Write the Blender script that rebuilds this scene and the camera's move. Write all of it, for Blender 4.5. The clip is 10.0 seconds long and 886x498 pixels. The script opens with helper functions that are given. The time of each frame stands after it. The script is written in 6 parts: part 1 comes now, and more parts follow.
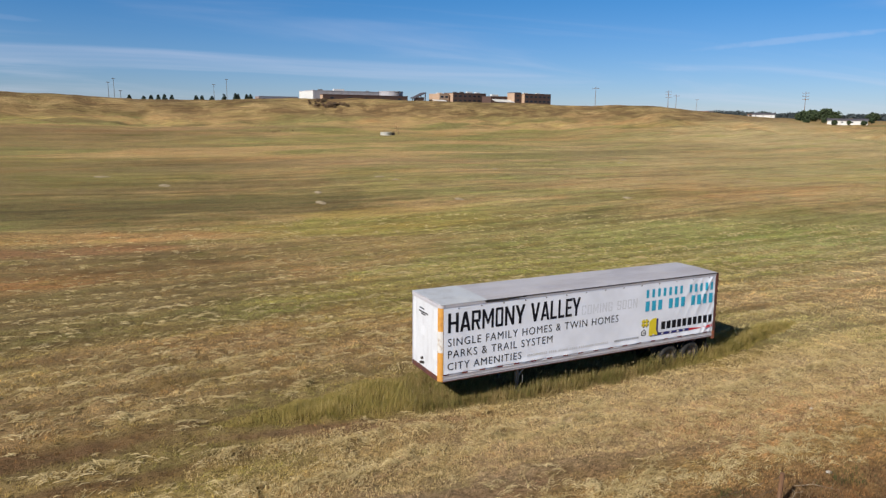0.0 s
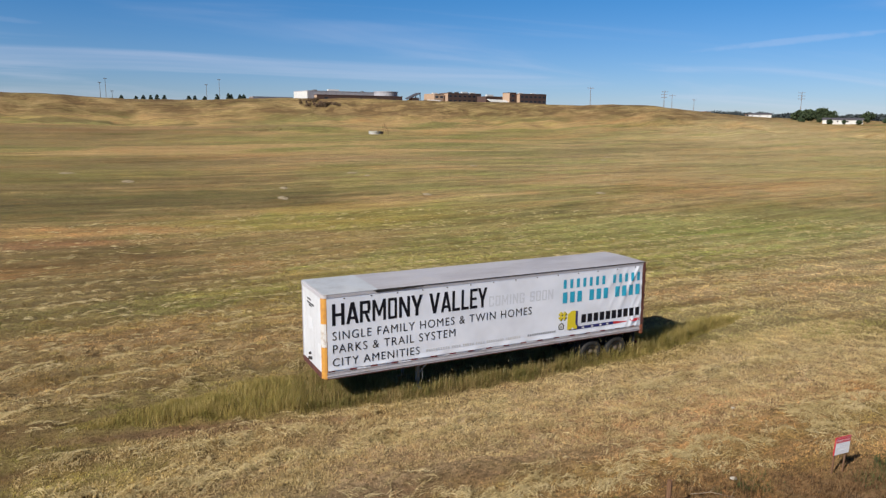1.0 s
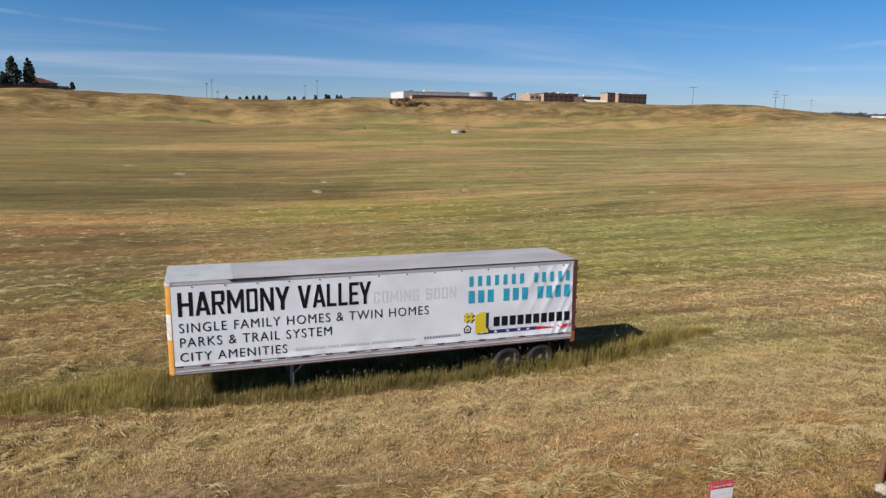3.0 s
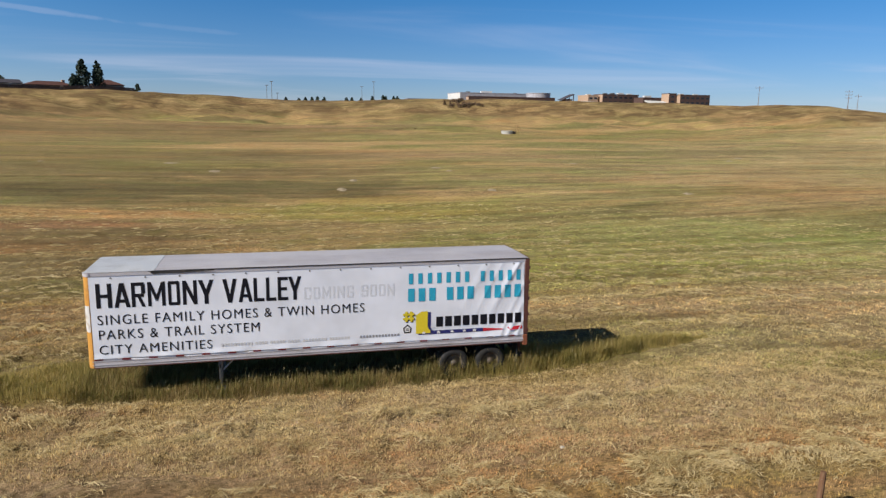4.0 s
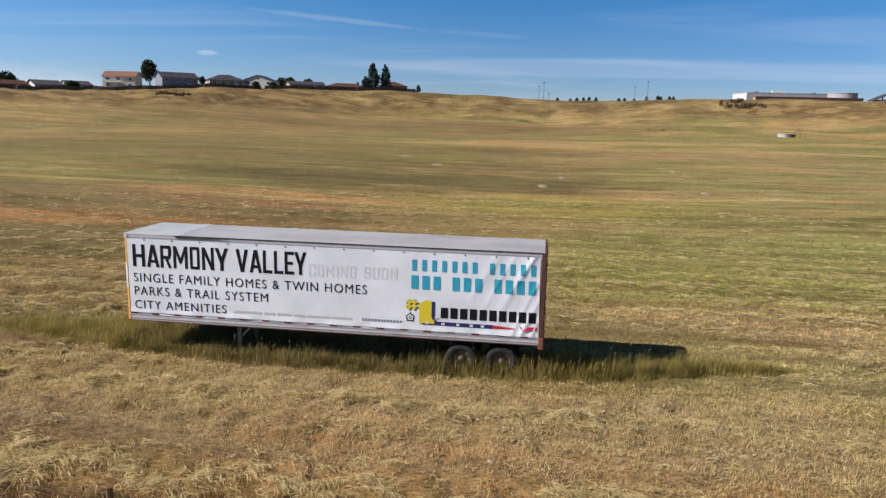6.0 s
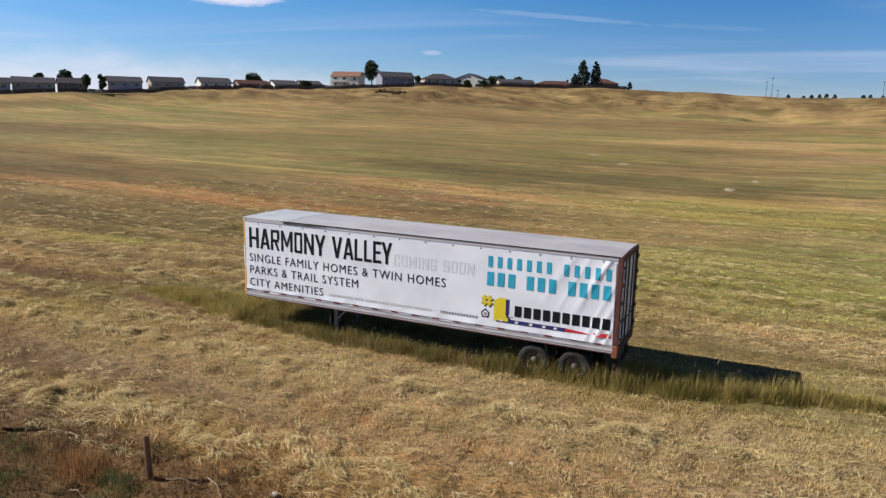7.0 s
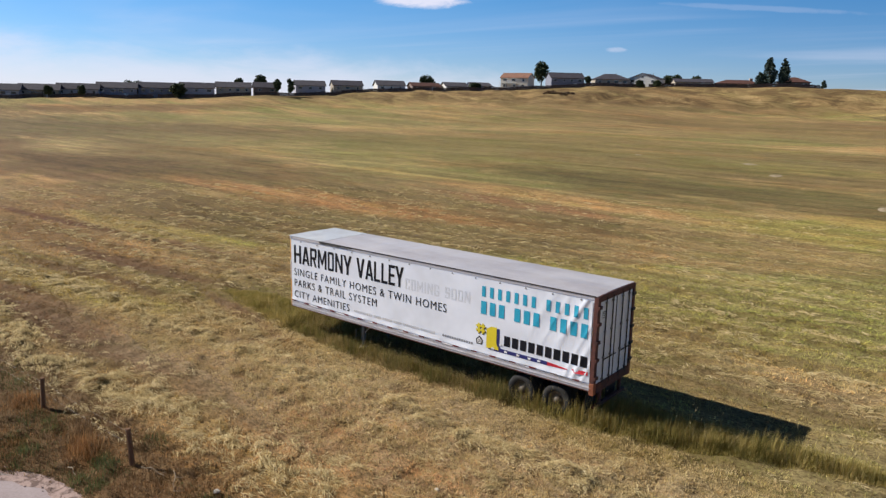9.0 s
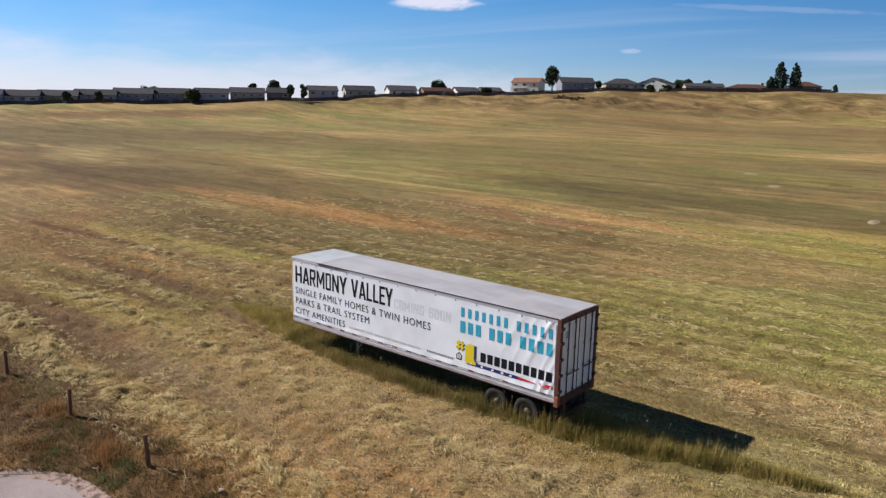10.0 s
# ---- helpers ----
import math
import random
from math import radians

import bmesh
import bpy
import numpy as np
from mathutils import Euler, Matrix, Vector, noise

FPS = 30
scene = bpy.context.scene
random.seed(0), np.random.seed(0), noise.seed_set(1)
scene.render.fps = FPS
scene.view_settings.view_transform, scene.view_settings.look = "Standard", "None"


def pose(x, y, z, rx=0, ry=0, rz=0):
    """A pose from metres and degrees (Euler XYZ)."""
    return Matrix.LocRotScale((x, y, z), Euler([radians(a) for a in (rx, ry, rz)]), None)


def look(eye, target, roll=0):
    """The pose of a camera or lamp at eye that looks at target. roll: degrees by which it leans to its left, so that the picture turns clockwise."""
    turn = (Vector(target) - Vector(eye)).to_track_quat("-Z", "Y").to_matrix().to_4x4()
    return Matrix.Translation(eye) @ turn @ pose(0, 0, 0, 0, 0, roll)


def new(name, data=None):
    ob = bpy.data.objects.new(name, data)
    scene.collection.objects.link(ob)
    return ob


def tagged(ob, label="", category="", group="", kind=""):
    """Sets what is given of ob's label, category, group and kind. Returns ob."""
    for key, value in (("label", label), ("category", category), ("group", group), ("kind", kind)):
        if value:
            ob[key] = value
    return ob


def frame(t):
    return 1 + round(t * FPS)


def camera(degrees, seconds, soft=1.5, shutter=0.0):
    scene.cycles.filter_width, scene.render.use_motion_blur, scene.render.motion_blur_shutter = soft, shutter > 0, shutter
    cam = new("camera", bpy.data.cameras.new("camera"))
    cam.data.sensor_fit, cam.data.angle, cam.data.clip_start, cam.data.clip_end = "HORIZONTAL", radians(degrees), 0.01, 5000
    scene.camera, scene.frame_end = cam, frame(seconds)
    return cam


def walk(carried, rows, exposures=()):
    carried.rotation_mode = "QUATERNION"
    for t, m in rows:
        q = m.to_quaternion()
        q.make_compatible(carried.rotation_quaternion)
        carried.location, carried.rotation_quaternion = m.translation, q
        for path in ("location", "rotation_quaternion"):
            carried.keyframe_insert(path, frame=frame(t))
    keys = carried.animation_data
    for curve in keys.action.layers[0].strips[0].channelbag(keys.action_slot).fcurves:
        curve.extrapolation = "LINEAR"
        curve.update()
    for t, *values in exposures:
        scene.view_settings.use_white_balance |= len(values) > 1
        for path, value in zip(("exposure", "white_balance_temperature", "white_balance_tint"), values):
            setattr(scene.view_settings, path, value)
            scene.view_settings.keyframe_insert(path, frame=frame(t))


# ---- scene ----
cam = camera(63.1, 10.0, soft=1.35)
PATH = [
    (0, (-11.16, -22.346, 10.693), (-10.275, -20.589, 10.331), 0.61),
    (0.5, (-8.937, -22.246, 10.137), (-8.052, -20.489, 9.777), 0.58),
    (1, (-6.764, -22.184, 9.773), (-5.879, -20.426, 9.415), 0.53),
    (1.5, (-4.763, -22.302, 9.564), (-3.899, -20.533, 9.207), 0.55),
    (2, (-2.779, -22.311, 9.29), (-2.07, -20.475, 8.933), 0.55),
    (2.5, (-0.817, -22.305, 9.06), (-0.165, -20.448, 8.703), 0.57),
    (3, (1.15, -22.338, 8.913), (1.778, -20.473, 8.557), 0.65),
    (4.5, (7.395, -22.238, 8.359), (7.744, -20.3, 8.005), 0.78),
    (5, (9.536, -22.101, 8.176), (9.735, -20.143, 7.82), 0.9),
    (5.5, (11.581, -21.874, 8.017), (11.558, -19.906, 7.66), 1.08),
    (7, (17.429, -20.495, 8.074), (16.612, -18.71, 7.693), 1.46),
    (7.5, (19.266, -19.796, 8.128), (18.199, -18.15, 7.738), 1.43),
    (8, (20.74, -19.124, 8.31), (19.591, -17.535, 7.916), 1.44),
    (8.5, (21.882, -18.674, 8.75), (20.679, -17.126, 8.355), 1.36),
    (9, (22.665, -18.467, 9.39), (21.443, -16.934, 8.994), 1.31),
    (9.5, (23.487, -18.574, 10.099), (22.249, -17.053, 9.704), 1.33),
    (10, (24.972, -19.671, 10.745), (23.721, -18.16, 10.353), 1.23),
]
walk(cam, [(t, look(eye, target, roll)) for t, eye, target, roll in PATH], exposures=[(0.0, -0.09), (3.0, -0.1), (5.0, -0.06), (7.0, 0.03), (8.5, 0.05), (10.0, 0.01)])

# ---- light ----
SUN_FROM = Vector((-5.1, -1.95, 4.0)).normalized()
world = bpy.data.worlds.new("sky")
scene.world = world
world.use_nodes = True
wn, wl = world.node_tree.nodes, world.node_tree.links
wn.clear()


def add(nodes, kind):
    return nodes.new(kind)


def sock(links, value, target):
    if hasattr(value, "is_output"):
        links.new(value, target)
    else:
        target.default_value = value


def math_node(nt, op, a, b=0.0, c=0.0, clamp=False):
    n = add(nt.nodes, "ShaderNodeMath")
    n.operation, n.use_clamp = op, clamp
    for value, target in zip((a, b, c), n.inputs):
        sock(nt.links, value, target)
    return n.outputs[0]


def mix_col(nt, factor, a, b, blend="MIX"):
    n = add(nt.nodes, "ShaderNodeMix")
    n.data_type, n.blend_type = "RGBA", blend
    sock(nt.links, factor, n.inputs["Factor"])
    for value, target in ((a, n.inputs[6]), (b, n.inputs[7])):
        sock(nt.links, (*value, 1) if isinstance(value, tuple) and len(value) == 3 else value, target)
    return n.outputs[2]


def ramp(nt, value, lo, hi, a=0.0, b=1.0, smooth=True):
    n = add(nt.nodes, "ShaderNodeMapRange")
    n.interpolation_type, n.clamp = "SMOOTHSTEP" if smooth else "LINEAR", True
    sock(nt.links, value, n.inputs[0])
    for target, number in zip(list(n.inputs)[1:5], (lo, hi, a, b)):
        target.default_value = number
    return n.outputs[0]


def coords(nt, scale=(1, 1, 1), turn=(0, 0, 0), source="Object"):
    c = add(nt.nodes, "ShaderNodeTexCoord")
    m = add(nt.nodes, "ShaderNodeMapping")
    nt.links.new(c.outputs[source], m.inputs[0])
    m.inputs["Scale"].default_value, m.inputs["Rotation"].default_value = scale, turn
    return m.outputs[0]


def noise_tex(nt, vector, scale, detail=4.0, rough=0.55, warp=0.0):
    n = add(nt.nodes, "ShaderNodeTexNoise")
    nt.links.new(vector, n.inputs["Vector"])
    n.inputs["Scale"].default_value, n.inputs["Detail"].default_value = scale, detail
    n.inputs["Roughness"].default_value, n.inputs["Distortion"].default_value = rough, warp
    return n.outputs[0]


# single clouds: middle, one end, half length, half thickness, density
STREAKS = (
    ((-0.648, 0.751, 0.132), (-0.60, 0.79, 0.132), 0.066, 0.011, 0.95),
    ((-0.282, 0.952, 0.122), (-0.186, 0.976, 0.114), 0.13, 0.004, 0.14),
    ((0.78, 0.619, 0.095), (0.834, 0.543, 0.102), 0.12, 0.005, 0.15),
    ((-0.09, 0.99, 0.108), (-0.02, 0.995, 0.104), 0.07, 0.004, 0.06),
    ((-0.435, 0.897, 0.073), (-0.42, 0.905, 0.073), 0.016, 0.004, 0.35),
)


def build_world():
    nt = world.node_tree
    sky = add(wn, "ShaderNodeTexSky")
    sky.sky_type, sky.sun_disc = "NISHITA", False
    sky.sun_elevation = math.asin(SUN_FROM.z)
    sky.sun_rotation = math.atan2(SUN_FROM.x, SUN_FROM.y)
    sky.altitude, sky.air_density, sky.dust_density, sky.ozone_density = 1800, 1.0, 0.4, 2.2
    ways = coords(nt, source="Generated")
    sep = add(wn, "ShaderNodeSeparateXYZ")
    wl.new(ways, sep.inputs[0])
    up = math_node(nt, "MAXIMUM", sep.outputs[2], 0.0)
    # thin cirrus on a high flat layer
    flat = add(wn, "ShaderNodeVectorMath")
    flat.operation = "DIVIDE"
    lift = math_node(nt, "ADD", up, 0.06)
    trio = add(wn, "ShaderNodeCombineXYZ")
    for k in range(3):
        wl.new(lift, trio.inputs[k])
    wl.new(ways, flat.inputs[0])
    wl.new(trio.outputs[0], flat.inputs[1])
    turn = add(wn, "ShaderNodeMapping")
    turn.inputs["Scale"].default_value = (0.34, 0.8, 0.0)
    turn.inputs["Rotation"].default_value = (0, 0, radians(-22))
    wl.new(flat.outputs[0], turn.inputs[0])
    wisp = noise_tex(nt, turn.outputs[0], 0.55, 5, 0.5, 1.2)
    wisp = ramp(nt, wisp, 0.46, 0.8, 0.0, 0.3)
    bank = noise_tex(nt, coords(nt, (1.8, 1.8, 6.0), source="Generated"), 2.8, 7, 0.6, 0.3)
    west = ramp(nt, math_node(nt, "MULTIPLY", sep.outputs[0], -1.0), 0.15, 0.9)
    rise = math_node(nt, "MULTIPLY", math_node(nt, "SUBTRACT", bank, 0.45), 0.16)
    rise = math_node(nt, "ADD", rise, math_node(nt, "MULTIPLY", west, 0.06))
    bank = ramp(nt, math_node(nt, "SUBTRACT", rise, up), -0.012, 0.055, 0.0, 0.6)
    bank = math_node(nt, "MULTIPLY", bank, ramp(nt, west, 0.25, 0.75))
    cloud = math_node(nt, "MAXIMUM", wisp, bank)
    fluff = noise_tex(nt, coords(nt, (5, 5, 14), source="Generated"), 6, 6, 0.6, 0.4)
    for way, tip, half, thick, weight in STREAKS:
        mid = Vector(way).normalized()
        along = (Vector(tip).normalized() - mid).normalized()
        across = mid.cross(along)
        spans = []
        for axis, size in ((along, half), (across, thick)):
            dot = add(wn, "ShaderNodeVectorMath")
            dot.operation = "DOT_PRODUCT"
            wl.new(ways, dot.inputs[0])
            dot.inputs[1].default_value = axis
            off = math_node(nt, "DIVIDE", math_node(nt, "SUBTRACT", dot.outputs["Value"], axis.dot(mid)), size)
            spans.append(math_node(nt, "MULTIPLY", off, off))
        far = math_node(nt, "ADD", math_node(nt, "ADD", spans[0], spans[1]), math_node(nt, "MULTIPLY", math_node(nt, "SUBTRACT", fluff, 0.5), 1.8))
        facing = add(wn, "ShaderNodeVectorMath")
        facing.operation = "DOT_PRODUCT"
        wl.new(ways, facing.inputs[0])
        facing.inputs[1].default_value = mid
        mask = math_node(nt, "MULTIPLY", ramp(nt, far, 1.1, 0.1, 0, weight), ramp(nt, facing.outputs["Value"], 0.5, 0.7))
        cloud = math_node(nt, "MAXIMUM", cloud, mask)
    tint = mix_col(nt, ramp(nt, up, 0.0, 0.16, smooth=False), (0.625, 0.69, 0.945), (0.262, 0.68, 1.05))
    tint = mix_col(nt, ramp(nt, up, 0.18, 0.6, 0.0, 0.85), tint, (0.15, 0.08, 0.035))
    tint = mix_col(nt, ramp(nt, math_node(nt, "MULTIPLY", sep.outputs[0], -1.0), -0.05, 0.65), tint, (1.44, 1.32, 1.23), "MULTIPLY")
    blue = mix_col(nt, 1.0, sky.outputs[0], tint, "MULTIPLY")
    both = mix_col(nt, cloud, blue, (8.5, 8.6, 10.2))
    ground_tone = ramp(nt, sep.outputs[2], -0.02, 0.0)
    both = mix_col(nt, ground_tone, (1.4, 1.25, 0.8), both)
    back = add(wn, "ShaderNodeBackground")
    wl.new(both, back.inputs[0])
    back.inputs[1].default_value = 0.092
    wl.new(back.outputs[0], add(wn, "ShaderNodeOutputWorld").inputs[0])


build_world()
sun = new("sun", bpy.data.lights.new("sun", "SUN"))
sun.data.energy, sun.data.angle, sun.data.color = 6.4, radians(0.55), (1.0, 0.95, 0.87)
sun.matrix_world = look(SUN_FROM * 100, (0, 0, 0))


# ---- materials ----
def surface(name, base, dark=None, scale=2.0, amount=(0.4, 0.7), rough=0.6, metal=0.0, bump=0.0, bump_scale=30.0, streak=None, island=0.0, gloss=0.5):
    """Base colour with a second tone in stains, fine grain and bump; streak stretches the stains."""
    m = bpy.data.materials.new(name)
    m.use_nodes = True
    nt = m.node_tree
    b = nt.nodes["Principled BSDF"]
    v = coords(nt, streak or (1, 1, 1))
    col = (*base, 1)
    if dark is not None:
        col = mix_col(nt, ramp(nt, noise_tex(nt, v, scale, 7, 0.62), *amount), base, dark)
    fine = noise_tex(nt, coords(nt), bump_scale, 3, 0.6)
    col = mix_col(nt, ramp(nt, fine, 0.3, 0.75, 0.0, 0.16), col, (0.0, 0.0, 0.0))
    if island:
        g = add(nt.nodes, "ShaderNodeObjectInfo")
        col = mix_col(nt, math_node(nt, "MULTIPLY", g.outputs["Random"], island), col, (0.02, 0.015, 0.01))
    sock(nt.links, col, b.inputs["Base Color"])
    sock(nt.links, ramp(nt, noise_tex(nt, v, scale * 2.3, 4), 0.3, 0.7, rough * 0.85, min(1, rough * 1.15)), b.inputs["Roughness"])
    b.inputs["Metallic"].default_value = metal
    b.inputs["Specular IOR Level"].default_value = gloss
    if bump:
        n = add(nt.nodes, "ShaderNodeBump")
        n.inputs["Strength"].default_value, n.inputs["Distance"].default_value = bump, 0.02
        nt.links.new(fine, n.inputs["Height"])
        nt.links.new(n.outputs[0], b.inputs["Normal"])
    return m


# broad patches of the field: centre, half sizes, turn, colour, weight
OLIVE, GREEN, EARTH, TAN, PINK = (0.165, 0.142, 0.055), (0.265, 0.24, 0.08), (0.155, 0.072, 0.034), (0.46, 0.315, 0.13), (0.40, 0.275, 0.135)
PATCHES = (
    ((-38, 8), (24, 12), 4, (0.205, 0.138, 0.055), 0.7),
    ((-14, 32), (22, 18), 0, (0.225, 0.17, 0.07), 0.65),
    ((150, 120), (120, 60), 35, (0.42, 0.345, 0.155), 0.65),
    ((250, 190), (120, 40), 40, (0.50, 0.39, 0.185), 0.75),
    ((-160, 60), (110, 42), 22, (0.17, 0.125, 0.053), 0.9),
    ((-62, 24), (26, 13), 10, (0.155, 0.10, 0.042), 0.9),
    ((-38, 92), (60, 48), 0, (0.235, 0.192, 0.064), 0.85),
    ((-30, 30), (34, 14), 0, (0.20, 0.138, 0.052), 0.75),
    ((-50, 225), (105, 40), 4, (0.215, 0.148, 0.064), 0.8),
    ((-6, 59), (34, 11), 0, (0.14, 0.116, 0.042), 0.92),
    ((-16, 79), (36, 10), -3, (0.205, 0.13, 0.062), 0.8),
    ((-14, 44), (17, 3.2), -4, (0.42, 0.25, 0.095), 0.7),
    ((-10, 24), (17, 6), 0, (0.235, 0.205, 0.085), 0.65),
    ((-33, 27), (24, 3.2), 8, (0.47, 0.255, 0.095), 0.8),
    ((-20, 40), (22, 7), 0, (0.25, 0.19, 0.08), 0.5),
    ((-38, 50), (22, 6), 0, (0.29, 0.265, 0.085), 0.5),
    ((-60, 21), (14, 3), 6, (0.25, 0.14, 0.065), 0.7),
    ((-100, 28), (34, 9), -10, (0.155, 0.098, 0.042), 0.85),
    ((-17, 2.1), (11, 1.1), 3, (0.135, 0.064, 0.032), 0.95),
    ((-36, 6.3), (12, 0.6), 8, (0.13, 0.062, 0.032), 0.95),
    ((-19, 8.0), (6, 0.7), 8, (0.15, 0.075, 0.036), 0.9),
    ((-14, -4.7), (8, 0.6), 0, (0.17, 0.09, 0.045), 0.85),
    ((-23, -1.0), (6, 1.0), 4, (0.46, 0.38, 0.12), 0.7),
    ((16, 44), (16, 6), 0, (0.32, 0.285, 0.07), 0.75),
    ((30, 25), (26, 10), 4, (0.335, 0.34, 0.105), 0.8),
    ((-10, 18), (9, 3), 4, (0.25, 0.235, 0.08), 0.75),
    ((-1, 19), (8, 3.2), 2, (0.23, 0.235, 0.08), 0.8),
    ((17, 50), (10, 2.6), 2, (0.46, 0.31, 0.09), 0.5),
    ((40, 110), (60, 14), 4, PINK, 0.45),
    ((95, 120), (50, 12), 14, OLIVE, 0.5),
    ((-50, 120), (70, 22), -4, (0.24, 0.175, 0.07), 0.65),
    ((-60, 180), (90, 26), 6, (0.25, 0.185, 0.075), 0.65),
    ((70, 200), (90, 24), 10, GREEN, 0.45),
    ((-112, 262), (75, 16), 25, (0.26, 0.172, 0.075), 0.7),
    ((-88, 268), (48, 5), 18, OLIVE, 0.75),
    ((8, 284), (60, 5), 0, OLIVE, 0.75),
    ((-60, 292), (40, 5), 14, (0.27, 0.18, 0.08), 0.6),
    ((105, 300), (40, 5), -14, (0.25, 0.19, 0.085), 0.6),
    ((30, 246), (70, 8), 0, (0.30, 0.19, 0.10), 0.5),
    ((-160, 132), (62, 26), 38, (0.27, 0.225, 0.085), 0.65),
    ((-224, 118), (18, 62), -10, (0.20, 0.122, 0.052), 0.85),
    ((-74, 24), (24, 9), 10, (0.15, 0.095, 0.038), 0.85),
    ((-104, 40), (20, 8), -25, (0.46, 0.34, 0.15), 0.55),
    ((-78, 44), (36, 12), -12, (0.19, 0.128, 0.052), 0.75),
    ((-80, 60), (50, 12), -8, GREEN, 0.45),
    ((-50, 82), (56, 22), -4, (0.225, 0.19, 0.066), 0.6),
    ((44, 10), (30, 12), 4, (0.50, 0.44, 0.21), 0.6),
    ((-9, -5.95), (12, 0.95), 0, (0.13, 0.063, 0.034), 0.95),
    ((7, -6.15), (9, 0.5), 0, (0.30, 0.19, 0.10), 0.6),
    ((-16, -0.9), (12, 0.7), 2, EARTH, 0.7),
    ((6, -2.9), (16, 0.6), 0, (0.42, 0.39, 0.2), 0.5),
    ((12, -3.4), (20, 3.2), 0, (0.52, 0.41, 0.235), 0.7),
    ((23, 15), (18, 7), 4, (0.43, 0.42, 0.13), 0.75),
    ((25, 17.0), (18, 3.0), 3, (0.31, 0.345, 0.085), 0.7),
    ((36, 4), (20, 7), 0, (0.74, 0.59, 0.30), 0.8),
    ((24, 7), (14, 4.0), 0, (0.60, 0.46, 0.22), 0.75),
    ((-24, 9.8), (14, 1.7), 5, (0.48, 0.39, 0.115), 0.8),
    ((-13, -2.7), (10, 1.5), 4, (0.50, 0.41, 0.12), 0.8),
    ((-8, -11.2), (19, 2.4), 0, (0.11, 0.07, 0.038), 0.9),
    ((16, -11.9), (12, 1.7), 0, (0.17, 0.11, 0.058), 0.8),
    ((17, -8.2), (9, 0.6), 0, (0.34, 0.32, 0.11), 0.6),
    ((-13, 43.5), (15, 2.2), -4, (0.45, 0.28, 0.105), 0.85),
    ((-15, 39.2), (11, 1.7), 0, (0.25, 0.135, 0.06), 0.8),
    ((-7, 8.5), (13, 5), 0, (0.44, 0.325, 0.145), 0.7),
    ((14, 19), (17, 6.5), 2, (0.355, 0.36, 0.10), 0.65),
    ((-3.4, 0.05), (6.5, 0.5), -14, (0.26, 0.155, 0.09), 0.85),
    ((-4, -9.2), (14, 1.0), 0, (0.15, 0.095, 0.045), 0.85),
)


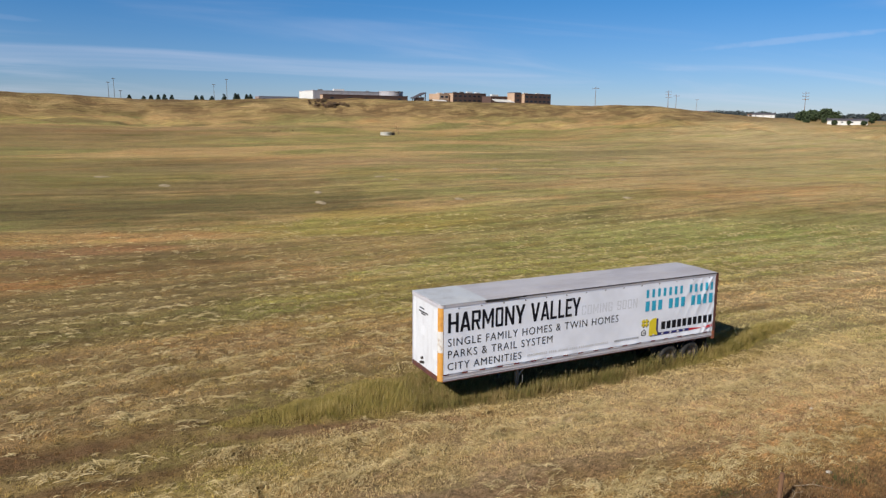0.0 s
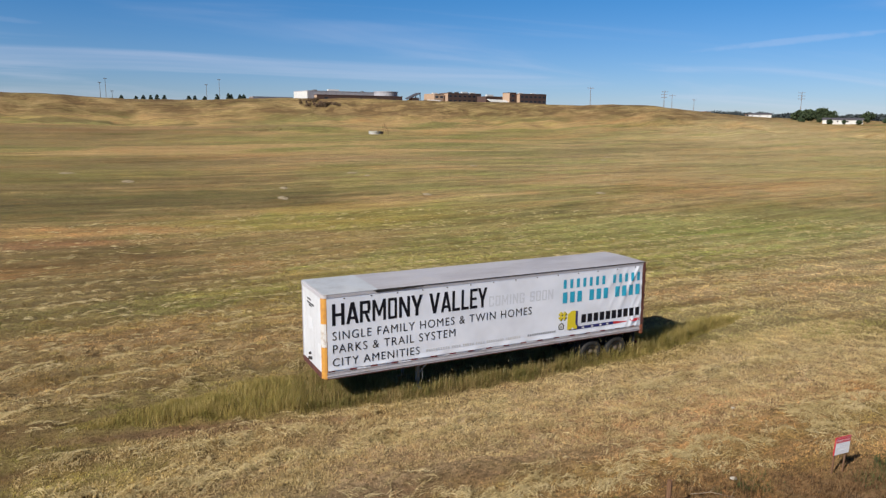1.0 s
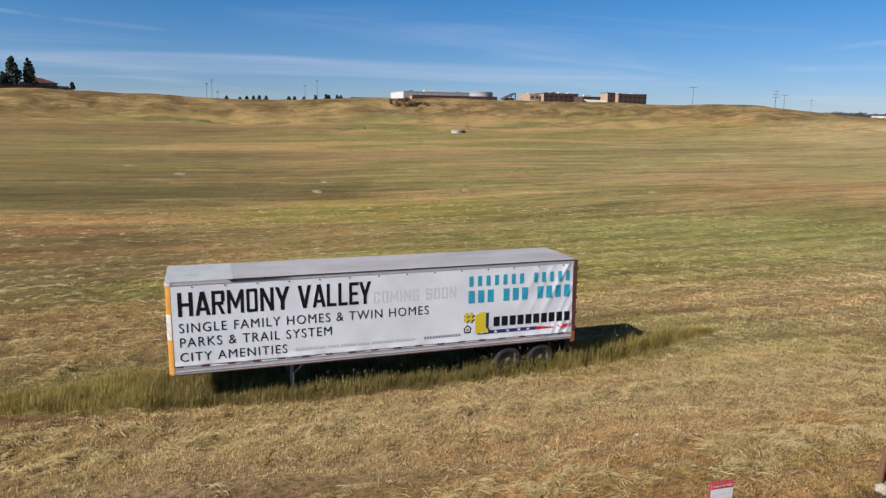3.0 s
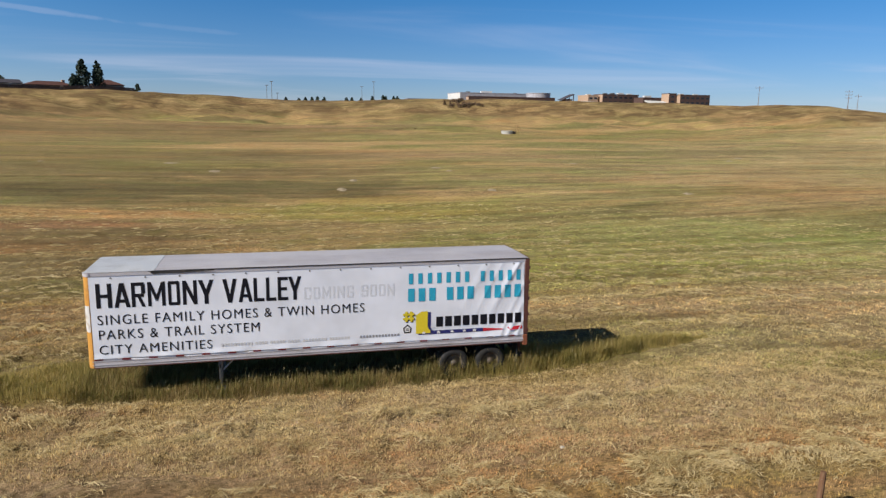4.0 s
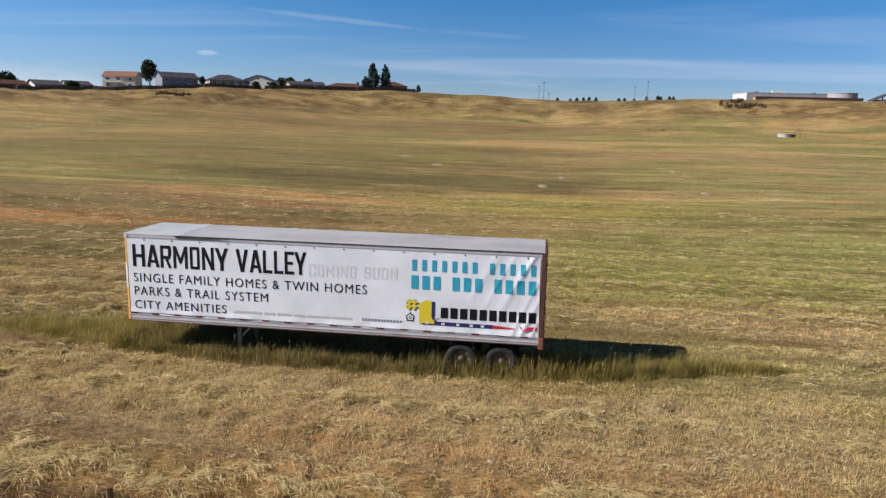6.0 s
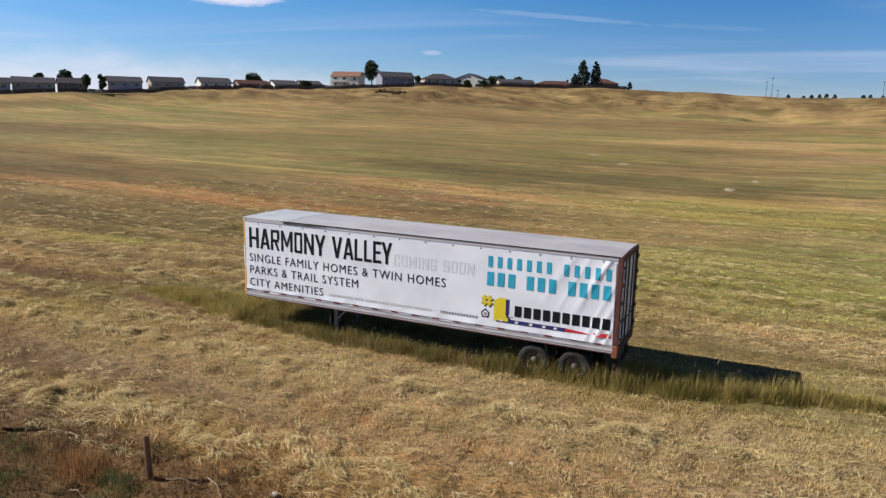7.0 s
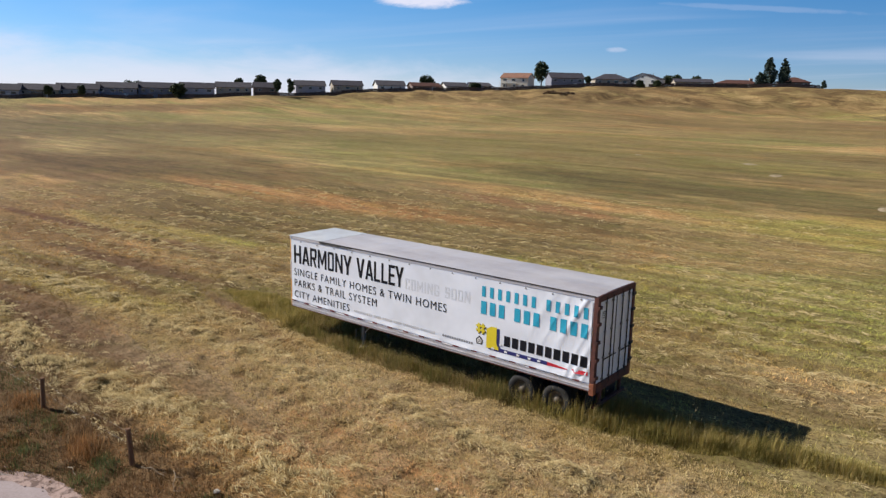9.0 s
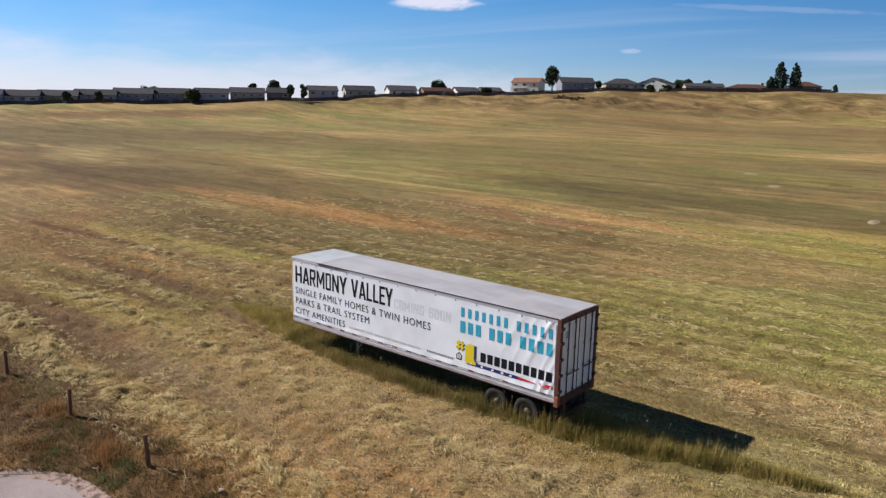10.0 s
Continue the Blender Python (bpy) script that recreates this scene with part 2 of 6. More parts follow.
def field_colour(nt):
    """Colour of the dry mown field at a place of the world."""
    broad = noise_tex(nt, coords(nt, (0.55, 1.5, 0.3)), 0.035, 5, 0.6, 0.6)
    mid = noise_tex(nt, coords(nt, (0.5, 1.4, 0.5)), 0.21, 5, 0.62, 0.4)
    clump = noise_tex(nt, coords(nt, (0.6, 1.3, 0.5)), 0.62, 6, 0.68, 0.6)
    col = mix_col(nt, ramp(nt, broad, 0.38, 0.58), GREEN, TAN)
    edge = math_node(nt, "MULTIPLY", math_node(nt, "SUBTRACT", mid, 0.5), 1.8)
    away = add(nt.nodes, "ShaderNodeVectorMath")
    away.operation = "DISTANCE"
    nt.links.new(coords(nt, (1, 1, 0)), away.inputs[0])
    away.inputs[1].default_value = (8, -22, 0)
    away = away.outputs["Value"]
    for (cx, cy), (rx, ry), turn, colour, weight in PATCHES:
        c = add(nt.nodes, "ShaderNodeTexCoord")
        mp = add(nt.nodes, "ShaderNodeMapping")
        mp.vector_type = "TEXTURE"
        nt.links.new(c.outputs["Object"], mp.inputs[0])
        mp.inputs["Location"].default_value = (cx, cy, 0)
        mp.inputs["Rotation"].default_value = (0, 0, radians(turn))
        mp.inputs["Scale"].default_value = (rx, ry, 1e6)
        ln = add(nt.nodes, "ShaderNodeVectorMath")
        ln.operation = "LENGTH"
        nt.links.new(mp.outputs[0], ln.inputs[0])
        f = ramp(nt, math_node(nt, "ADD", ln.outputs["Value"], edge), 1.3, 0.5, 0.0, weight)
        col = mix_col(nt, f, col, colour)
    place = add(nt.nodes, "ShaderNodeSeparateXYZ")
    nt.links.new(coords(nt), place.inputs[0])
    # redder and greener growth
    for size, stretch, reach in ((0.055, (0.4, 1.2, 0.3), 0.8), (0.4, (0.5, 1.2, 0.4), 0.7), (1.9, (0.8, 1.2, 0.5), 0.5)):
        hue = noise_tex(nt, coords(nt, stretch), size, 4, 0.6, 0.5)
        col = mix_col(nt, ramp(nt, hue, 0.52, 0.66, 0, reach), col, (1.06, 0.92, 0.82), "MULTIPLY")
        col = mix_col(nt, ramp(nt, hue, 0.48, 0.34, 0, reach), col, (0.88, 1.0, 0.78), "MULTIPLY")
    # the ragged bank under the crest: brush and bare earth between pale straw
    lift = math_node(nt, "ADD", place.outputs[2], math_node(nt, "MULTIPLY", mid, 6.0))
    bank = noise_tex(nt, coords(nt, (0.7, 1, 2.2)), 0.11, 7, 0.7, 0.6)
    brow = ramp(nt, lift, 11.5, 15.0)
    col = mix_col(nt, ramp(nt, lift, 10.0, 15.0, 0, 0.65), col, (0.255, 0.172, 0.07))
    col = mix_col(nt, math_node(nt, "MULTIPLY", ramp(nt, bank, 0.47, 0.55, 0, 0.85), brow), col, (0.15, 0.095, 0.04))
    col = mix_col(nt, math_node(nt, "MULTIPLY", ramp(nt, bank, 0.46, 0.38, 0, 0.7), brow), col, (0.43, 0.31, 0.13))
    # swaths behind the trailer: a pale ridge of hay, then a barer strip
    swath = math_node(nt, "ADD", math_node(nt, "SUBTRACT", place.outputs[1], math_node(nt, "MULTIPLY", place.outputs[0], 0.03)), math_node(nt, "MULTIPLY", noise_tex(nt, coords(nt, (0.6, 1, 0)), 0.09, 4, 0.55), 4.5))
    wave = math_node(nt, "COSINE", math_node(nt, "MULTIPLY", math_node(nt, "SUBTRACT", swath, 8.65), 2 * math.pi / 2.75))
    wave = math_node(nt, "ADD", wave, math_node(nt, "MULTIPLY", math_node(nt, "SUBTRACT", clump, 0.5), 3.0))
    reach = math_node(nt, "MULTIPLY", ramp(nt, place.outputs[1], 3.0, 5.5), ramp(nt, away, 42, 85, 1.0, 0.12))
    col = mix_col(nt, math_node(nt, "MULTIPLY", ramp(nt, wave, 0.3, 1.1, 0, 0.8), reach), col, (1.34, 1.30, 1.3), "MULTIPLY")
    col = mix_col(nt, math_node(nt, "MULTIPLY", ramp(nt, wave, -0.3, -1.1, 0, 0.8), reach), col, (0.8, 0.72, 0.66), "MULTIPLY")
    # light and dark cover from broad drifts down to single tufts; the mower's strips run along x
    rows = ramp(nt, away, 60, 150, 1.0, 0.75)
    tone = 1.0
    for stretch, turn, size, detail, weight, where in TONES:
        n = noise_tex(nt, coords(nt, stretch, (0, 0, radians(turn))), size, detail, 0.62, 0.4)
        n = math_node(nt, "MULTIPLY", math_node(nt, "SUBTRACT", n, 0.5), weight)
        tone = math_node(nt, "ADD", tone, math_node(nt, "MULTIPLY", n, rows) if where else n)
    tone = math_node(nt, "MINIMUM", math_node(nt, "MAXIMUM", tone, 0.32), 1.9)
    lit = add(nt.nodes, "ShaderNodeVectorMath")
    lit.operation = "SCALE"
    nt.links.new(col, lit.inputs[0])
    nt.links.new(tone, lit.inputs["Scale"])
    return mix_col(nt, 1.0, lit.outputs[0], (1.0, 0.985, 1.12), "MULTIPLY")


# stretch, turn, size, detail, weight, along the mown rows only
TONES = (
    ((0.3, 1.1, 0.3), 3, 0.045, 4, 0.9, False),
    ((0.4, 1.2, 0.4), 0, 0.2, 4, 1.0, False),
    ((0.55, 1.1, 0.5), -3, 0.8, 4, 1.05, False),
    ((0.8, 1.0, 0.8), 0, 2.9, 4, 1.25, False),
    ((0.045, 1, 0.2), -2, 0.33, 4, 1.2, True),
    ((0.07, 1, 0.3), -1, 1.1, 4, 1.2, True),
)


def thin_leaf(nt, col, share):
    """Lets part of the light through a thin blade."""
    glow = add(nt.nodes, "ShaderNodeBsdfTranslucent")
    both = add(nt.nodes, "ShaderNodeMixShader")
    both.inputs[0].default_value = share
    sock(nt.links, col, glow.inputs[0])
    nt.links.new(nt.nodes["Principled BSDF"].outputs[0], both.inputs[1])
    nt.links.new(glow.outputs[0], both.inputs[2])
    nt.links.new(both.outputs[0], nt.nodes["Material Output"].inputs[0])


def field_material(name, straw=False):
    m = bpy.data.materials.new(name)
    m.use_nodes = True
    nt = m.node_tree
    b = nt.nodes["Principled BSDF"]
    col = field_colour(nt)
    if straw:
        g = add(nt.nodes, "ShaderNodeNewGeometry")
        rnd = g.outputs["Random Per Island"]
        col = mix_col(nt, ramp(nt, rnd, 0.1, 1.0, 0.1, 1.0, False), col, (1.55, 1.47, 1.33), "MULTIPLY")
        col = mix_col(nt, ramp(nt, rnd, 0.25, 0.0, 0.0, 0.6, False), col, (0.19, 0.13, 0.04))
    else:
        grain = noise_tex(nt, coords(nt, (0.8, 1.6, 1)), 7, 6, 0.72)
        # bare soil shows between the stubble where it is thin, near the trailer
        hub = add(nt.nodes, "ShaderNodeVectorMath")
        hub.operation = "DISTANCE"
        nt.links.new(coords(nt, (1, 1, 0)), hub.inputs[0])
        hub.inputs[1].default_value = (8, -22, 0)
        col = mix_col(nt, ramp(nt, hub.outputs["Value"], 72, 34, 0, 0.55), col, (0.18, 0.11, 0.052))
        col = mix_col(nt, ramp(nt, grain, 0.44, 0.62, 0, 0.8), col, (0.085, 0.055, 0.022))
        n = add(nt.nodes, "ShaderNodeBump")
        n.inputs["Strength"].default_value, n.inputs["Distance"].default_value = 0.8, 0.1
        nt.links.new(grain, n.inputs["Height"])
        nt.links.new(n.outputs[0], b.inputs["Normal"])
    nt.links.new(col, b.inputs["Base Color"])
    b.inputs["Roughness"].default_value, b.inputs["Specular IOR Level"].default_value = 0.9, 0.15
    if straw:
        thin_leaf(nt, col, 0.4)
    return m


M_FIELD = field_material("mown_field")
M_STRAW = field_material("cut_straw", True)
M_PANEL = surface("white_painted_panel", (0.82, 0.83, 0.88), (0.62, 0.62, 0.65), 1.2, (0.55, 0.85), 0.4, streak=(2, 2, 0.4))
# panel white made darker in colour to offset strong sun on the front wall
M_FRONT = surface("dulled_white_paint", (0.66, 0.67, 0.71), (0.52, 0.52, 0.55), 1.6, (0.45, 0.8), 0.45, streak=(2, 2, 0.5))
M_VINYL = surface("white_banner_vinyl", (0.83, 0.86, 0.955), (0.79, 0.82, 0.92), 0.5, (0.45, 0.8), 0.45, bump_scale=0.6)
M_ROOF = surface("weathered_roof_sheet", (0.62, 0.595, 0.63), (0.49, 0.455, 0.48), 0.55, (0.38, 0.72), 0.52, 0.3, streak=(0.6, 1.6, 1))
M_ROOF_PALE = surface("pale_roof_sheet", (0.64, 0.66, 0.70), (0.44, 0.44, 0.46), 0.9, (0.45, 0.75), 0.5, 0.25)
M_ALU = surface("dull_aluminium", (0.55, 0.53, 0.57), (0.36, 0.32, 0.31), 1.5, (0.5, 0.8), 0.6, 0.2, streak=(0.6, 1, 3))
M_ORANGE = surface("faded_orange_paint", (0.60, 0.29, 0.055), (0.36, 0.15, 0.045), 3.0, (0.45, 0.75), 0.55)
M_CHIPPED = surface("bare_primer", (0.62, 0.6, 0.58), (0.3, 0.17, 0.08), 5.0, (0.45, 0.7), 0.6)
M_RUST = surface("rusty_red_frame", (0.115, 0.036, 0.027), (0.055, 0.022, 0.02), 3.5, (0.4, 0.7), 0.75, bump=0.2)
M_DARK = surface("black_chassis", (0.022, 0.02, 0.02), (0.06, 0.035, 0.022), 3.0, (0.5, 0.8), 0.7)
M_RUBBER = surface("worn_tyre_rubber", (0.018, 0.017, 0.017), (0.06, 0.052, 0.042), 4.0, (0.5, 0.85), 0.85, bump=0.3)
M_RIM = surface("rusty_cream_rim", (0.13, 0.105, 0.08), (0.06, 0.035, 0.024), 5.0, (0.4, 0.7), 0.6)
M_STEEL = surface("grey_steel", (0.2, 0.195, 0.19), (0.1, 0.065, 0.05), 4.0, (0.45, 0.75), 0.6, 0.4)
M_INK = surface("black_ink", (0.008, 0.008, 0.014), rough=0.7, gloss=0.2)
M_GHOST = surface("faded_grey_ink", (0.69, 0.715, 0.79), rough=0.5)
M_FAINT = surface("pale_grey_ink", (0.70, 0.71, 0.75), rough=0.5)
M_TEAL = surface("teal_ink", (0.02, 0.36, 0.56), (0.03, 0.43, 0.62), 2.0, rough=0.5)
M_YELLOW = surface("yellow_ink", (0.78, 0.62, 0.03), rough=0.5)
M_BLUE = surface("navy_ink", (0.02, 0.025, 0.16), rough=0.5)
M_RED = surface("red_ink", (0.62, 0.02, 0.04), rough=0.5)
M_WHITE = surface("white_ink", (0.82, 0.82, 0.84), rough=0.5)
M_RUST_BRIGHT = surface("orange_rust", (0.32, 0.10, 0.045), (0.18, 0.06, 0.03), 4.0, (0.4, 0.7), 0.75)
M_SMALL_INK = surface("grey_ink", (0.30, 0.31, 0.35), rough=0.6)
M_TAPE = surface("red_reflective_tape", (0.2, 0.02, 0.03), (0.1, 0.015, 0.02), 6.0, rough=0.35)


# ---- mesh helpers ----
def part(name, bm, material, parent=None, label="", smooth=False):
    me = bpy.data.meshes.new(name)
    bm.to_mesh(me)
    bm.free()
    me.materials.append(material)
    if smooth:
        me.polygons.foreach_set("use_smooth", [True] * len(me.polygons))
    ob = new(name, me)
    ob.parent = parent
    if label:
        ob["label"] = label
    return ob


def shared(name, me, parent, m):
    ob = new(name, me)
    ob.parent = parent
    ob.matrix_basis = m
    return ob


def box(bm, x0, x1, y0, y1, z0, z1, bevel=0.0, m=None):
    made = bmesh.ops.create_cube(bm, size=1.0)["verts"]
    bmesh.ops.transform(bm, verts=made, matrix=Matrix.LocRotScale(((x0 + x1) / 2, (y0 + y1) / 2, (z0 + z1) / 2), None, (x1 - x0, y1 - y0, z1 - z0)))
    if m is not None:
        bmesh.ops.transform(bm, verts=made, matrix=m)
    if bevel:
        edges = list({e for v in made for e in v.link_edges})
        bmesh.ops.bevel(bm, geom=edges, offset=bevel, segments=1, affect="EDGES")
    return bm


def boxed(x0, x1, y0, y1, z0, z1, bevel=0.0, m=None):
    return box(bmesh.new(), x0, x1, y0, y1, z0, z1, bevel, m)


def rod(bm, a, b, r, n=8, r2=None):
    a, b = Vector(a), Vector(b)
    m = Matrix.Translation((a + b) / 2) @ (b - a).to_track_quat("Z", "Y").to_matrix().to_4x4()
    bmesh.ops.create_cone(bm, cap_ends=True, segments=n, radius1=r, radius2=r if r2 is None else r2, depth=(b - a).length, matrix=m)
    return bm


def lathe(bm, profile, n=28, m=None):
    """Turns (radius, y) pairs round the y axis."""
    rings = [[bm.verts.new((r * math.cos(2 * math.pi * k / n), y, r * math.sin(2 * math.pi * k / n))) for k in range(n)] for r, y in profile]
    for a, b in zip(rings, rings[1:]):
        for k in range(n):
            bm.faces.new((a[k], a[(k + 1) % n], b[(k + 1) % n], b[k]))
    if m is not None:
        bmesh.ops.transform(bm, verts=[v for ring in rings for v in ring], matrix=m)
    return bm


def empty(name, label, category, m=None, group="", kind=""):
    ob = new(name)
    ob.empty_display_size = 0.2
    if m is not None:
        ob.matrix_basis = m
    return tagged(ob, label, category, group, kind)


def mesh_arrays(name, verts, faces, material, corners):
    me = bpy.data.meshes.new(name)
    me.vertices.add(len(verts))
    me.vertices.foreach_set("co", np.ascontiguousarray(verts, np.float32).ravel())
    me.loops.add(faces.size)
    me.loops.foreach_set("vertex_index", np.ascontiguousarray(faces, np.int32).ravel())
    me.polygons.add(len(faces))
    me.polygons.foreach_set("loop_start", np.arange(0, faces.size, corners, dtype=np.int32))
    me.update(calc_edges=True)
    me.materials.append(material)
    return me


# ---- the lie of the land ----
HUB = (8.0, -22.0)
CREST_AZ = (-180, -110, -80, -64, -56, -48, -42, -35, -30, -22, -11, -4, 1, 5, 10, 13, 19, 27, 33, 38, 41, 44, 48, 51, 54, 60, 100, 180)
CREST_Z = (2, 4, 5.6, 7.5, 9.2, 11.4, 14.2, 16.6, 18.0, 19.6, 20.4, 19.5, 17.3, 16.6, 18.2, 18.6, 18.2, 18.2, 17.7, 18.3, 18.1, 15.2, 11.4, 9.4, 7.9, 6.6, 4, 2)


def value_noise(x, y, size, seed=0):
    x, y = np.asarray(x, float) / size, np.asarray(y, float) / size
    xi, yi = np.floor(x), np.floor(y)
    fx, fy = x - xi, y - yi
    fx, fy = fx * fx * (3 - 2 * fx), fy * fy * (3 - 2 * fy)

    def corner(i, j):
        v = np.sin((xi + i) * 127.1 + (yi + j) * 311.7 + seed * 74.7) * 43758.5453
        return v - np.floor(v)

    return (corner(0, 0) * (1 - fx) + corner(1, 0) * fx) * (1 - fy) + (corner(0, 1) * (1 - fx) + corner(1, 1) * fx) * fy


def fractal(x, y, size, seed=0, octaves=3):
    return sum((value_noise(x, y, size / 2**k, seed + k) - 0.5) / 2**k for k in range(octaves))


def land_profile(r, a):
    crest = np.interp(a, CREST_AZ, CREST_Z)
    far = np.interp(a, (-80, -40, 0, 40, 60), (300, 335, 360, 380, 380))
    k = np.interp(a, (-70, -25, 20, 60), (0.45, 1.0, 1.0, 0.75))
    foot = crest * np.interp(a, (-60, -30, 0, 30, 45), (0.72, 0.58, 0.46, 0.62, 0.62))
    s = r / far
    knots = (0.0, 0.08, 0.14, 0.17, 0.22, 0.28, 0.44, 0.63)
    low = np.interp(s, knots, (0.05, 0.05, -0.4, -0.3, 0.85, 1.6, 2.2, 3.3)) * np.where(s > 0.17, k, 1)
    t1 = np.clip((s - 0.63) / 0.27, 0, 1)
    t2 = np.clip((s - 0.90) / 0.10, 0, 1)
    up = 3.3 * k + (foot - 3.3 * k) * (t1 * t1 * 0.6 + t1 * 0.4)
    top = foot + (crest - foot) * (t2 * t2 * (3 - 2 * t2))
    z = np.where(s < 0.63, low, np.where(s < 0.90, up, top))
    beyond = np.interp(a, (-80, -20, 40, 47, 180), (9.0, 18.0, 18.0, 20.0, 16.0))
    t3 = np.clip((s - 1.25) / 5.0, 0, 1)
    return np.where(s > 1.0, crest + np.clip((s - 1) / 0.25, 0, 1) * 0.4 + t3 * (beyond - crest), z)


# swaths of cut hay: y at x = -25, -12, 0, 12 and 25, first and last x, half width, fullness
SWATHS = (
    ((-7.3, -7.4, -7.9, -7.45, -7.9), (-24, 27), 0.7, 1.2),
    ((-3.1, -3.0, -2.75, -2.9, -3.6), (-25, 26), 0.5, 0.85),
    ((1.1, 0.3, -1.4, -2.6, -3.4), (-24, 3), 0.42, 0.8),
    ((4.4, 4.3, 4.6, 4.9, 4.6), (-34, 9), 0.42, 0.75),
    ((4.4, 4.4, 4.4, 4.4, 4.6), (18.4, 32), 0.42, 0.75),
    ((7.0, 6.4, 6.9, 7.3, 7.6), (-34, 34), 0.45, 0.7),
    ((9.0, 9.4, 9.7, 9.7, 10.0), (-34, 36), 0.45, 0.65),
    ((-4.8, -4.7, -4.6, -4.5, -4.9), (2, 22), 0.35, 0.3),
)


def row_weight(x, y):
    """How much hay the mower laid at a place: a few single swaths near the trailer, even rows behind it."""
    y = y + 1.0 * (value_noise(x, y, 5.0, 61) - 0.5)
    total = 0.0
    for ys, (x0, x1), half, full in SWATHS:
        ends = np.clip((x - x0) / 3, 0, 1) * np.clip((x1 - x) / 3, 0, 1)
        total = total + full * ends * np.exp(-(((y - np.interp(x, (-25, -12, 0, 12, 25), ys)) / half) ** 2))
    yy = y - 0.02 * x
    total = total + np.exp(-(((yy - 12.6 + 1.375) % 2.75 - 1.375) / 0.42) ** 2) * (yy > 11.3) * np.clip(0.75 - yy / 60, 0.15, 1)
    clots = np.clip(0.15 + 3.0 * (value_noise(x * 0.8, y, 0.6, 67) - 0.4), 0.05, 1.3)
    return np.clip(total, 0, 1) * clots * np.clip(0.35 + 1.2 * value_noise(x * 0.4, y, 1.9, 63), 0.4, 1.2) + 0.07 * (value_noise(x, y, 1.1, 65) > 0.62)


def street_gap(x, y):
    """Distance outwards from the rounded end of the street; negative on it."""
    qx, qy = np.abs(x - 11.0) - 5.5, np.abs(y + 45.0) - 30.0
    return np.hypot(np.maximum(qx, 0), np.maximum(qy, 0)) + np.minimum(np.maximum(qx, qy), 0) - 3.55


def ground_z(x, y, lumps=True):
    x, y = np.asarray(x, float), np.asarray(y, float)
    dx, dy = x - HUB[0], y - HUB[1]
    r, a = np.hypot(dx, dy), np.degrees(np.arctan2(dx, dy))
    z = sum(w * land_profile(r * f, a) for w, f in ((0.25, 0.96), (0.5, 1.0), (0.25, 1.04)))
    hill = np.clip((r - 150) / 150, 0, 1)
    z = z + hill * (fractal(x, y, 60, 3, 4) * 2.4 + np.abs(value_noise(a * 6, r * 0.02, 9, 5) - 0.5) * -0.5 * np.clip((r - 290) / 40, 0, 1))
    z = z - 1.0 * np.clip(np.abs(fractal(x, y, 34, 7, 3)) * -4 + 0.55, 0, 1) * np.clip((r - 270) / 40, 0, 1) * np.clip((400 - r) / 40, 0, 1)
    bank = np.clip((r - 285) / 22, 0, 1) * np.clip((350 - r) / 22, 0, 1) * np.clip((a + 52) / 14, 0, 1)
    z = z + bank * (1.7 * fractal(x, y, 26, 51, 2) + 1.5 * fractal(x, y, 8, 53, 3) - 0.5)
    z = z + fractal(x * 0.6, y, 22, 11, 3) * 0.45 * np.clip((r - 28) / 40, 0, 1)
    z = z + fractal(x * 0.35, y, 4.5, 15, 2) * 0.16 * np.clip((r - 40) / 30, 0, 1)
    out = street_gap(x, y)
    z = np.where(out < 0.0, -0.32, z - 0.12 * np.clip(1 - out / 1.5, 0, 1))
    if lumps:
        near = np.clip((75 - r) / 35, 0, 1) * np.clip(out / 0.4, 0, 1) * (1 - 0.85 * np.exp(-(((x - 17) / 4.5) ** 4) - ((y - 4.2) / 2.2) ** 4))
        z = z + near * (fractal(x, y, 1.6, 21, 3) * 0.06 + fractal(x, y, 0.55, 31, 2) * 0.15 + row_weight(x, y) * (0.03 + 0.2 * value_noise(x, y, 0.36, 95) ** 2))
    return z


def spot(x, y):
    return float(ground_z(x, y, False))


def build_ground():
    fine = np.linspace(-84, 72, 470)
    rest = np.linspace(72, 276, 40)[1:-1]
    az = np.radians(np.concatenate([fine, rest]))
    rad = np.concatenate([[1.5, 3, 5], np.geomspace(7, 70, 330), np.geomspace(70.6, 500, 150)[1:], np.geomspace(510, 4500, 22)])
    r, a = np.meshgrid(rad, az, indexing="ij")
    x, y = HUB[0] + r * np.sin(a), HUB[1] + r * np.cos(a)
    verts = np.stack([x, y, ground_z(x, y)], -1).reshape(-1, 3)
    rows, cols = r.shape
    i, j = np.meshgrid(np.arange(rows - 1), np.arange(cols), indexing="ij")
    k = (j + 1) % cols
    faces = np.stack([i * cols + j, i * cols + k, (i + 1) * cols + k, (i + 1) * cols + j], -1).reshape(-1, 4)[:, ::-1]
    hub = len(verts)
    verts = np.concatenate([verts, [[HUB[0], HUB[1], -0.32]]])
    me = mesh_arrays("ground", verts, faces, M_FIELD, 4)
    bm = bmesh.new()
    bm.from_mesh(me)
    bm.verts.ensure_lookup_table()
    for c in range(cols):
        bm.faces.new((bm.verts[hub], bm.verts[(c + 1) % cols], bm.verts[c]))
    bmesh.ops.recalc_face_normals(bm, faces=bm.faces)
    bm.to_mesh(me)
    bm.free()
    me.polygons.foreach_set("use_smooth", [True] * len(me.polygons))
    tagged(new("ground", me), "dry mown hay field rolling up to a low ridge", "field", kind="structure")


build_ground()


# ---- the parked semi-trailer ----
L, W, Z0, Z1 = 13.72, 2.46, 1.15, 4.05


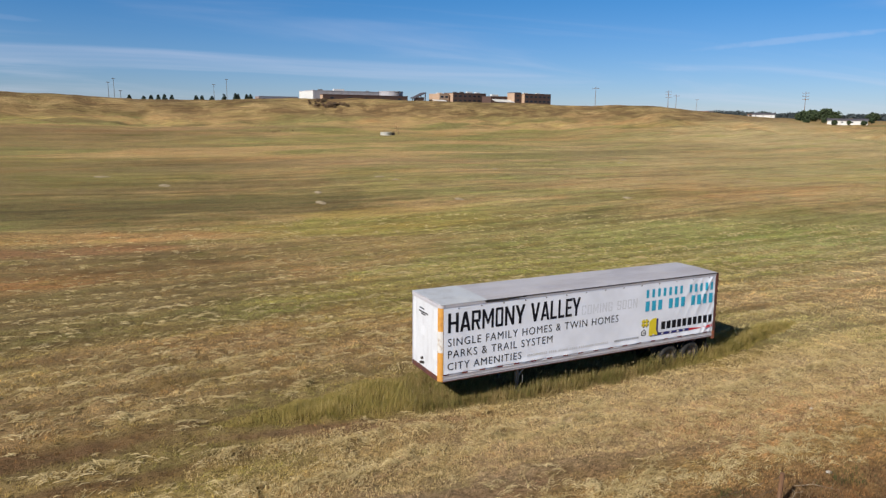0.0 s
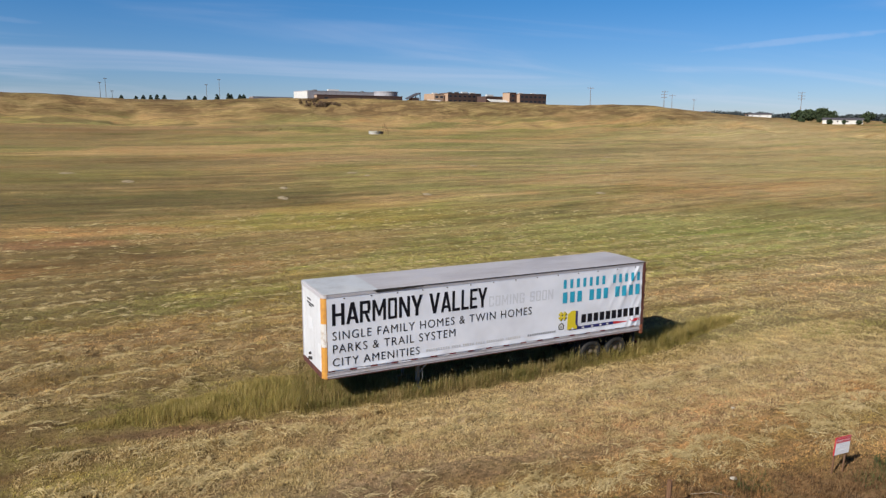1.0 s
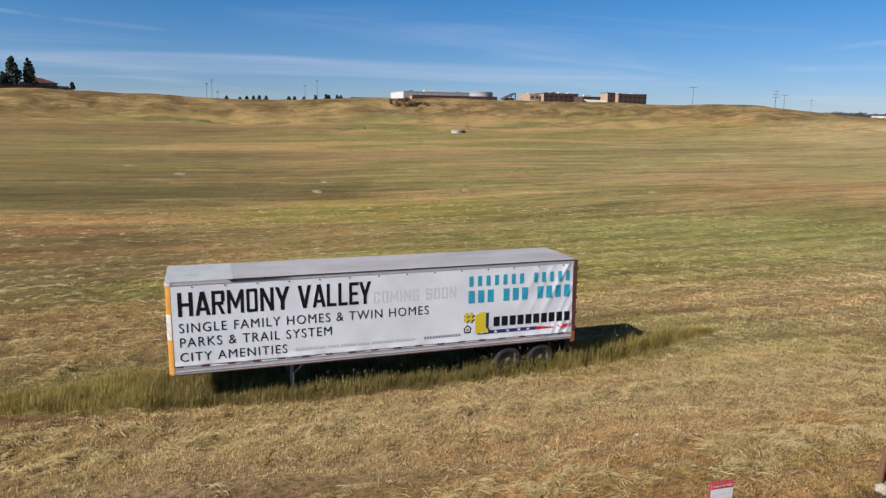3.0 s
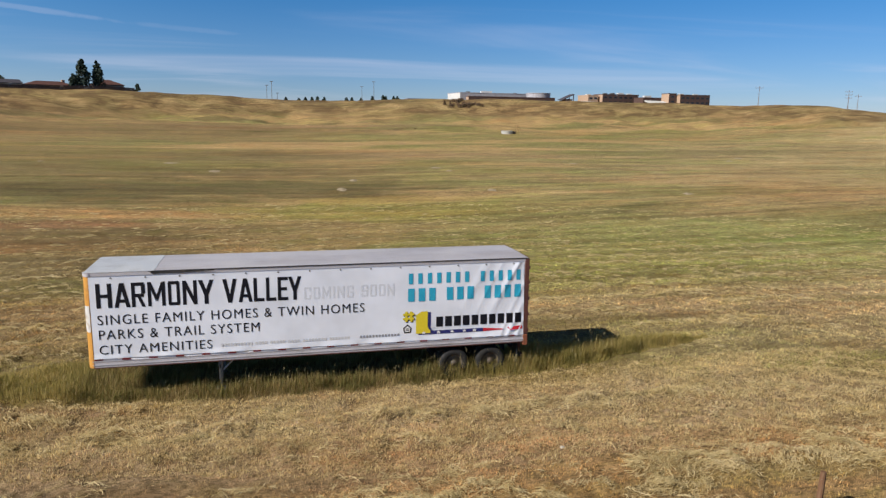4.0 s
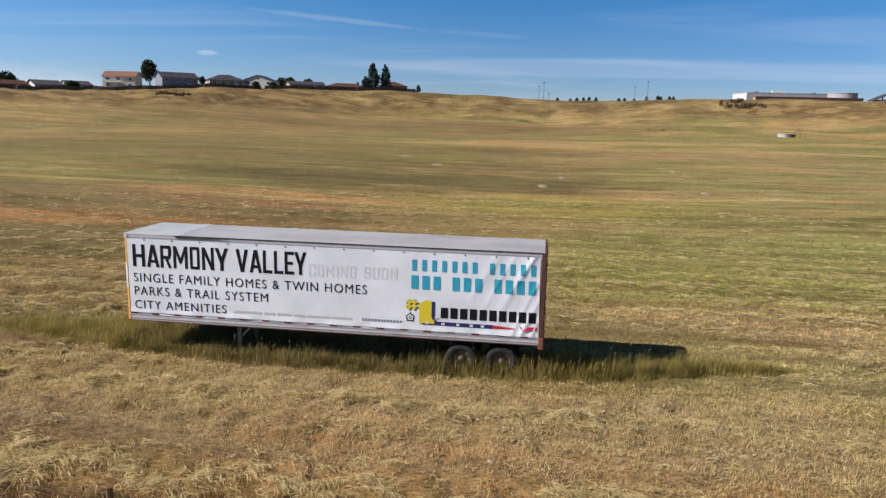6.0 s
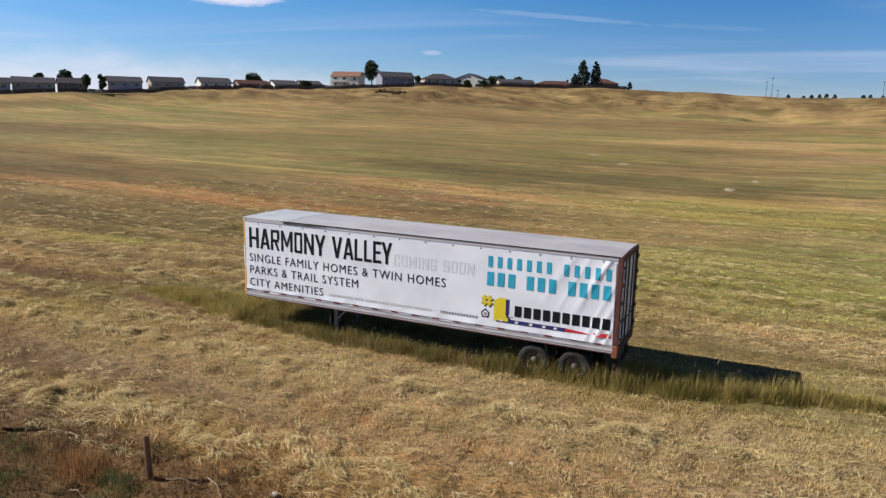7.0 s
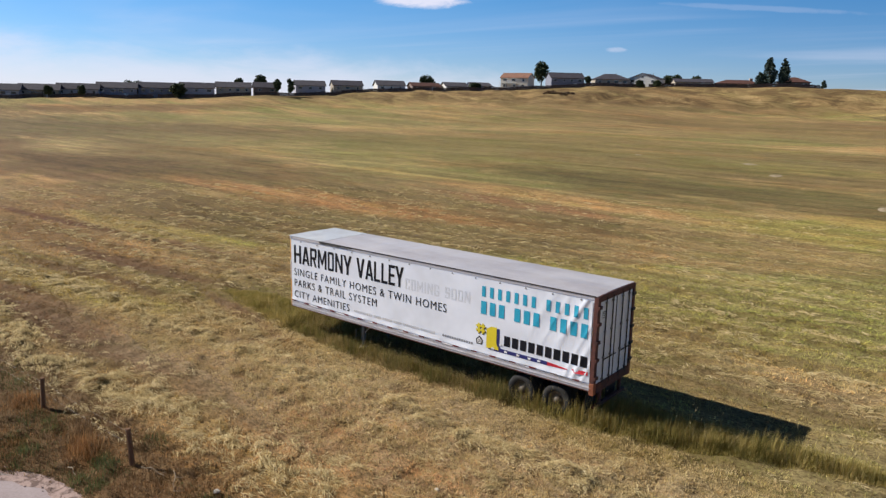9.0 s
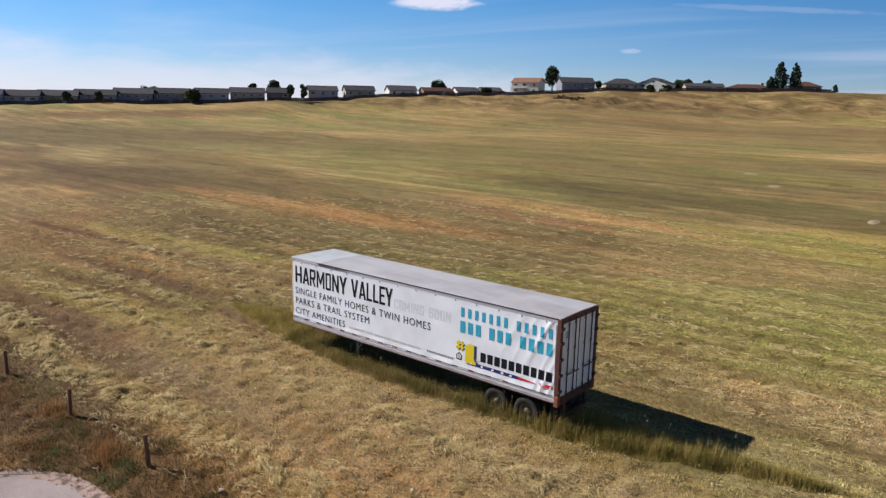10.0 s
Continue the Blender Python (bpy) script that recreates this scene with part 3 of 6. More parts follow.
def banner_out(x, z):
    """How far the banner stands off the wall, with its folds towards the rear end."""
    grow = min(1.0, max(0.0, (x - 10.9) / 2.2)) ** 1.6
    lean = x - 0.42 * (z - 1.4) - 0.05 * (z - 1.4) ** 2
    fold = (1 - abs(math.sin(lean * 3.1 + 0.5))) ** 3 + 0.7 * (1 - abs(math.sin(lean * 5.3 + 1.1 + 0.3 * z))) ** 3
    fold *= 0.6 + 0.6 * noise.noise((x * 0.8, 3.0, z * 0.7))
    hem = max(0.0, 1 - (z - 1.42) / 0.16) * 0.012 * (1 + math.sin(x * 3.7) + 0.5 * math.sin(x * 9.1))
    swell = 0.006 * noise.noise((x * 0.9, 0.0, z * 1.3))
    return 0.022 + 0.045 * grow * max(0.0, fold) + hem + swell


def on_banner(bm, lift):
    for v in bm.verts:
        v.co.y = -banner_out(v.co.x, v.co.z) - lift
    return bm


def sheet(bm, corners, step=0.045):
    """A quad given by four (x, z) corners, in small cells, to follow the banner."""
    (ax, az), (bx, bz), (cx, cz), (dx, dz) = corners
    n = max(1, int(max(abs(bx - ax), abs(cx - dx)) / step + 0.5))
    m = max(1, int(max(abs(dz - az), abs(cz - bz)) / step + 0.5))
    grid = []
    for j in range(m + 1):
        t = j / m
        row = []
        for i in range(n + 1):
            s = i / n
            row.append(bm.verts.new(((1 - t) * ((1 - s) * ax + s * bx) + t * ((1 - s) * dx + s * cx), 0, (1 - t) * ((1 - s) * az + s * bz) + t * ((1 - s) * dz + s * cz))))
        grid.append(row)
    for j in range(m):
        for i in range(n):
            bm.faces.new((grid[j][i], grid[j][i + 1], grid[j + 1][i + 1], grid[j + 1][i]))
    return bm


def flat(bm, x0, x1, z0, z1):
    return sheet(bm, ((x0, z0), (x1, z0), (x1, z1), (x0, z1)))


def lettering(name, text, x0, x1, z0, z1, material, parent, weight=0.0, spacing=1.0, wide=1.0):
    """A line of capitals that fills the given stretch of the banner."""
    cu = bpy.data.curves.new(name, "FONT")
    cu.body, cu.size, cu.offset, cu.space_character, cu.resolution_u = text, 1.0, weight, spacing, 3
    tmp = new("tmp", cu)
    dg = bpy.context.evaluated_depsgraph_get()
    me = bpy.data.meshes.new_from_object(tmp.evaluated_get(dg))
    bpy.data.objects.remove(tmp)
    bm = bmesh.new()
    bm.from_mesh(me)
    bpy.data.meshes.remove(me)
    xs, ys = [v.co.x for v in bm.verts], [v.co.y for v in bm.verts]
    lx, hx, ly, hy = min(xs), max(xs), min(ys), max(ys)
    for v in bm.verts:
        v.co = (x0 + (v.co.x - lx) / (hx - lx) * (x1 - x0), 0, z0 + (v.co.y - ly) / (hy - ly) * (z1 - z0))
    on_banner(bm, 0.009)
    return split(name, bm, material, parent)


def split(name, bm, material, parent):
    """Each separate piece of the mesh as a part of its own."""
    left = set(bm.faces)
    for first in list(bm.faces):
        if first not in left:
            continue
        left.discard(first)
        todo, some = [first], []
        while todo:
            f = todo.pop()
            some.append(f)
            for g in {g for v in f.verts for g in v.link_faces if g in left}:
                left.discard(g)
                todo.append(g)
        piece = bmesh.new()
        made = {v: piece.verts.new(v.co) for v in dict.fromkeys(v for f in some for v in f.verts)}
        for f in some:
            piece.faces.new([made[v] for v in f.verts])
        part(name, piece, material, parent)
    bm.free()


def bar_row(name, x0, x1, z0, z1, words, material, parent, gap=0.22):
    """A line of writing as plain bars: one bar for each character of words that long."""
    total = sum(words) + (len(words) - 1) * 0.7
    step = (x1 - x0) / total
    bm, x = bmesh.new(), x0
    for count in words:
        for _ in range(count):
            flat(bm, x + step * gap / 2, x + step * (1 - gap / 2), z0, z1)
            x += step
        x += step * 0.7
    on_banner(bm, 0.009)
    return split(name, bm, material, parent)


def polygon_on(name, points, material, parent, lift):
    bm = bmesh.new()
    f = bm.faces.new([bm.verts.new((x, 0, z)) for x, z in points])
    bmesh.ops.triangulate(bm, faces=[f])
    on_banner(bm, lift)
    return part(name, bm, material, parent)


def star(x, z, r):
    return [(x + (r if k % 2 == 0 else r * 0.4) * math.sin(k * math.pi / 5), z + (r if k % 2 == 0 else r * 0.4) * math.cos(k * math.pi / 5)) for k in range(10)]


# strokes of the condensed block capitals, each a quad in a unit box
STEM = 0.27
BLOCK = {
    "H": (((0, 0), (STEM, 0), (STEM, 1), (0, 1)), ((1 - STEM, 0), (1, 0), (1, 1), (1 - STEM, 1)), ((STEM, 0.42), (1 - STEM, 0.42), (1 - STEM, 0.56), (STEM, 0.56))),
    "A": (((0, 0), (0.25, 0), (0.62, 1), (0.36, 1)), ((1, 0), (0.75, 0), (0.38, 1), (0.64, 1)), ((0.22, 0.2), (0.78, 0.2), (0.74, 0.33), (0.26, 0.33))),
    "R": (((0, 0), (STEM, 0), (STEM, 1), (0, 1)), ((STEM, 0.86), (0.88, 0.86), (0.96, 1), (STEM, 1)), ((0.72, 0.5), (1, 0.55), (1, 0.94), (0.72, 0.86)), ((STEM, 0.40), (0.9, 0.40), (0.9, 0.54), (STEM, 0.54)), ((0.44, 0.40), (0.68, 0.40), (1, 0), (0.73, 0))),
    "M": (((0, 0), (0.2, 0), (0.2, 1), (0, 1)), ((0.8, 0), (1, 0), (1, 1), (0.8, 1)), ((0.2, 1), (0.2, 0.66), (0.46, 0.18), (0.54, 0.38)), ((0.8, 1), (0.8, 0.66), (0.54, 0.18), (0.46, 0.38))),
    "O": (((0, 0.05), (STEM, 0.05), (STEM, 0.95), (0, 0.95)), ((1 - STEM, 0.05), (1, 0.05), (1, 0.95), (1 - STEM, 0.95)), ((0.06, 0), (0.94, 0), (1, 0.13), (0, 0.13)), ((0, 0.87), (1, 0.87), (0.94, 1), (0.06, 1))),
    "N": (((0, 0), (0.25, 0), (0.25, 1), (0, 1)), ((0.75, 0), (1, 0), (1, 1), (0.75, 1)), ((0.25, 1), (0.2, 0.72), (0.75, 0), (0.8, 0.28))),
    "Y": (((0.37, 0), (0.63, 0), (0.63, 0.42), (0.37, 0.42)), ((0, 1), (0.37, 0.36), (0.6, 0.42), (0.27, 1)), ((1, 1), (0.63, 0.36), (0.4, 0.42), (0.73, 1))),
    "V": (((0, 1), (0.27, 1), (0.62, 0), (0.37, 0)), ((1, 1), (0.73, 1), (0.38, 0), (0.63, 0))),
    "L": (((0, 0), (0.33, 0), (0.33, 1), (0, 1)), ((0.33, 0), (1, 0), (1, 0.14), (0.33, 0.14))),
    "E": (((0, 0), (0.32, 0), (0.32, 1), (0, 1)), ((0.32, 0), (1, 0), (1, 0.14), (0.32, 0.14)), ((0.32, 0.43), (0.88, 0.43), (0.88, 0.56), (0.32, 0.56)), ((0.32, 0.86), (1, 0.86), (1, 1), (0.32, 1))),
}
BLOCK["C"] = (BLOCK["O"][0], BLOCK["O"][2], BLOCK["O"][3], ((1 - STEM, 0.13), (1, 0.13), (1, 0.34), (1 - STEM, 0.34)), ((1 - STEM, 0.66), (1, 0.66), (1, 0.87), (1 - STEM, 0.87)))
BLOCK["G"] = BLOCK["C"][:3] + (((1 - STEM, 0.13), (1, 0.13), (1, 0.5), (1 - STEM, 0.5)), BLOCK["C"][4], ((0.5, 0.38), (1 - STEM, 0.38), (1 - STEM, 0.5), (0.5, 0.5)))
BLOCK["S"] = BLOCK["O"][2:] + (((0, 0.13), (STEM, 0.13), (STEM, 0.3), (0, 0.3)), ((1 - STEM, 0.13), (1, 0.13), (1, 0.45), (1 - STEM, 0.45)), ((0, 0.43), (1, 0.43), (1, 0.57), (0, 0.57)), ((0, 0.57), (STEM, 0.57), (STEM, 0.87), (0, 0.87)), ((1 - STEM, 0.7), (1, 0.7), (1, 0.87), (1 - STEM, 0.87)))
BLOCK["I"] = (((0, 0), (1, 0), (1, 1), (0, 1)),)
HEADING = (("H", 0.32, 0.75), ("A", 0.81, 1.25), ("R", 1.29, 1.67), ("M", 1.74, 2.23), ("O", 2.31, 2.64), ("N", 2.72, 3.13), ("Y", 3.17, 3.62), ("V", 3.87, 4.29), ("A", 4.33, 4.74), ("L", 4.78, 5.09), ("L", 5.15, 5.45), ("E", 5.50, 5.81), ("Y", 5.82, 6.22))


def block_letter(name, letter, x0, x1, z0, z1, material, banner, lift=0.006):
    bm = bmesh.new()
    for k, quad in enumerate(BLOCK[letter]):
        bm.faces.new([bm.verts.new((x0 + (x1 - x0) * u, -0.0003 * k, z0 + (z1 - z0) * v)) for u, v in quad])
    for v in bm.verts:
        v.co.y -= banner_out(v.co.x, v.co.z) + lift
    part(name, bm, material, banner)


def block_heading(banner):
    for letter, x0, x1 in HEADING:
        block_letter("letter", letter, x0, x1, 2.97, 3.71, M_INK, banner)


def faded_line(banner):
    x = 6.30
    for letter in "COMING SOON":
        wide = {"M": 0.27, "N": 0.235, "I": 0.07, " ": 0.12}.get(letter, 0.21)
        if letter != " ":
            block_letter("faded_letter", letter, x, x + wide, 2.96, 3.35, M_GHOST, banner, 0.0035)
        x += wide + 0.066


def build_banner(trailer):
    bm = bmesh.new()
    sheet(bm, ((0.16, 1.43), (13.58, 1.40), (13.54, 3.90), (0.14, 3.90)), 0.05)
    on_banner(bm, 0.0)
    back = bmesh.ops.extrude_face_region(bm, geom=bm.faces[:])
    for v in (g for g in back["geom"] if isinstance(g, bmesh.types.BMVert)):
        v.co.y += 0.004
    bmesh.ops.recalc_face_normals(bm, faces=bm.faces)
    for e in bm.edges:
        e.smooth = e.calc_face_angle(0.0) < 0.8
    banner = part("banner", bm, M_VINYL, trailer, "white vinyl advertising banner, creased at one end", True)
    block_heading(banner)
    lettering("letter", "SINGLE FAMILY HOMES & TWIN HOMES", 0.32, 8.18, 2.465, 2.76, M_INK, banner, -0.004, 1.16)
    lettering("letter", "PARKS & TRAIL SYSTEM", 0.33, 4.92, 2.015, 2.31, M_INK, banner, -0.004, 1.16)
    lettering("letter", "CITY AMENITIES", 0.315, 3.50, 1.56, 1.84, M_INK, banner, -0.004, 1.16)
    faded_line(banner)
    bar_row("name_bar", 9.53, 13.50, 3.31, 3.66, (7, 5), M_TEAL, banner, 0.55)
    bar_row("number_bar", 9.53, 13.50, 2.73, 3.16, (3, 3, 4), M_TEAL, banner, 0.38)
    bar_row("small_bar", 3.74, 7.71, 1.60, 1.69, (10, 4, 5, 4, 8, 7), M_FAINT, banner, 0.3)
    bar_row("small_bar", 8.01, 9.33, 1.605, 1.685, (13,), M_SMALL_INK, banner, 0.35)
    bar_row("company_bar", 10.50, 13.52, 1.84, 2.18, (10,), M_INK, banner, 0.26)
    # company mark: slabs in yellow over a navy shadow, a striped ribbon below
    hatch = [((9.50, 2.06), (9.58, 2.06), (9.58, 2.40), (9.50, 2.40)), ((9.66, 2.06), (9.74, 2.06), (9.74, 2.40), (9.66, 2.40)), ((9.43, 2.13), (9.80, 2.13), (9.80, 2.20), (9.43, 2.20)), ((9.43, 2.27), (9.80, 2.27), (9.80, 2.34), (9.43, 2.34))]
    for name, dx, dz, material, lift in (("mark_shadow", 0.03, -0.03, M_INK, 0.006), ("mark", 0, 0, M_YELLOW, 0.010)):
        bm = bmesh.new()
        for k, q in enumerate(hatch):
            lo = len(bm.verts)
            sheet(bm, [(x + dx, z + dz) for x, z in q])
        on_banner(bm, lift)
        for k, v in enumerate(bm.verts):
            v.co.y -= 0.0004 * (k // 8)
        part(name, bm, material, banner)
    slab = [(9.86, 1.64), (10.34, 1.64), (10.34, 1.76), (10.25, 1.76), (10.25, 2.38), (10.05, 2.38), (9.86, 2.27), (9.86, 2.14), (10.02, 2.14), (10.02, 1.76), (9.86, 1.76)]
    polygon_on("mark_shadow", [(x + 0.11, z - 0.03) for x, z in slab], M_BLUE, banner, 0.007)
    polygon_on("mark", slab, M_YELLOW, banner, 0.014)
    bm = bmesh.new()
    flat(bm, 9.95, 12.15, 1.595, 1.715)
    part("ribbon", on_banner(bm, 0.009), M_BLUE, banner)
    bm = bmesh.new()
    sheet(bm, ((12.15, 1.60), (12.85, 1.62), (12.85, 1.65), (12.15, 1.715)))
    sheet(bm, ((12.98, 1.70), (13.10, 1.60), (13.52, 1.61), (13.52, 1.73)))
    part("ribbon", on_banner(bm, 0.009), M_RED, banner)
    for x in (10.12, 10.62, 11.08, 11.5, 11.85):
        polygon_on("star", star(x, 1.66, 0.065), M_WHITE, banner, 0.018)
    polygon_on("star", star(10.40, 1.85, 0.06), M_WHITE, banner, 0.018)
    gable = [(9.44, 1.85), (9.58, 1.97), (9.72, 1.85), (9.72, 1.81), (9.69, 1.81), (9.69, 1.68), (9.47, 1.68), (9.47, 1.81), (9.44, 1.81)]
    polygon_on("house_mark", gable, M_INK, banner, 0.006)
    polygon_on("house_mark", [(9.58 + (x - 9.58) * 0.68, 1.81 + (z - 1.81) * 0.68) for x, z in gable], M_WHITE, banner, 0.010)
    bm = bmesh.new()
    flat(bm, 9.53, 9.63, 1.76, 1.785)
    flat(bm, 9.53, 9.63, 1.81, 1.835)
    part("house_mark", on_banner(bm, 0.014), M_INK, banner)
    bm = lathe(bmesh.new(), [(0.006, 0), (0.006, -0.012), (0.026, -0.012), (0.026, 0)], 10)
    ring = part("grommet", bm, M_STEEL, banner)
    ring.matrix_basis = pose(0.75, -0.022, 3.868)
    for k in range(1, 14):
        shared("grommet", ring.data, banner, pose(0.75 + 0.955 * k, -banner_out(0.75 + 0.955 * k, 3.868), 3.868))


def prism(points, z0, z1):
    """Upright bar with the given outline."""
    bm = bmesh.new()
    low, high = ([bm.verts.new((x, y, z)) for x, y in points] for z in (z0, z1))
    bm.faces.new(low)
    bm.faces.new(high)
    for k in range(len(points)):
        n = (k + 1) % len(points)
        bm.faces.new((low[k], low[n], high[n], high[k]))
    bmesh.ops.recalc_face_normals(bm, faces=bm.faces)
    return bm


def build_trailer():
    t = empty("semi_trailer", "old white box semi-trailer with a printed banner, parked in tall grass", "trailer")
    # side, front wall and floor
    part("side_wall", boxed(0.14, L - 0.14, 0.0, 0.035, 1.36, 3.93), M_PANEL, t)
    part("side_wall", boxed(0.14, L - 0.14, W - 0.035, W, 1.36, 3.93), M_PANEL, t)
    part("front_wall", boxed(0.012, 0.05, 0.14, W - 0.14, 1.32, 3.93), M_FRONT, t, "white front wall with grey patches")
    part("floor", boxed(0.06, L - 0.06, 0.06, W - 0.06, 1.24, 1.30), M_DARK, t)
    # bottom rails
    for y0, y1 in ((-0.012, 0.045), (W - 0.045, W + 0.012)):
        bm = boxed(0.1, L - 0.1, y0, y1, 1.15, 1.36, 0.008)
        s = -1 if y0 < 0 else 1
        out = y0 if s < 0 else y1
        box(bm, 0.1, L - 0.1, min(out, out + s * 0.018), max(out, out + s * 0.018), 1.225, 1.245)
        box(bm, 0.1, L - 0.1, min(out, out + s * 0.012), max(out, out + s * 0.012), 1.335, 1.358)
        part("bottom_rail", bm, M_ALU, t)
    bm = boxed(0.12, L - 0.12, -0.022, 0.05, 1.128, 1.149)
    part("rail_lip", bm, M_RUST, t)
    me = None
    for k in range(18):
        x = 0.28 + 0.757 * k
        if me is None:
            me = part("reflective_strip", boxed(-0.12, 0.12, -0.004, 0.004, -0.022, 0.022), M_TAPE, t).data
            bpy.data.objects["reflective_strip"].matrix_basis = pose(x, -0.016, 1.39 + 0.005)
        else:
            shared("reflective_strip", me, t, pose(x, -0.022 - 0.01 * (k % 2), 1.388))
    # top rails and roof, bowed a little
    for y0, y1 in ((-0.018, 0.05), (W - 0.05, W + 0.018)):
        part("top_rail", boxed(0.1, L - 0.1, y0, y1, 3.93, 4.035, 0.002), M_ALU, t)
    for name, x0, x1, mat_ in (("roof_sheet", 1.95, L - 0.05, M_ROOF), ("roof_sheet", 0.03, 1.96, M_ROOF_PALE)):
        bm = bmesh.new()
        n = max(4, int((x1 - x0) / 0.3))
        rows = []
        for i in range(n + 1):
            x = x0 + (x1 - x0) * i / n
            row = []
            for j in range(13):
                y = -0.024 + (W + 0.048) * j / 12
                rib = 0.0022 * (1 + math.cos(2 * math.pi * x / 0.61)) + 0.012 * noise.noise((x * 0.7, y * 0.9, 7.0))
                row.append(bm.verts.new((x, y, 4.045 + 0.016 * math.sin(math.pi * j / 12) + rib * math.sin(math.pi * j / 12) ** 0.5 + (0.006 if x1 < 3 else 0))))
            rows.append(row)
        for a, b in zip(rows, rows[1:]):
            for j in range(12):
                bm.faces.new((a[j], b[j], b[j + 1], a[j + 1]))
        solid = bmesh.ops.extrude_face_region(bm, geom=bm.faces[:])
        for v in (g for g in solid["geom"] if isinstance(g, bmesh.types.BMVert)):
            v.co.z -= 0.014
        bmesh.ops.recalc_face_normals(bm, faces=bm.faces)
        part(name, bm, mat_, t, "paler patched roof sheet" if x1 < 3 else "")
    part("roof_edge", boxed(1.9, L - 0.1, -0.034, -0.022, 4.02, 4.052), M_DARK, t)
    bm = sheet(bmesh.new(), ((1.8, 4.03), (3.6, 3.99), (3.7, 4.02), (1.75, 4.05)), 0.15)
    sheet(bm, ((1.9, 3.955), (2.9, 3.97), (3.6, 4.0), (1.8, 4.04)), 0.15)
    for v in bm.verts:
        v.co.y = -0.04 - 0.02 * noise.noise((v.co.x * 3, 0, v.co.z * 9))
    part("peeled_edge", bm, M_DARK, t, "dark strip peeled from the roof edge")
    # corner posts
    for y0, y1 in ((-0.025, 0.14), (W - 0.14, W + 0.025)):
        near = y0 < 0
        turned = (lambda y: y) if near else (lambda y: W - y)
        outline = [(px, turned(py)) for px, py in ((-0.02, 0.139), (-0.02, 0.118), (0.02, 0.052), (0.062, 0.008), (0.122, -0.022), (0.14, -0.022), (0.14, 0.139))]
        part("corner_post", prism(outline, 1.15, 3.921), M_ORANGE if near else M_ALU, t, "faded orange corner post" if near else "")
        cap = [(px, turned(py)) for px, py in ((-0.03, 0.139), (-0.03, 0.112), (0.052, -0.002), (0.116, -0.034), (0.17, -0.034), (0.17, 0.139))]
        part("corner_casting", prism(cap, 3.922, 4.05), M_ROOF, t)
    bm = prism([(-0.026, 0.136), (-0.026, 0.116), (0.016, 0.047), (0.058, 0.003), (0.119, -0.028), (0.124, -0.021), (0.064, 0.009), (0.022, 0.053)], 2.25, 3.05)
    part("chipped_paint", bm, M_CHIPPED, t, "bare patch where the orange paint has worn off")
    part("front_sill", boxed(-0.03, 0.14, 0.14, W - 0.14, 1.14, 1.32, 0.015), M_RUST, t)
    part("front_header", boxed(-0.02, 0.1, 0.14, W - 0.14, 3.9, 4.035, 0.012), M_ALU, t)
    # patches and small markings on the front wall
    for y0, y1, z0, z1 in ((0.16, 0.52, 3.0, 3.8), (0.2, 0.55, 1.9, 2.25), (0.18, 0.4, 1.42, 1.7), (W - 0.4, W - 0.15, 1.8, 3.7), (1.2, 1.65, 2.55, 2.95)):
        part("patch", boxed(0.004, 0.012, y0, y1, z0, z1), M_FAINT, t, "grey patch")
    for y0, y1, z in ((1.35, 1.75, 3.55), (1.0, 1.8, 3.42), (1.25, 1.6, 3.34)):
        part("marking_bar", boxed(0.005, 0.012, y0, y1, z, z + 0.05), M_INK, t)
    for y, z in ((1.45, 1.65), (1.35, 1.5), (1.55, 1.45)):
        part("air_coupling", rod(bmesh.new(), (0.02, y, z), (-0.06, y, z), 0.05, 10), M_DARK, t)
    # rear frame and doors
    for y0, y1 in ((-0.025, 0.13), (W - 0.13, W + 0.025)):
        part("rear_post", boxed(L - 0.14, L + 0.012, y0, y1, 1.40, 4.03, 0.015), M_RUST, t, "rusty brown rear post")
        part("post_foot", boxed(L - 0.145, L + 0.016, y0 - 0.004, y1 + 0.004, 1.02, 1.398, 0.015), M_RUST_BRIGHT, t, "orange rusty foot of the rear post")
    part("rear_header", boxed(L - 0.14, L + 0.01, 0.13, W - 0.13, 3.86, 4.05, 0.012), M_RUST, t)
    part("rear_sill", boxed(L - 0.14, L + 0.02, 0.13, W - 0.13, 1.05, 1.33, 0.015), M_RUST, t)
    for k, (y0, y1) in enumerate(((0.14, W / 2 - 0.006), (W / 2 + 0.006, W - 0.14))):
        door = part("rear_door", boxed(L - 0.07, L - 0.02, y0, y1, 1.34, 3.85, 0.006), M_PANEL, t, "white rear door with dark lock rods")
        part("door_seal", boxed(L - 0.021, L - 0.012, y1 - 0.02 if k == 0 else y0, y1 if k == 0 else y0 + 0.02, 1.35, 3.84), M_RUBBER, door)
        for y in (y0 + 0.36, y0 + 0.80):
            bar = part("lock_rod", rod(bmesh.new(), (L + 0.012, y, 1.22), (L + 0.012, y, 3.95), 0.02, 8), M_DARK, door, "dark lock rod")
            for z in (1.42, 2.1, 2.9, 3.78):
                part("rod_bracket", boxed(L - 0.02, L + 0.03, y - 0.045, y + 0.045, z - 0.03, z + 0.03, 0.006), M_STEEL, bar)
            part("lock_handle", boxed(L + 0.02, L + 0.045, y - 0.02, y + 0.34, 2.02, 2.06, 0.006), M_DARK, bar)
        edge = -0.025 if k == 0 else W + 0.025
        for z in (1.55, 2.1, 2.65, 3.2, 3.7):
            part("hinge", boxed(L - 0.02, L + 0.05, min(edge, edge + (0.2 if k == 0 else -0.2)), max(edge, edge + (0.2 if k == 0 else -0.2)), z - 0.05, z + 0.05, 0.008), M_RUST if k == 0 else M_DARK, door)
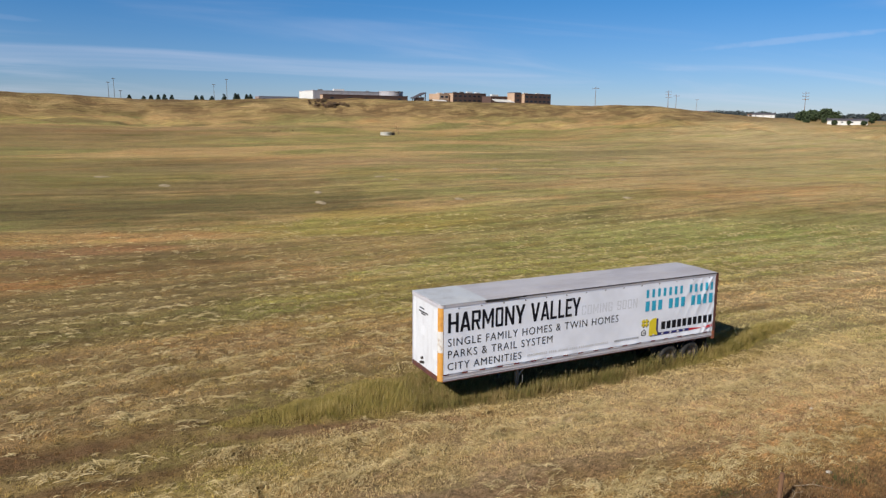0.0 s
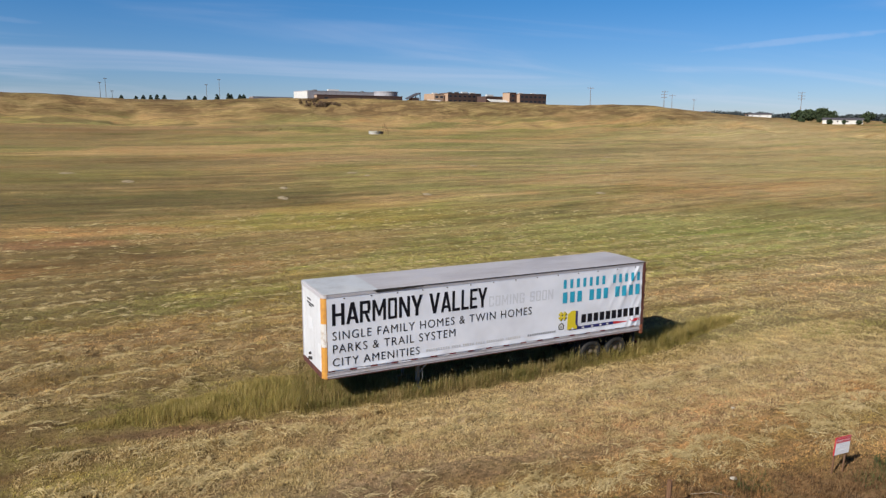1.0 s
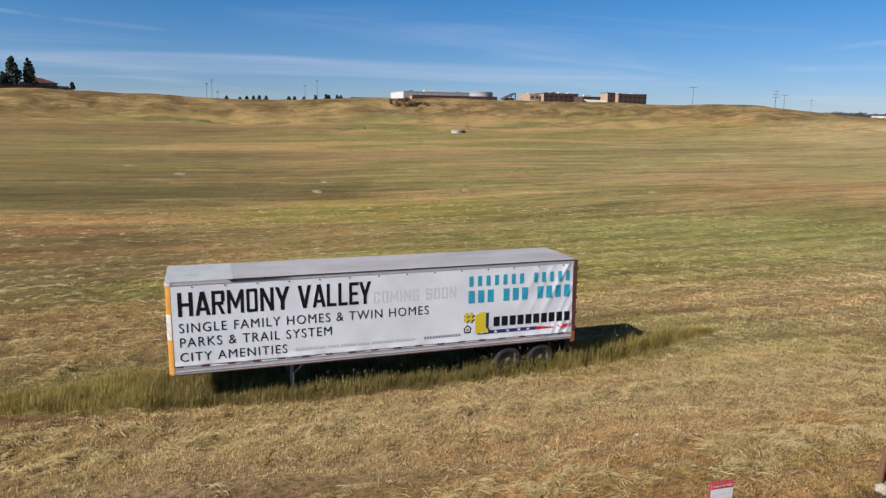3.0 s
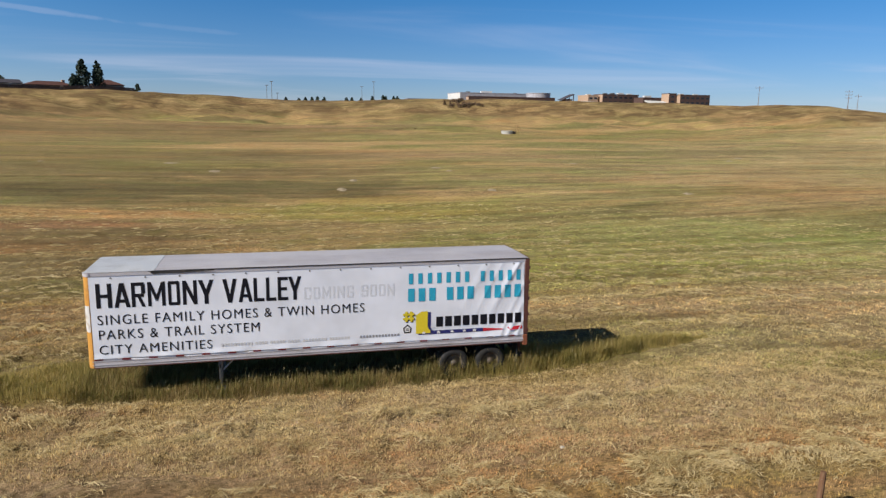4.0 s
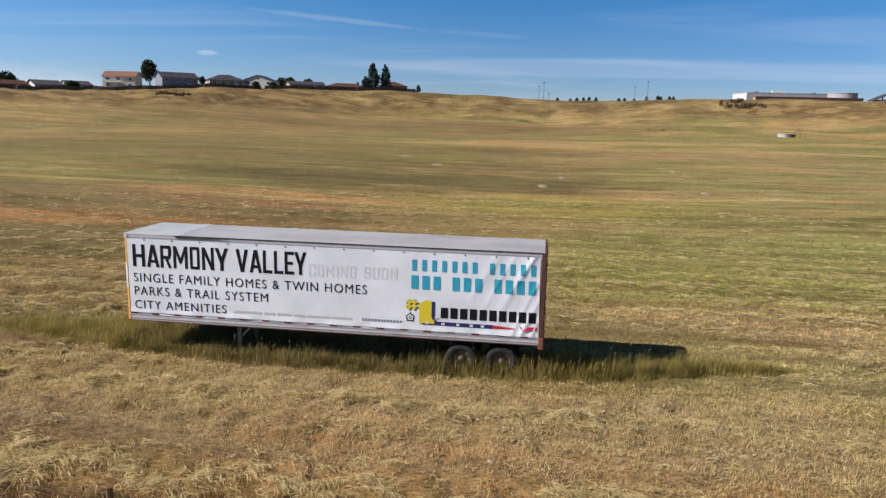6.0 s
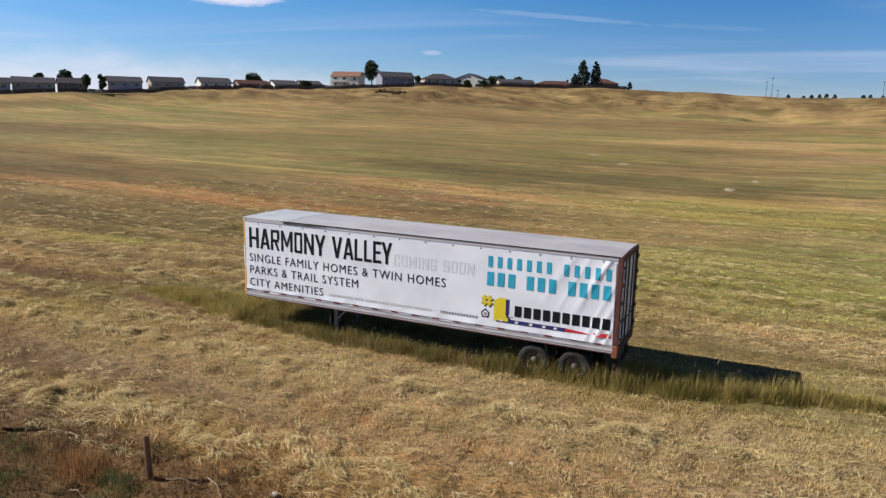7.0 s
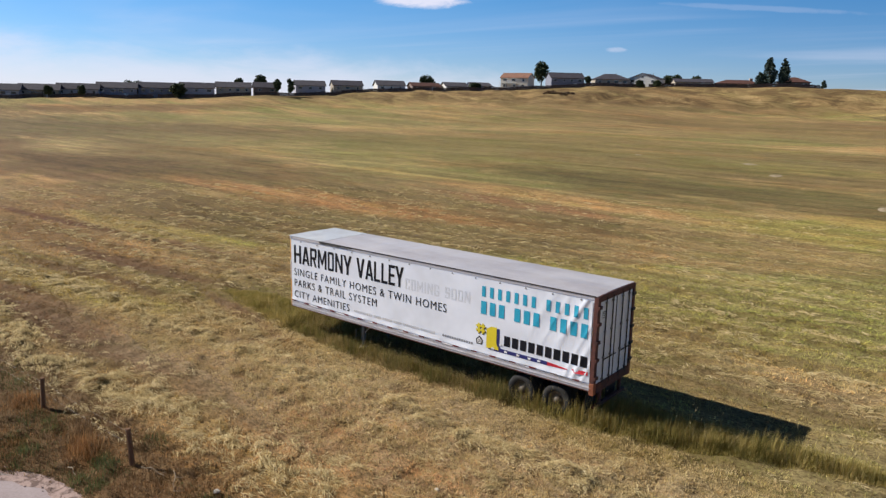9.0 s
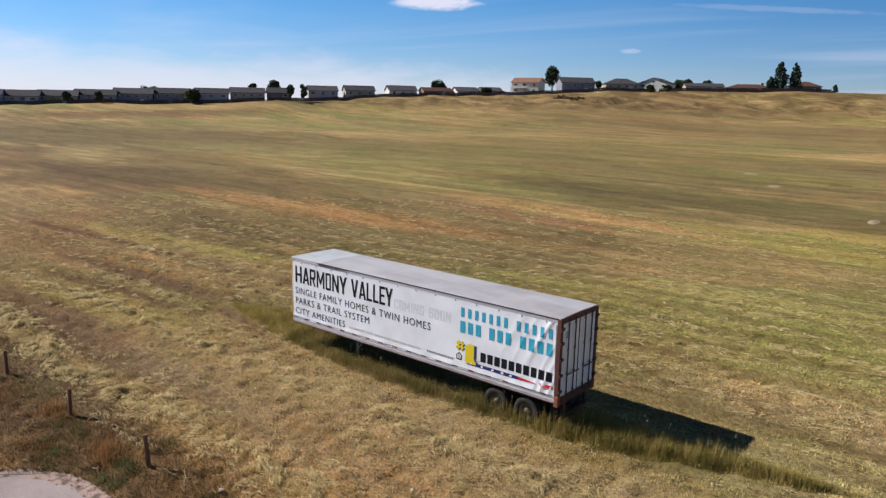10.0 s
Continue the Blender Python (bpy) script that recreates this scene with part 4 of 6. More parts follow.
    plate = part("notice_plate", boxed(L - 0.02, L - 0.008, 0.3, 0.52, 3.3, 3.55), M_WHITE, t, "small printed notice")
    for z in (3.34, 3.4, 3.46, 3.51):
        part("notice_bar", boxed(L - 0.008, L - 0.004, 0.32, 0.50, z, z + 0.02), M_INK, plate)
    # underside
    me = None
    for k in range(42):
        x = 0.5 + 0.308 * k
        if me is None:
            ob = part("crossmember", boxed(-0.03, 0.03, 0.05, W - 0.05, 1.15, 1.24), M_DARK, t)
            ob.matrix_basis = pose(x, 0, 0)
            me = ob.data
        else:
            shared("crossmember", me, t, pose(x, 0, 0))
    for y in (0.72, W - 0.82):
        part("slider_rail", boxed(9.3, L - 0.2, y, y + 0.1, 0.86, 1.15, 0.01), M_DARK, t)
    part("coupler_plate", boxed(0.3, 1.5, 0.5, W - 0.5, 1.08, 1.149, 0.01), M_DARK, t)
    # landing gear
    gear = part("landing_gear", boxed(3.62, 3.76, 0.5, W - 0.5, 0.92, 1.02, 0.01), M_STEEL, t, "grey steel landing gear")
    for y in (0.48, W - 0.62):
        leg = part("leg", boxed(3.62, 3.76, y, y + 0.14, 0.36, 1.15, 0.012), M_STEEL, gear)
        part("inner_leg", boxed(3.645, 3.735, y + 0.025, y + 0.115, 0.08, 0.4), M_STEEL, leg)
        part("foot", boxed(3.52, 3.86, y - 0.06, y + 0.2, 0.0, 0.09, 0.015), M_STEEL, leg)
        part("brace", rod(bmesh.new(), (3.72, y + 0.07, 0.62), (4.25, y + 0.07, 1.14), 0.025, 8), M_ALU, leg)
        part("gusset", box(bmesh.new(), 3.3, 4.3, y - 0.02, y - 0.005, 1.03, 1.149), M_ALU, leg)
    part("crank", rod(rod(bmesh.new(), (3.69, 0.48, 0.85), (3.69, 0.12, 0.85), 0.014), (3.69, 0.13, 0.86), (3.69, 0.13, 0.55), 0.014), M_STEEL, gear)
    # tandem axles with dual wheels
    for ax in (11.2, 12.47):
        axle = part("axle", rod(bmesh.new(), (ax, 0.3, 0.5), (ax, W - 0.3, 0.5), 0.065, 12), M_DARK, t)
        for side, sign in ((0.0, 1), (W, -1)):
            for inner in (0.06, 0.39):
                y = side + sign * (inner + 0.14)
                w = 0.14
                tyre = [(0.29, -w * 0.8), (0.31, -w), (0.40, -w * 1.02), (0.475, -w * 0.95), (0.5, -w * 0.72), (0.503, -0.055), (0.485, -0.05), (0.485, -0.035), (0.503, -0.03), (0.503, 0.03), (0.485, 0.035), (0.485, 0.05), (0.503, 0.055), (0.5, w * 0.72), (0.475, w * 0.95), (0.40, w * 1.02), (0.31, w), (0.29, w * 0.8)]
                wheel = part("wheel", lathe(bmesh.new(), tyre, 36, pose(ax, y, 0.5)), M_RUBBER, t, "dusty black tyre", True)
                f = -sign
                rim = [(0.30, f * w * 0.75), (0.285, f * w * 0.85), (0.27, f * w * 0.7), (0.25, f * w * 0.1), (0.16, f * w * 0.0), (0.12, f * w * 0.15), (0.10, f * w * 0.9), (0.0, f * w * 0.95)]
                part("rim", lathe(bmesh.new(), rim, 24, pose(ax, y, 0.5)), M_RIM, wheel, "rusty cream steel rim", True)
        for y in (0.78, W - 0.88):
            part("leaf_spring", boxed(ax - 0.5, ax + 0.5, y, y + 0.08, 0.58, 0.68, 0.02), M_DARK, t)
    for y in (0.3, W - 0.8):
        part("mud_flap", boxed(L - 0.3, L - 0.285, y - 0.2, y + 0.45, 0.35, 1.05, 0.004), M_RUBBER, t)
        part("bumper_upright", boxed(L - 0.12, L - 0.02, y + 0.22, y + 0.32, 0.6, 1.06, 0.01), M_RUST, t)
    part("bumper", boxed(L - 0.14, L - 0.02, 0.2, W - 0.2, 0.52, 0.62, 0.012), M_RUST, t, "rusty underride bumper")
    build_banner(t)
    return t


build_trailer()


# ---- roadside: street end, fence posts, notice board ----
M_CONCRETE = surface("pale_concrete", (0.35, 0.285, 0.29), (0.28, 0.225, 0.225), 0.8, (0.35, 0.7), 0.85, bump=0.25, bump_scale=14)
M_KERB = surface("grey_kerb", (0.30, 0.25, 0.24), (0.19, 0.15, 0.14), 1.4, (0.4, 0.7), 0.85, bump=0.3, bump_scale=18)
M_GRAVEL = surface("pinkish_gravel", (0.38, 0.27, 0.24), (0.15, 0.095, 0.08), 5.0, (0.42, 0.62), 0.9, bump=0.8, bump_scale=24)
M_POST = surface("dark_weathered_wood", (0.17, 0.085, 0.042), (0.22, 0.13, 0.075), 6.0, (0.45, 0.75), 0.85, streak=(3, 3, 0.5), bump=0.4)
M_SIGN_RED = surface("red_sign_paint", (0.55, 0.03, 0.05), (0.42, 0.03, 0.05), 5.0, (0.5, 0.8), 0.45)
M_SIGN_WHITE = surface("white_sign_paint", (0.78, 0.78, 0.79), (0.66, 0.65, 0.64), 3.0, (0.5, 0.8), 0.5)
M_STONE = surface("pale_stone", (0.50, 0.45, 0.38), (0.34, 0.29, 0.24), 4.0, (0.4, 0.7), 0.85, bump=0.4)
M_SOIL = surface("bare_pale_soil", (0.36, 0.29, 0.20), (0.24, 0.18, 0.10), 1.4, (0.4, 0.7), 0.95, bump=0.5, bump_scale=8)


def street_outline(grow, n=20):
    pts = [(11 + 5.5 * sx + (3.55 + grow) * math.cos(a), -45 + 30 * sy + (3.55 + grow) * math.sin(a)) for sx, sy, a0 in ((1, -1, -90), (1, 1, 0), (-1, 1, 90), (-1, -1, 180)) for a in (radians(a0 + 90 * k / n) for k in range(n + 1))]
    return pts


def build_street():
    bm = bmesh.new()
    f = bm.faces.new([bm.verts.new((x, y, -0.2)) for x, y in street_outline(-0.18)])
    up = bmesh.ops.extrude_face_region(bm, geom=[f])
    bmesh.ops.translate(bm, verts=[g for g in up["geom"] if isinstance(g, bmesh.types.BMVert)], vec=(0, 0, 0.05))
    bmesh.ops.recalc_face_normals(bm, faces=bm.faces)
    tagged(part("road", bm, M_CONCRETE), "pale concrete end of a street", "road", kind="structure")
    # kerb: a low step round the street, broken off where gravel has spilt
    inner, outer = street_outline(-0.17), street_outline(0.05)
    bm = bmesh.new()
    keep = [k for k in range(len(inner)) if not (inner[k][1] > -12.05 and 3.0 < inner[k][0] < 20)]
    for a, b in zip(keep, keep[1:]):
        if b != a + 1:
            continue
        vs = [bm.verts.new((x, y, z)) for x, y, z in ((*inner[a], -0.19), (*inner[b], -0.19), (*inner[b], -0.115), (*inner[a], -0.115), (*outer[b], -0.11), (*outer[a], -0.11), (*outer[b], -0.25), (*outer[a], -0.25))]
        for q in ((0, 1, 2, 3), (3, 2, 4, 5), (5, 4, 6, 7)):
            bm.faces.new([vs[i] for i in q])
    bmesh.ops.remove_doubles(bm, verts=bm.verts, dist=0.001)
    tagged(part("kerb", bm, M_KERB), "low grey concrete kerb along the street end", "kerb", kind="structure")
    # gravel spill over the broken edge
    rng = np.random.default_rng(5)
    bm = bmesh.new()
    for _ in range(900):
        x = rng.uniform(2.6, 9.0)
        y = -11.55 - abs(rng.normal(0, 0.22)) - 0.9 * max(0, (4.6 - x) / 2.0) ** 1.5 * 0.6 + 0.15
        r = rng.uniform(0.01, 0.028)
        m = pose(x, y, -0.15 + r * 0.3, *rng.uniform(0, 360, 3)) @ Matrix.Diagonal((r * 1.3, r, r * 0.7, 1))
        bmesh.ops.create_icosphere(bm, subdivisions=1, radius=1.0, matrix=m)
    tagged(part("gravel", bm, M_GRAVEL), "loose pinkish gravel spilt on the street edge", "gravel", kind="stuff")
    bm = bmesh.new()
    n = 40
    top, low = [], []
    for k in range(n + 1):
        x = 2.7 + 6.6 * k / n
        edge = -15 + math.sqrt(max(0.0, 3.55**2 - (min(x, 5.5) - 5.5) ** 2))
        top.append(bm.verts.new((x, edge + 0.22, -0.07 + 0.02 * noise.noise((x * 3, 0, 0)))))
        low.append(bm.verts.new((x, edge - 0.42 - 0.28 * noise.noise((x * 1.7, 2, 0)), -0.146)))
    for k in range(n):
        bm.faces.new((low[k], low[k + 1], top[k + 1], top[k]))
    tagged(part("verge", bm, M_GRAVEL), "strip of gravelly dirt along the street edge", "verge", kind="structure")


build_street()


def fence_post(x, y, lean, turn):
    z = spot(x, y)
    bm = bmesh.new()
    bmesh.ops.create_cone(bm, cap_ends=True, segments=9, radius1=0.075, radius2=0.062, depth=1.3, matrix=pose(0, 0, 0.33))
    for v in bm.verts:
        v.co.x += 0.012 * noise.noise((v.co.x * 20, v.co.y * 20, v.co.z * 3))
        v.co.z += 0.015 * noise.noise((v.co.x * 30, v.co.y * 30, 5)) if v.co.z > 0.9 else 0
    ob = part("fence_post", bm, M_POST)
    ob.matrix_basis = pose(x, y, z, lean, lean * 0.5, turn)
    part("staple_wire", rod(bmesh.new(), (-0.08, -0.02, 0.82), (0.08, 0.02, 0.84), 0.006, 6), M_STEEL, ob)
    return tagged(ob, "dark weathered wooden fence post among roadside weeds", "post", "roadside fence posts")


for fx, lean, turn in ((-10.4, 1, 0), (-5.05, -2, 40), (0.5, 3, 80), (5.72, -2, 130), (16.95, 2, 20)):
    fence_post(fx, -9.95, lean, turn)


def build_notice_board():
    z = spot(11.7, -10.35)
    t = empty("notice_board", "low white notice board with a red heading band", "sign", pose(11.7, -10.35, z + 0.06, 3, 0, -3))
    board = part("board", boxed(-0.292, 0.292, -0.012, 0.012, 0.55, 1.06, 0.004), M_SIGN_WHITE, t)
    part("heading_band", boxed(-0.275, 0.275, -0.018, -0.0125, 0.915, 1.05), M_SIGN_RED, board)
    part("edge_strip", boxed(-0.308, -0.293, -0.016, 0.016, 0.54, 1.08), M_SIGN_RED, board)
    part("edge_strip", boxed(-0.285, 0.295, -0.016, 0.016, 1.061, 1.08), M_SIGN_RED, board)
    words = bpy.data.curves.new("words", "FONT")
    words.body, words.size, words.offset = "PUBLIC NOTICE", 0.078, 0.0012
    tmp = new("tmp", words)
    me = bpy.data.meshes.new_from_object(tmp.evaluated_get(bpy.context.evaluated_depsgraph_get()))
    bpy.data.objects.remove(tmp)
    bm = bmesh.new()
    bm.from_mesh(me)
    lo, hi = min(v.co.x for v in bm.verts), max(v.co.x for v in bm.verts)
    for v in bm.verts:
        v.co = ((v.co.x - lo) / (hi - lo) * 0.48 - 0.24, -0.0195, 0.958 + v.co.y)
    part("heading", bm, M_SIGN_WHITE, board, "white heading letters")
    for zz, x1 in ((0.86, 0.2), (0.81, 0.24), (0.76, 0.12), (0.66, 0.22), (0.605, 0.16)):
        part("writing_bar", boxed(-0.24, x1, -0.017, -0.0125, zz, zz + 0.022), M_FAINT, board)
    for x in (-0.22, 0.22):
        part("stake", boxed(x - 0.02, x + 0.02, 0.0125, 0.05, -0.4, 1.0, 0.004), M_POST, t)


build_notice_board()


def stone(x, y, size, flat_, seed):
    bm = bmesh.new()
    bmesh.ops.create_icosphere(bm, subdivisions=2, radius=size)
    for v in bm.verts:
        v.co *= 1 + 0.35 * noise.noise(v.co * (2.0 / size) + Vector((seed, 0, 0)))
        v.co.z *= flat_
    ob = part("stone", bm, M_STONE, smooth=False)
    ob.matrix_basis = pose(x, y, spot(x, y) + 0.05 + size * flat_ * 0.5, 0, 0, seed * 50)
    return tagged(ob, "pale flat stone lying in roadside grass", "stone", "roadside stones")


stone(8.65, -9.4, 0.09, 0.45, 1)
stone(12.6, -5.85, 0.07, 0.5, 2)
stone(16.6, -10.35, 0.2, 0.6, 3)


def soil_mound(x, y, rx, ry, seed):
    bm = bmesh.new()
    n, rings = 22, 5
    centre = bm.verts.new((0, 0, 0.09))
    last = None
    for j in range(1, rings + 1):
        s = j / rings
        ring = []
        for k in range(n):
            a = 2 * math.pi * k / n
            f = 1 + 0.35 * noise.noise((math.cos(a) * 1.3 + seed, math.sin(a) * 1.3, seed))
            px, py = rx * s * f * math.cos(a), ry * s * f * math.sin(a)
            ring.append(bm.verts.new((px, py, 0.09 * (1 - s * s) - 0.03 * s + 0.05 * noise.noise((px * 3, py * 3, seed)) + spot(x + px, y + py) - spot(x, y))))
        for k in range(n):
            if last is None:
                bm.faces.new((centre, ring[k], ring[(k + 1) % n]))
            else:
                bm.faces.new((last[k], ring[k], ring[(k + 1) % n], last[(k + 1) % n]))
        last = ring
    ob = part("soil_mound", bm, M_SOIL, smooth=True)
    ob.matrix_basis = pose(x, y, spot(x, y) + 0.05)
    return tagged(ob, "low mound of bare pale soil in the field", "mound", "burrow mounds")


for mx, my, mrx, mry in ((13.3, 57.6, 1.1, 1.5), (15.6, 65.9, 0.9, 1.3), (-1.4, 78.3, 1.3, 1.6), (29.8, 54.7, 0.9, 1.2), (50.1, 47.9, 1.0, 0.9), (91.8, 97.7, 1.5, 1.4), (28.9, 78.6, 1.6, 0.8), (-26.2, 93.1, 0.9, 1.3), (-8.4, 91.7, 2.4, 1.2), (29.8, 74.5, 0.9, 0.7), (53.1, 85.5, 1.3, 0.8), (86.2, 92.2, 1.2, 1.0)):
    soil_mound(mx, my, mrx * 0.5, mry * 0.7, mx * 0.37)


# ---- the old well on the slope ----
def build_well():
    M_TANK = surface("galvanised_tank", (0.62, 0.62, 0.6), (0.4, 0.36, 0.3), 1.2, (0.5, 0.8), 0.5, 0.3)
    x, y = 85.4, 214.5
    t = empty("stock_tank", "round pale galvanised stock tank on the slope", "tank", pose(x, y, spot(x, y)))
    bm = bmesh.new()
    wall = [(1.95, -0.2), (1.98, 0.9), (2.02, 0.95), (1.98, 1.0), (1.92, 0.96), (1.90, 0.1), (0.0, 0.1)]
    lathe(bm, wall, 32, pose(0, 0, 0, 90, 0, 0))
    part("tank_wall", bm, M_TANK, t, smooth=True)
    x, y = 88.9, 213.2
    t = empty("well_frame", "leaning dark timber pump frame beside a tank", "frame", pose(x, y, spot(x, y)))
    for a, b in (((-0.9, 0, -0.2), (-0.25, 0.1, 3.9)), ((0.9, 0.1, -0.2), (0.15, 0, 3.3)), ((-0.55, 0, 2.2), (0.6, 0, 2.0))):
        part("timber", rod(bmesh.new(), a, b, 0.09, 8, 0.07), M_POST, t)
    part("pump", boxed(-1.9, -1.0, -0.35, 0.35, 0, 0.95, 0.08), M_DARK, t)


build_well()

# ---- houses along the ridge ----
M_SIDING_GREY = surface("grey_siding", (0.46, 0.45, 0.50), (0.38, 0.37, 0.42), 0.4, (0.4, 0.7), 0.8, streak=(1, 1, 6))
M_SIDING_BLUE = surface("slate_blue_siding", (0.24, 0.25, 0.31), (0.19, 0.20, 0.25), 0.4, (0.4, 0.7), 0.8, streak=(1, 1, 6))
M_SIDING_WHITE = surface("white_siding", (0.68, 0.67, 0.65), (0.56, 0.55, 0.53), 0.4, (0.4, 0.7), 0.8, streak=(1, 1, 6))
M_SIDING_CREAM = surface("cream_siding", (0.76, 0.70, 0.61), (0.68, 0.62, 0.53), 0.4, (0.4, 0.7), 0.8, streak=(1, 1, 6))
M_SIDING_BROWN = surface("brown_siding", (0.27, 0.20, 0.17), (0.2, 0.15, 0.13), 0.4, (0.4, 0.7), 0.8, streak=(1, 1, 6))
M_SIDING_TAN = surface("tan_siding", (0.44, 0.39, 0.32), (0.34, 0.29, 0.24), 0.4, (0.4, 0.7), 0.8, streak=(1, 1, 6))
M_SHINGLE_DARK = surface("dark_shingles", (0.085, 0.08, 0.098), (0.06, 0.056, 0.07), 0.8, (0.4, 0.7), 0.95, bump_scale=5, gloss=0.15)
M_SHINGLE_GREY = surface("grey_shingles", (0.11, 0.104, 0.122), (0.08, 0.074, 0.088), 0.8, (0.4, 0.7), 0.95, bump_scale=5, gloss=0.15)
M_SHINGLE_ORANGE = surface("terracotta_shingles", (0.27, 0.135, 0.09), (0.2, 0.10, 0.07), 0.8, (0.4, 0.7), 0.85, bump_scale=5)
M_SHINGLE_BROWN = surface("brown_shingles", (0.13, 0.065, 0.055), (0.085, 0.045, 0.04), 0.8, (0.4, 0.7), 0.95, bump_scale=5, gloss=0.15)
M_TRIM = surface("white_trim", (0.7, 0.7, 0.69), rough=0.6)
M_PANE = surface("dark_window_glass", (0.03, 0.035, 0.045), rough=0.12, gloss=0.6)
# school brick in two tones: dark for shaded fronts, pale for sunlit ends
M_BRICK = surface("red_brown_brick", (0.10, 0.056, 0.046), (0.075, 0.045, 0.038), 0.5, (0.4, 0.7), 0.85, streak=(1, 1, 5))
M_BRICK_PALE = surface("buff_brick", (0.48, 0.33, 0.23), (0.4, 0.27, 0.19), 0.5, (0.4, 0.7), 0.85, streak=(1, 1, 5))
# shade on the hall and rotunda is put into this greyed cladding
M_METAL_WALL = surface("pale_metal_cladding", (0.42, 0.40, 0.43), (0.34, 0.33, 0.36), 0.2, (0.4, 0.7), 0.6, streak=(4, 4, 0.2))
M_BRONZE = surface("bronze_window_frame", (0.05, 0.045, 0.045), rough=0.5)
M_FENCE = surface("dark_fence_boards", (0.115, 0.083, 0.075), (0.075, 0.058, 0.055), 1.0, (0.4, 0.7), 0.9, island=0.4)


def window_on(parent, x, y, z, w, h, side=-1, frame_mat=None):
    """A framed window in a wall that faces local -y (side -1) or +y."""
    bm = bmesh.new()
    f = 0.09
    for x0, x1, z0, z1 in ((x - w / 2, x + w / 2, z + h / 2 - f, z + h / 2), (x - w / 2, x + w / 2, z - h / 2, z - h / 2 + f), (x - w / 2, x - w / 2 + f, z - h / 2 + f, z + h / 2 - f), (x + w / 2 - f, x + w / 2, z - h / 2 + f, z + h / 2 - f)):
        box(bm, x0, x1, min(y, y + 0.07 * side), max(y, y + 0.07 * side), z0, z1)
    win = part("window", bm, frame_mat or M_TRIM, parent)
    part("pane", boxed(x - w / 2 + f, x + w / 2 - f, min(y, y + 0.03 * side), max(y, y + 0.03 * side), z - h / 2 + f, z + h / 2 - f), M_PANE, win)
    return win


def roof_mesh(kind, w, d, low, rise):
    o = 0.45
    hw, hd = w / 2 + o, d / 2 + o
    drop = rise * o / (d / 2 if kind != "end" else w / 2)
    if kind == "side":
        ridge = ((-hw, 0), (hw, 0))
    elif kind == "end":
        ridge = ((0, -hd), (0, hd))
    else:
        k = max(0.4, w / 2 - d / 2)
        ridge = ((-k, 0), (k, 0))
    bm = bmesh.new()
    c = [bm.verts.new((x, y, low - drop)) for x, y in ((-hw, -hd), (hw, -hd), (hw, hd), (-hw, hd))]
    r = [bm.verts.new((x, y, low + rise)) for x, y in ridge]
    if kind == "end":
        quads = ((c[0], r[0], r[1], c[3]), (c[1], c[2], r[1], r[0]))
        ends = ((c[0], c[1], r[0]), (c[2], c[3], r[1]))
    else:
        quads = ((c[0], c[1], r[1], r[0]), (c[2], c[3], r[0], r[1]))
        ends = ((c[1], c[2], r[1]), (c[3], c[0], r[0]))
    for q in quads + (ends if kind == "hip" else ()):
        bm.faces.new(q)
    more = bmesh.ops.extrude_face_region(bm, geom=bm.faces[:])
    bmesh.ops.translate(bm, verts=[g for g in more["geom"] if isinstance(g, bmesh.types.BMVert)], vec=(0, 0, 0.18))
    bmesh.ops.recalc_face_normals(bm, faces=bm.faces)
    return bm


HOUSE_WORDS = {"side": "gable-roofed", "end": "gable-fronted", "hip": "hip-roofed"}


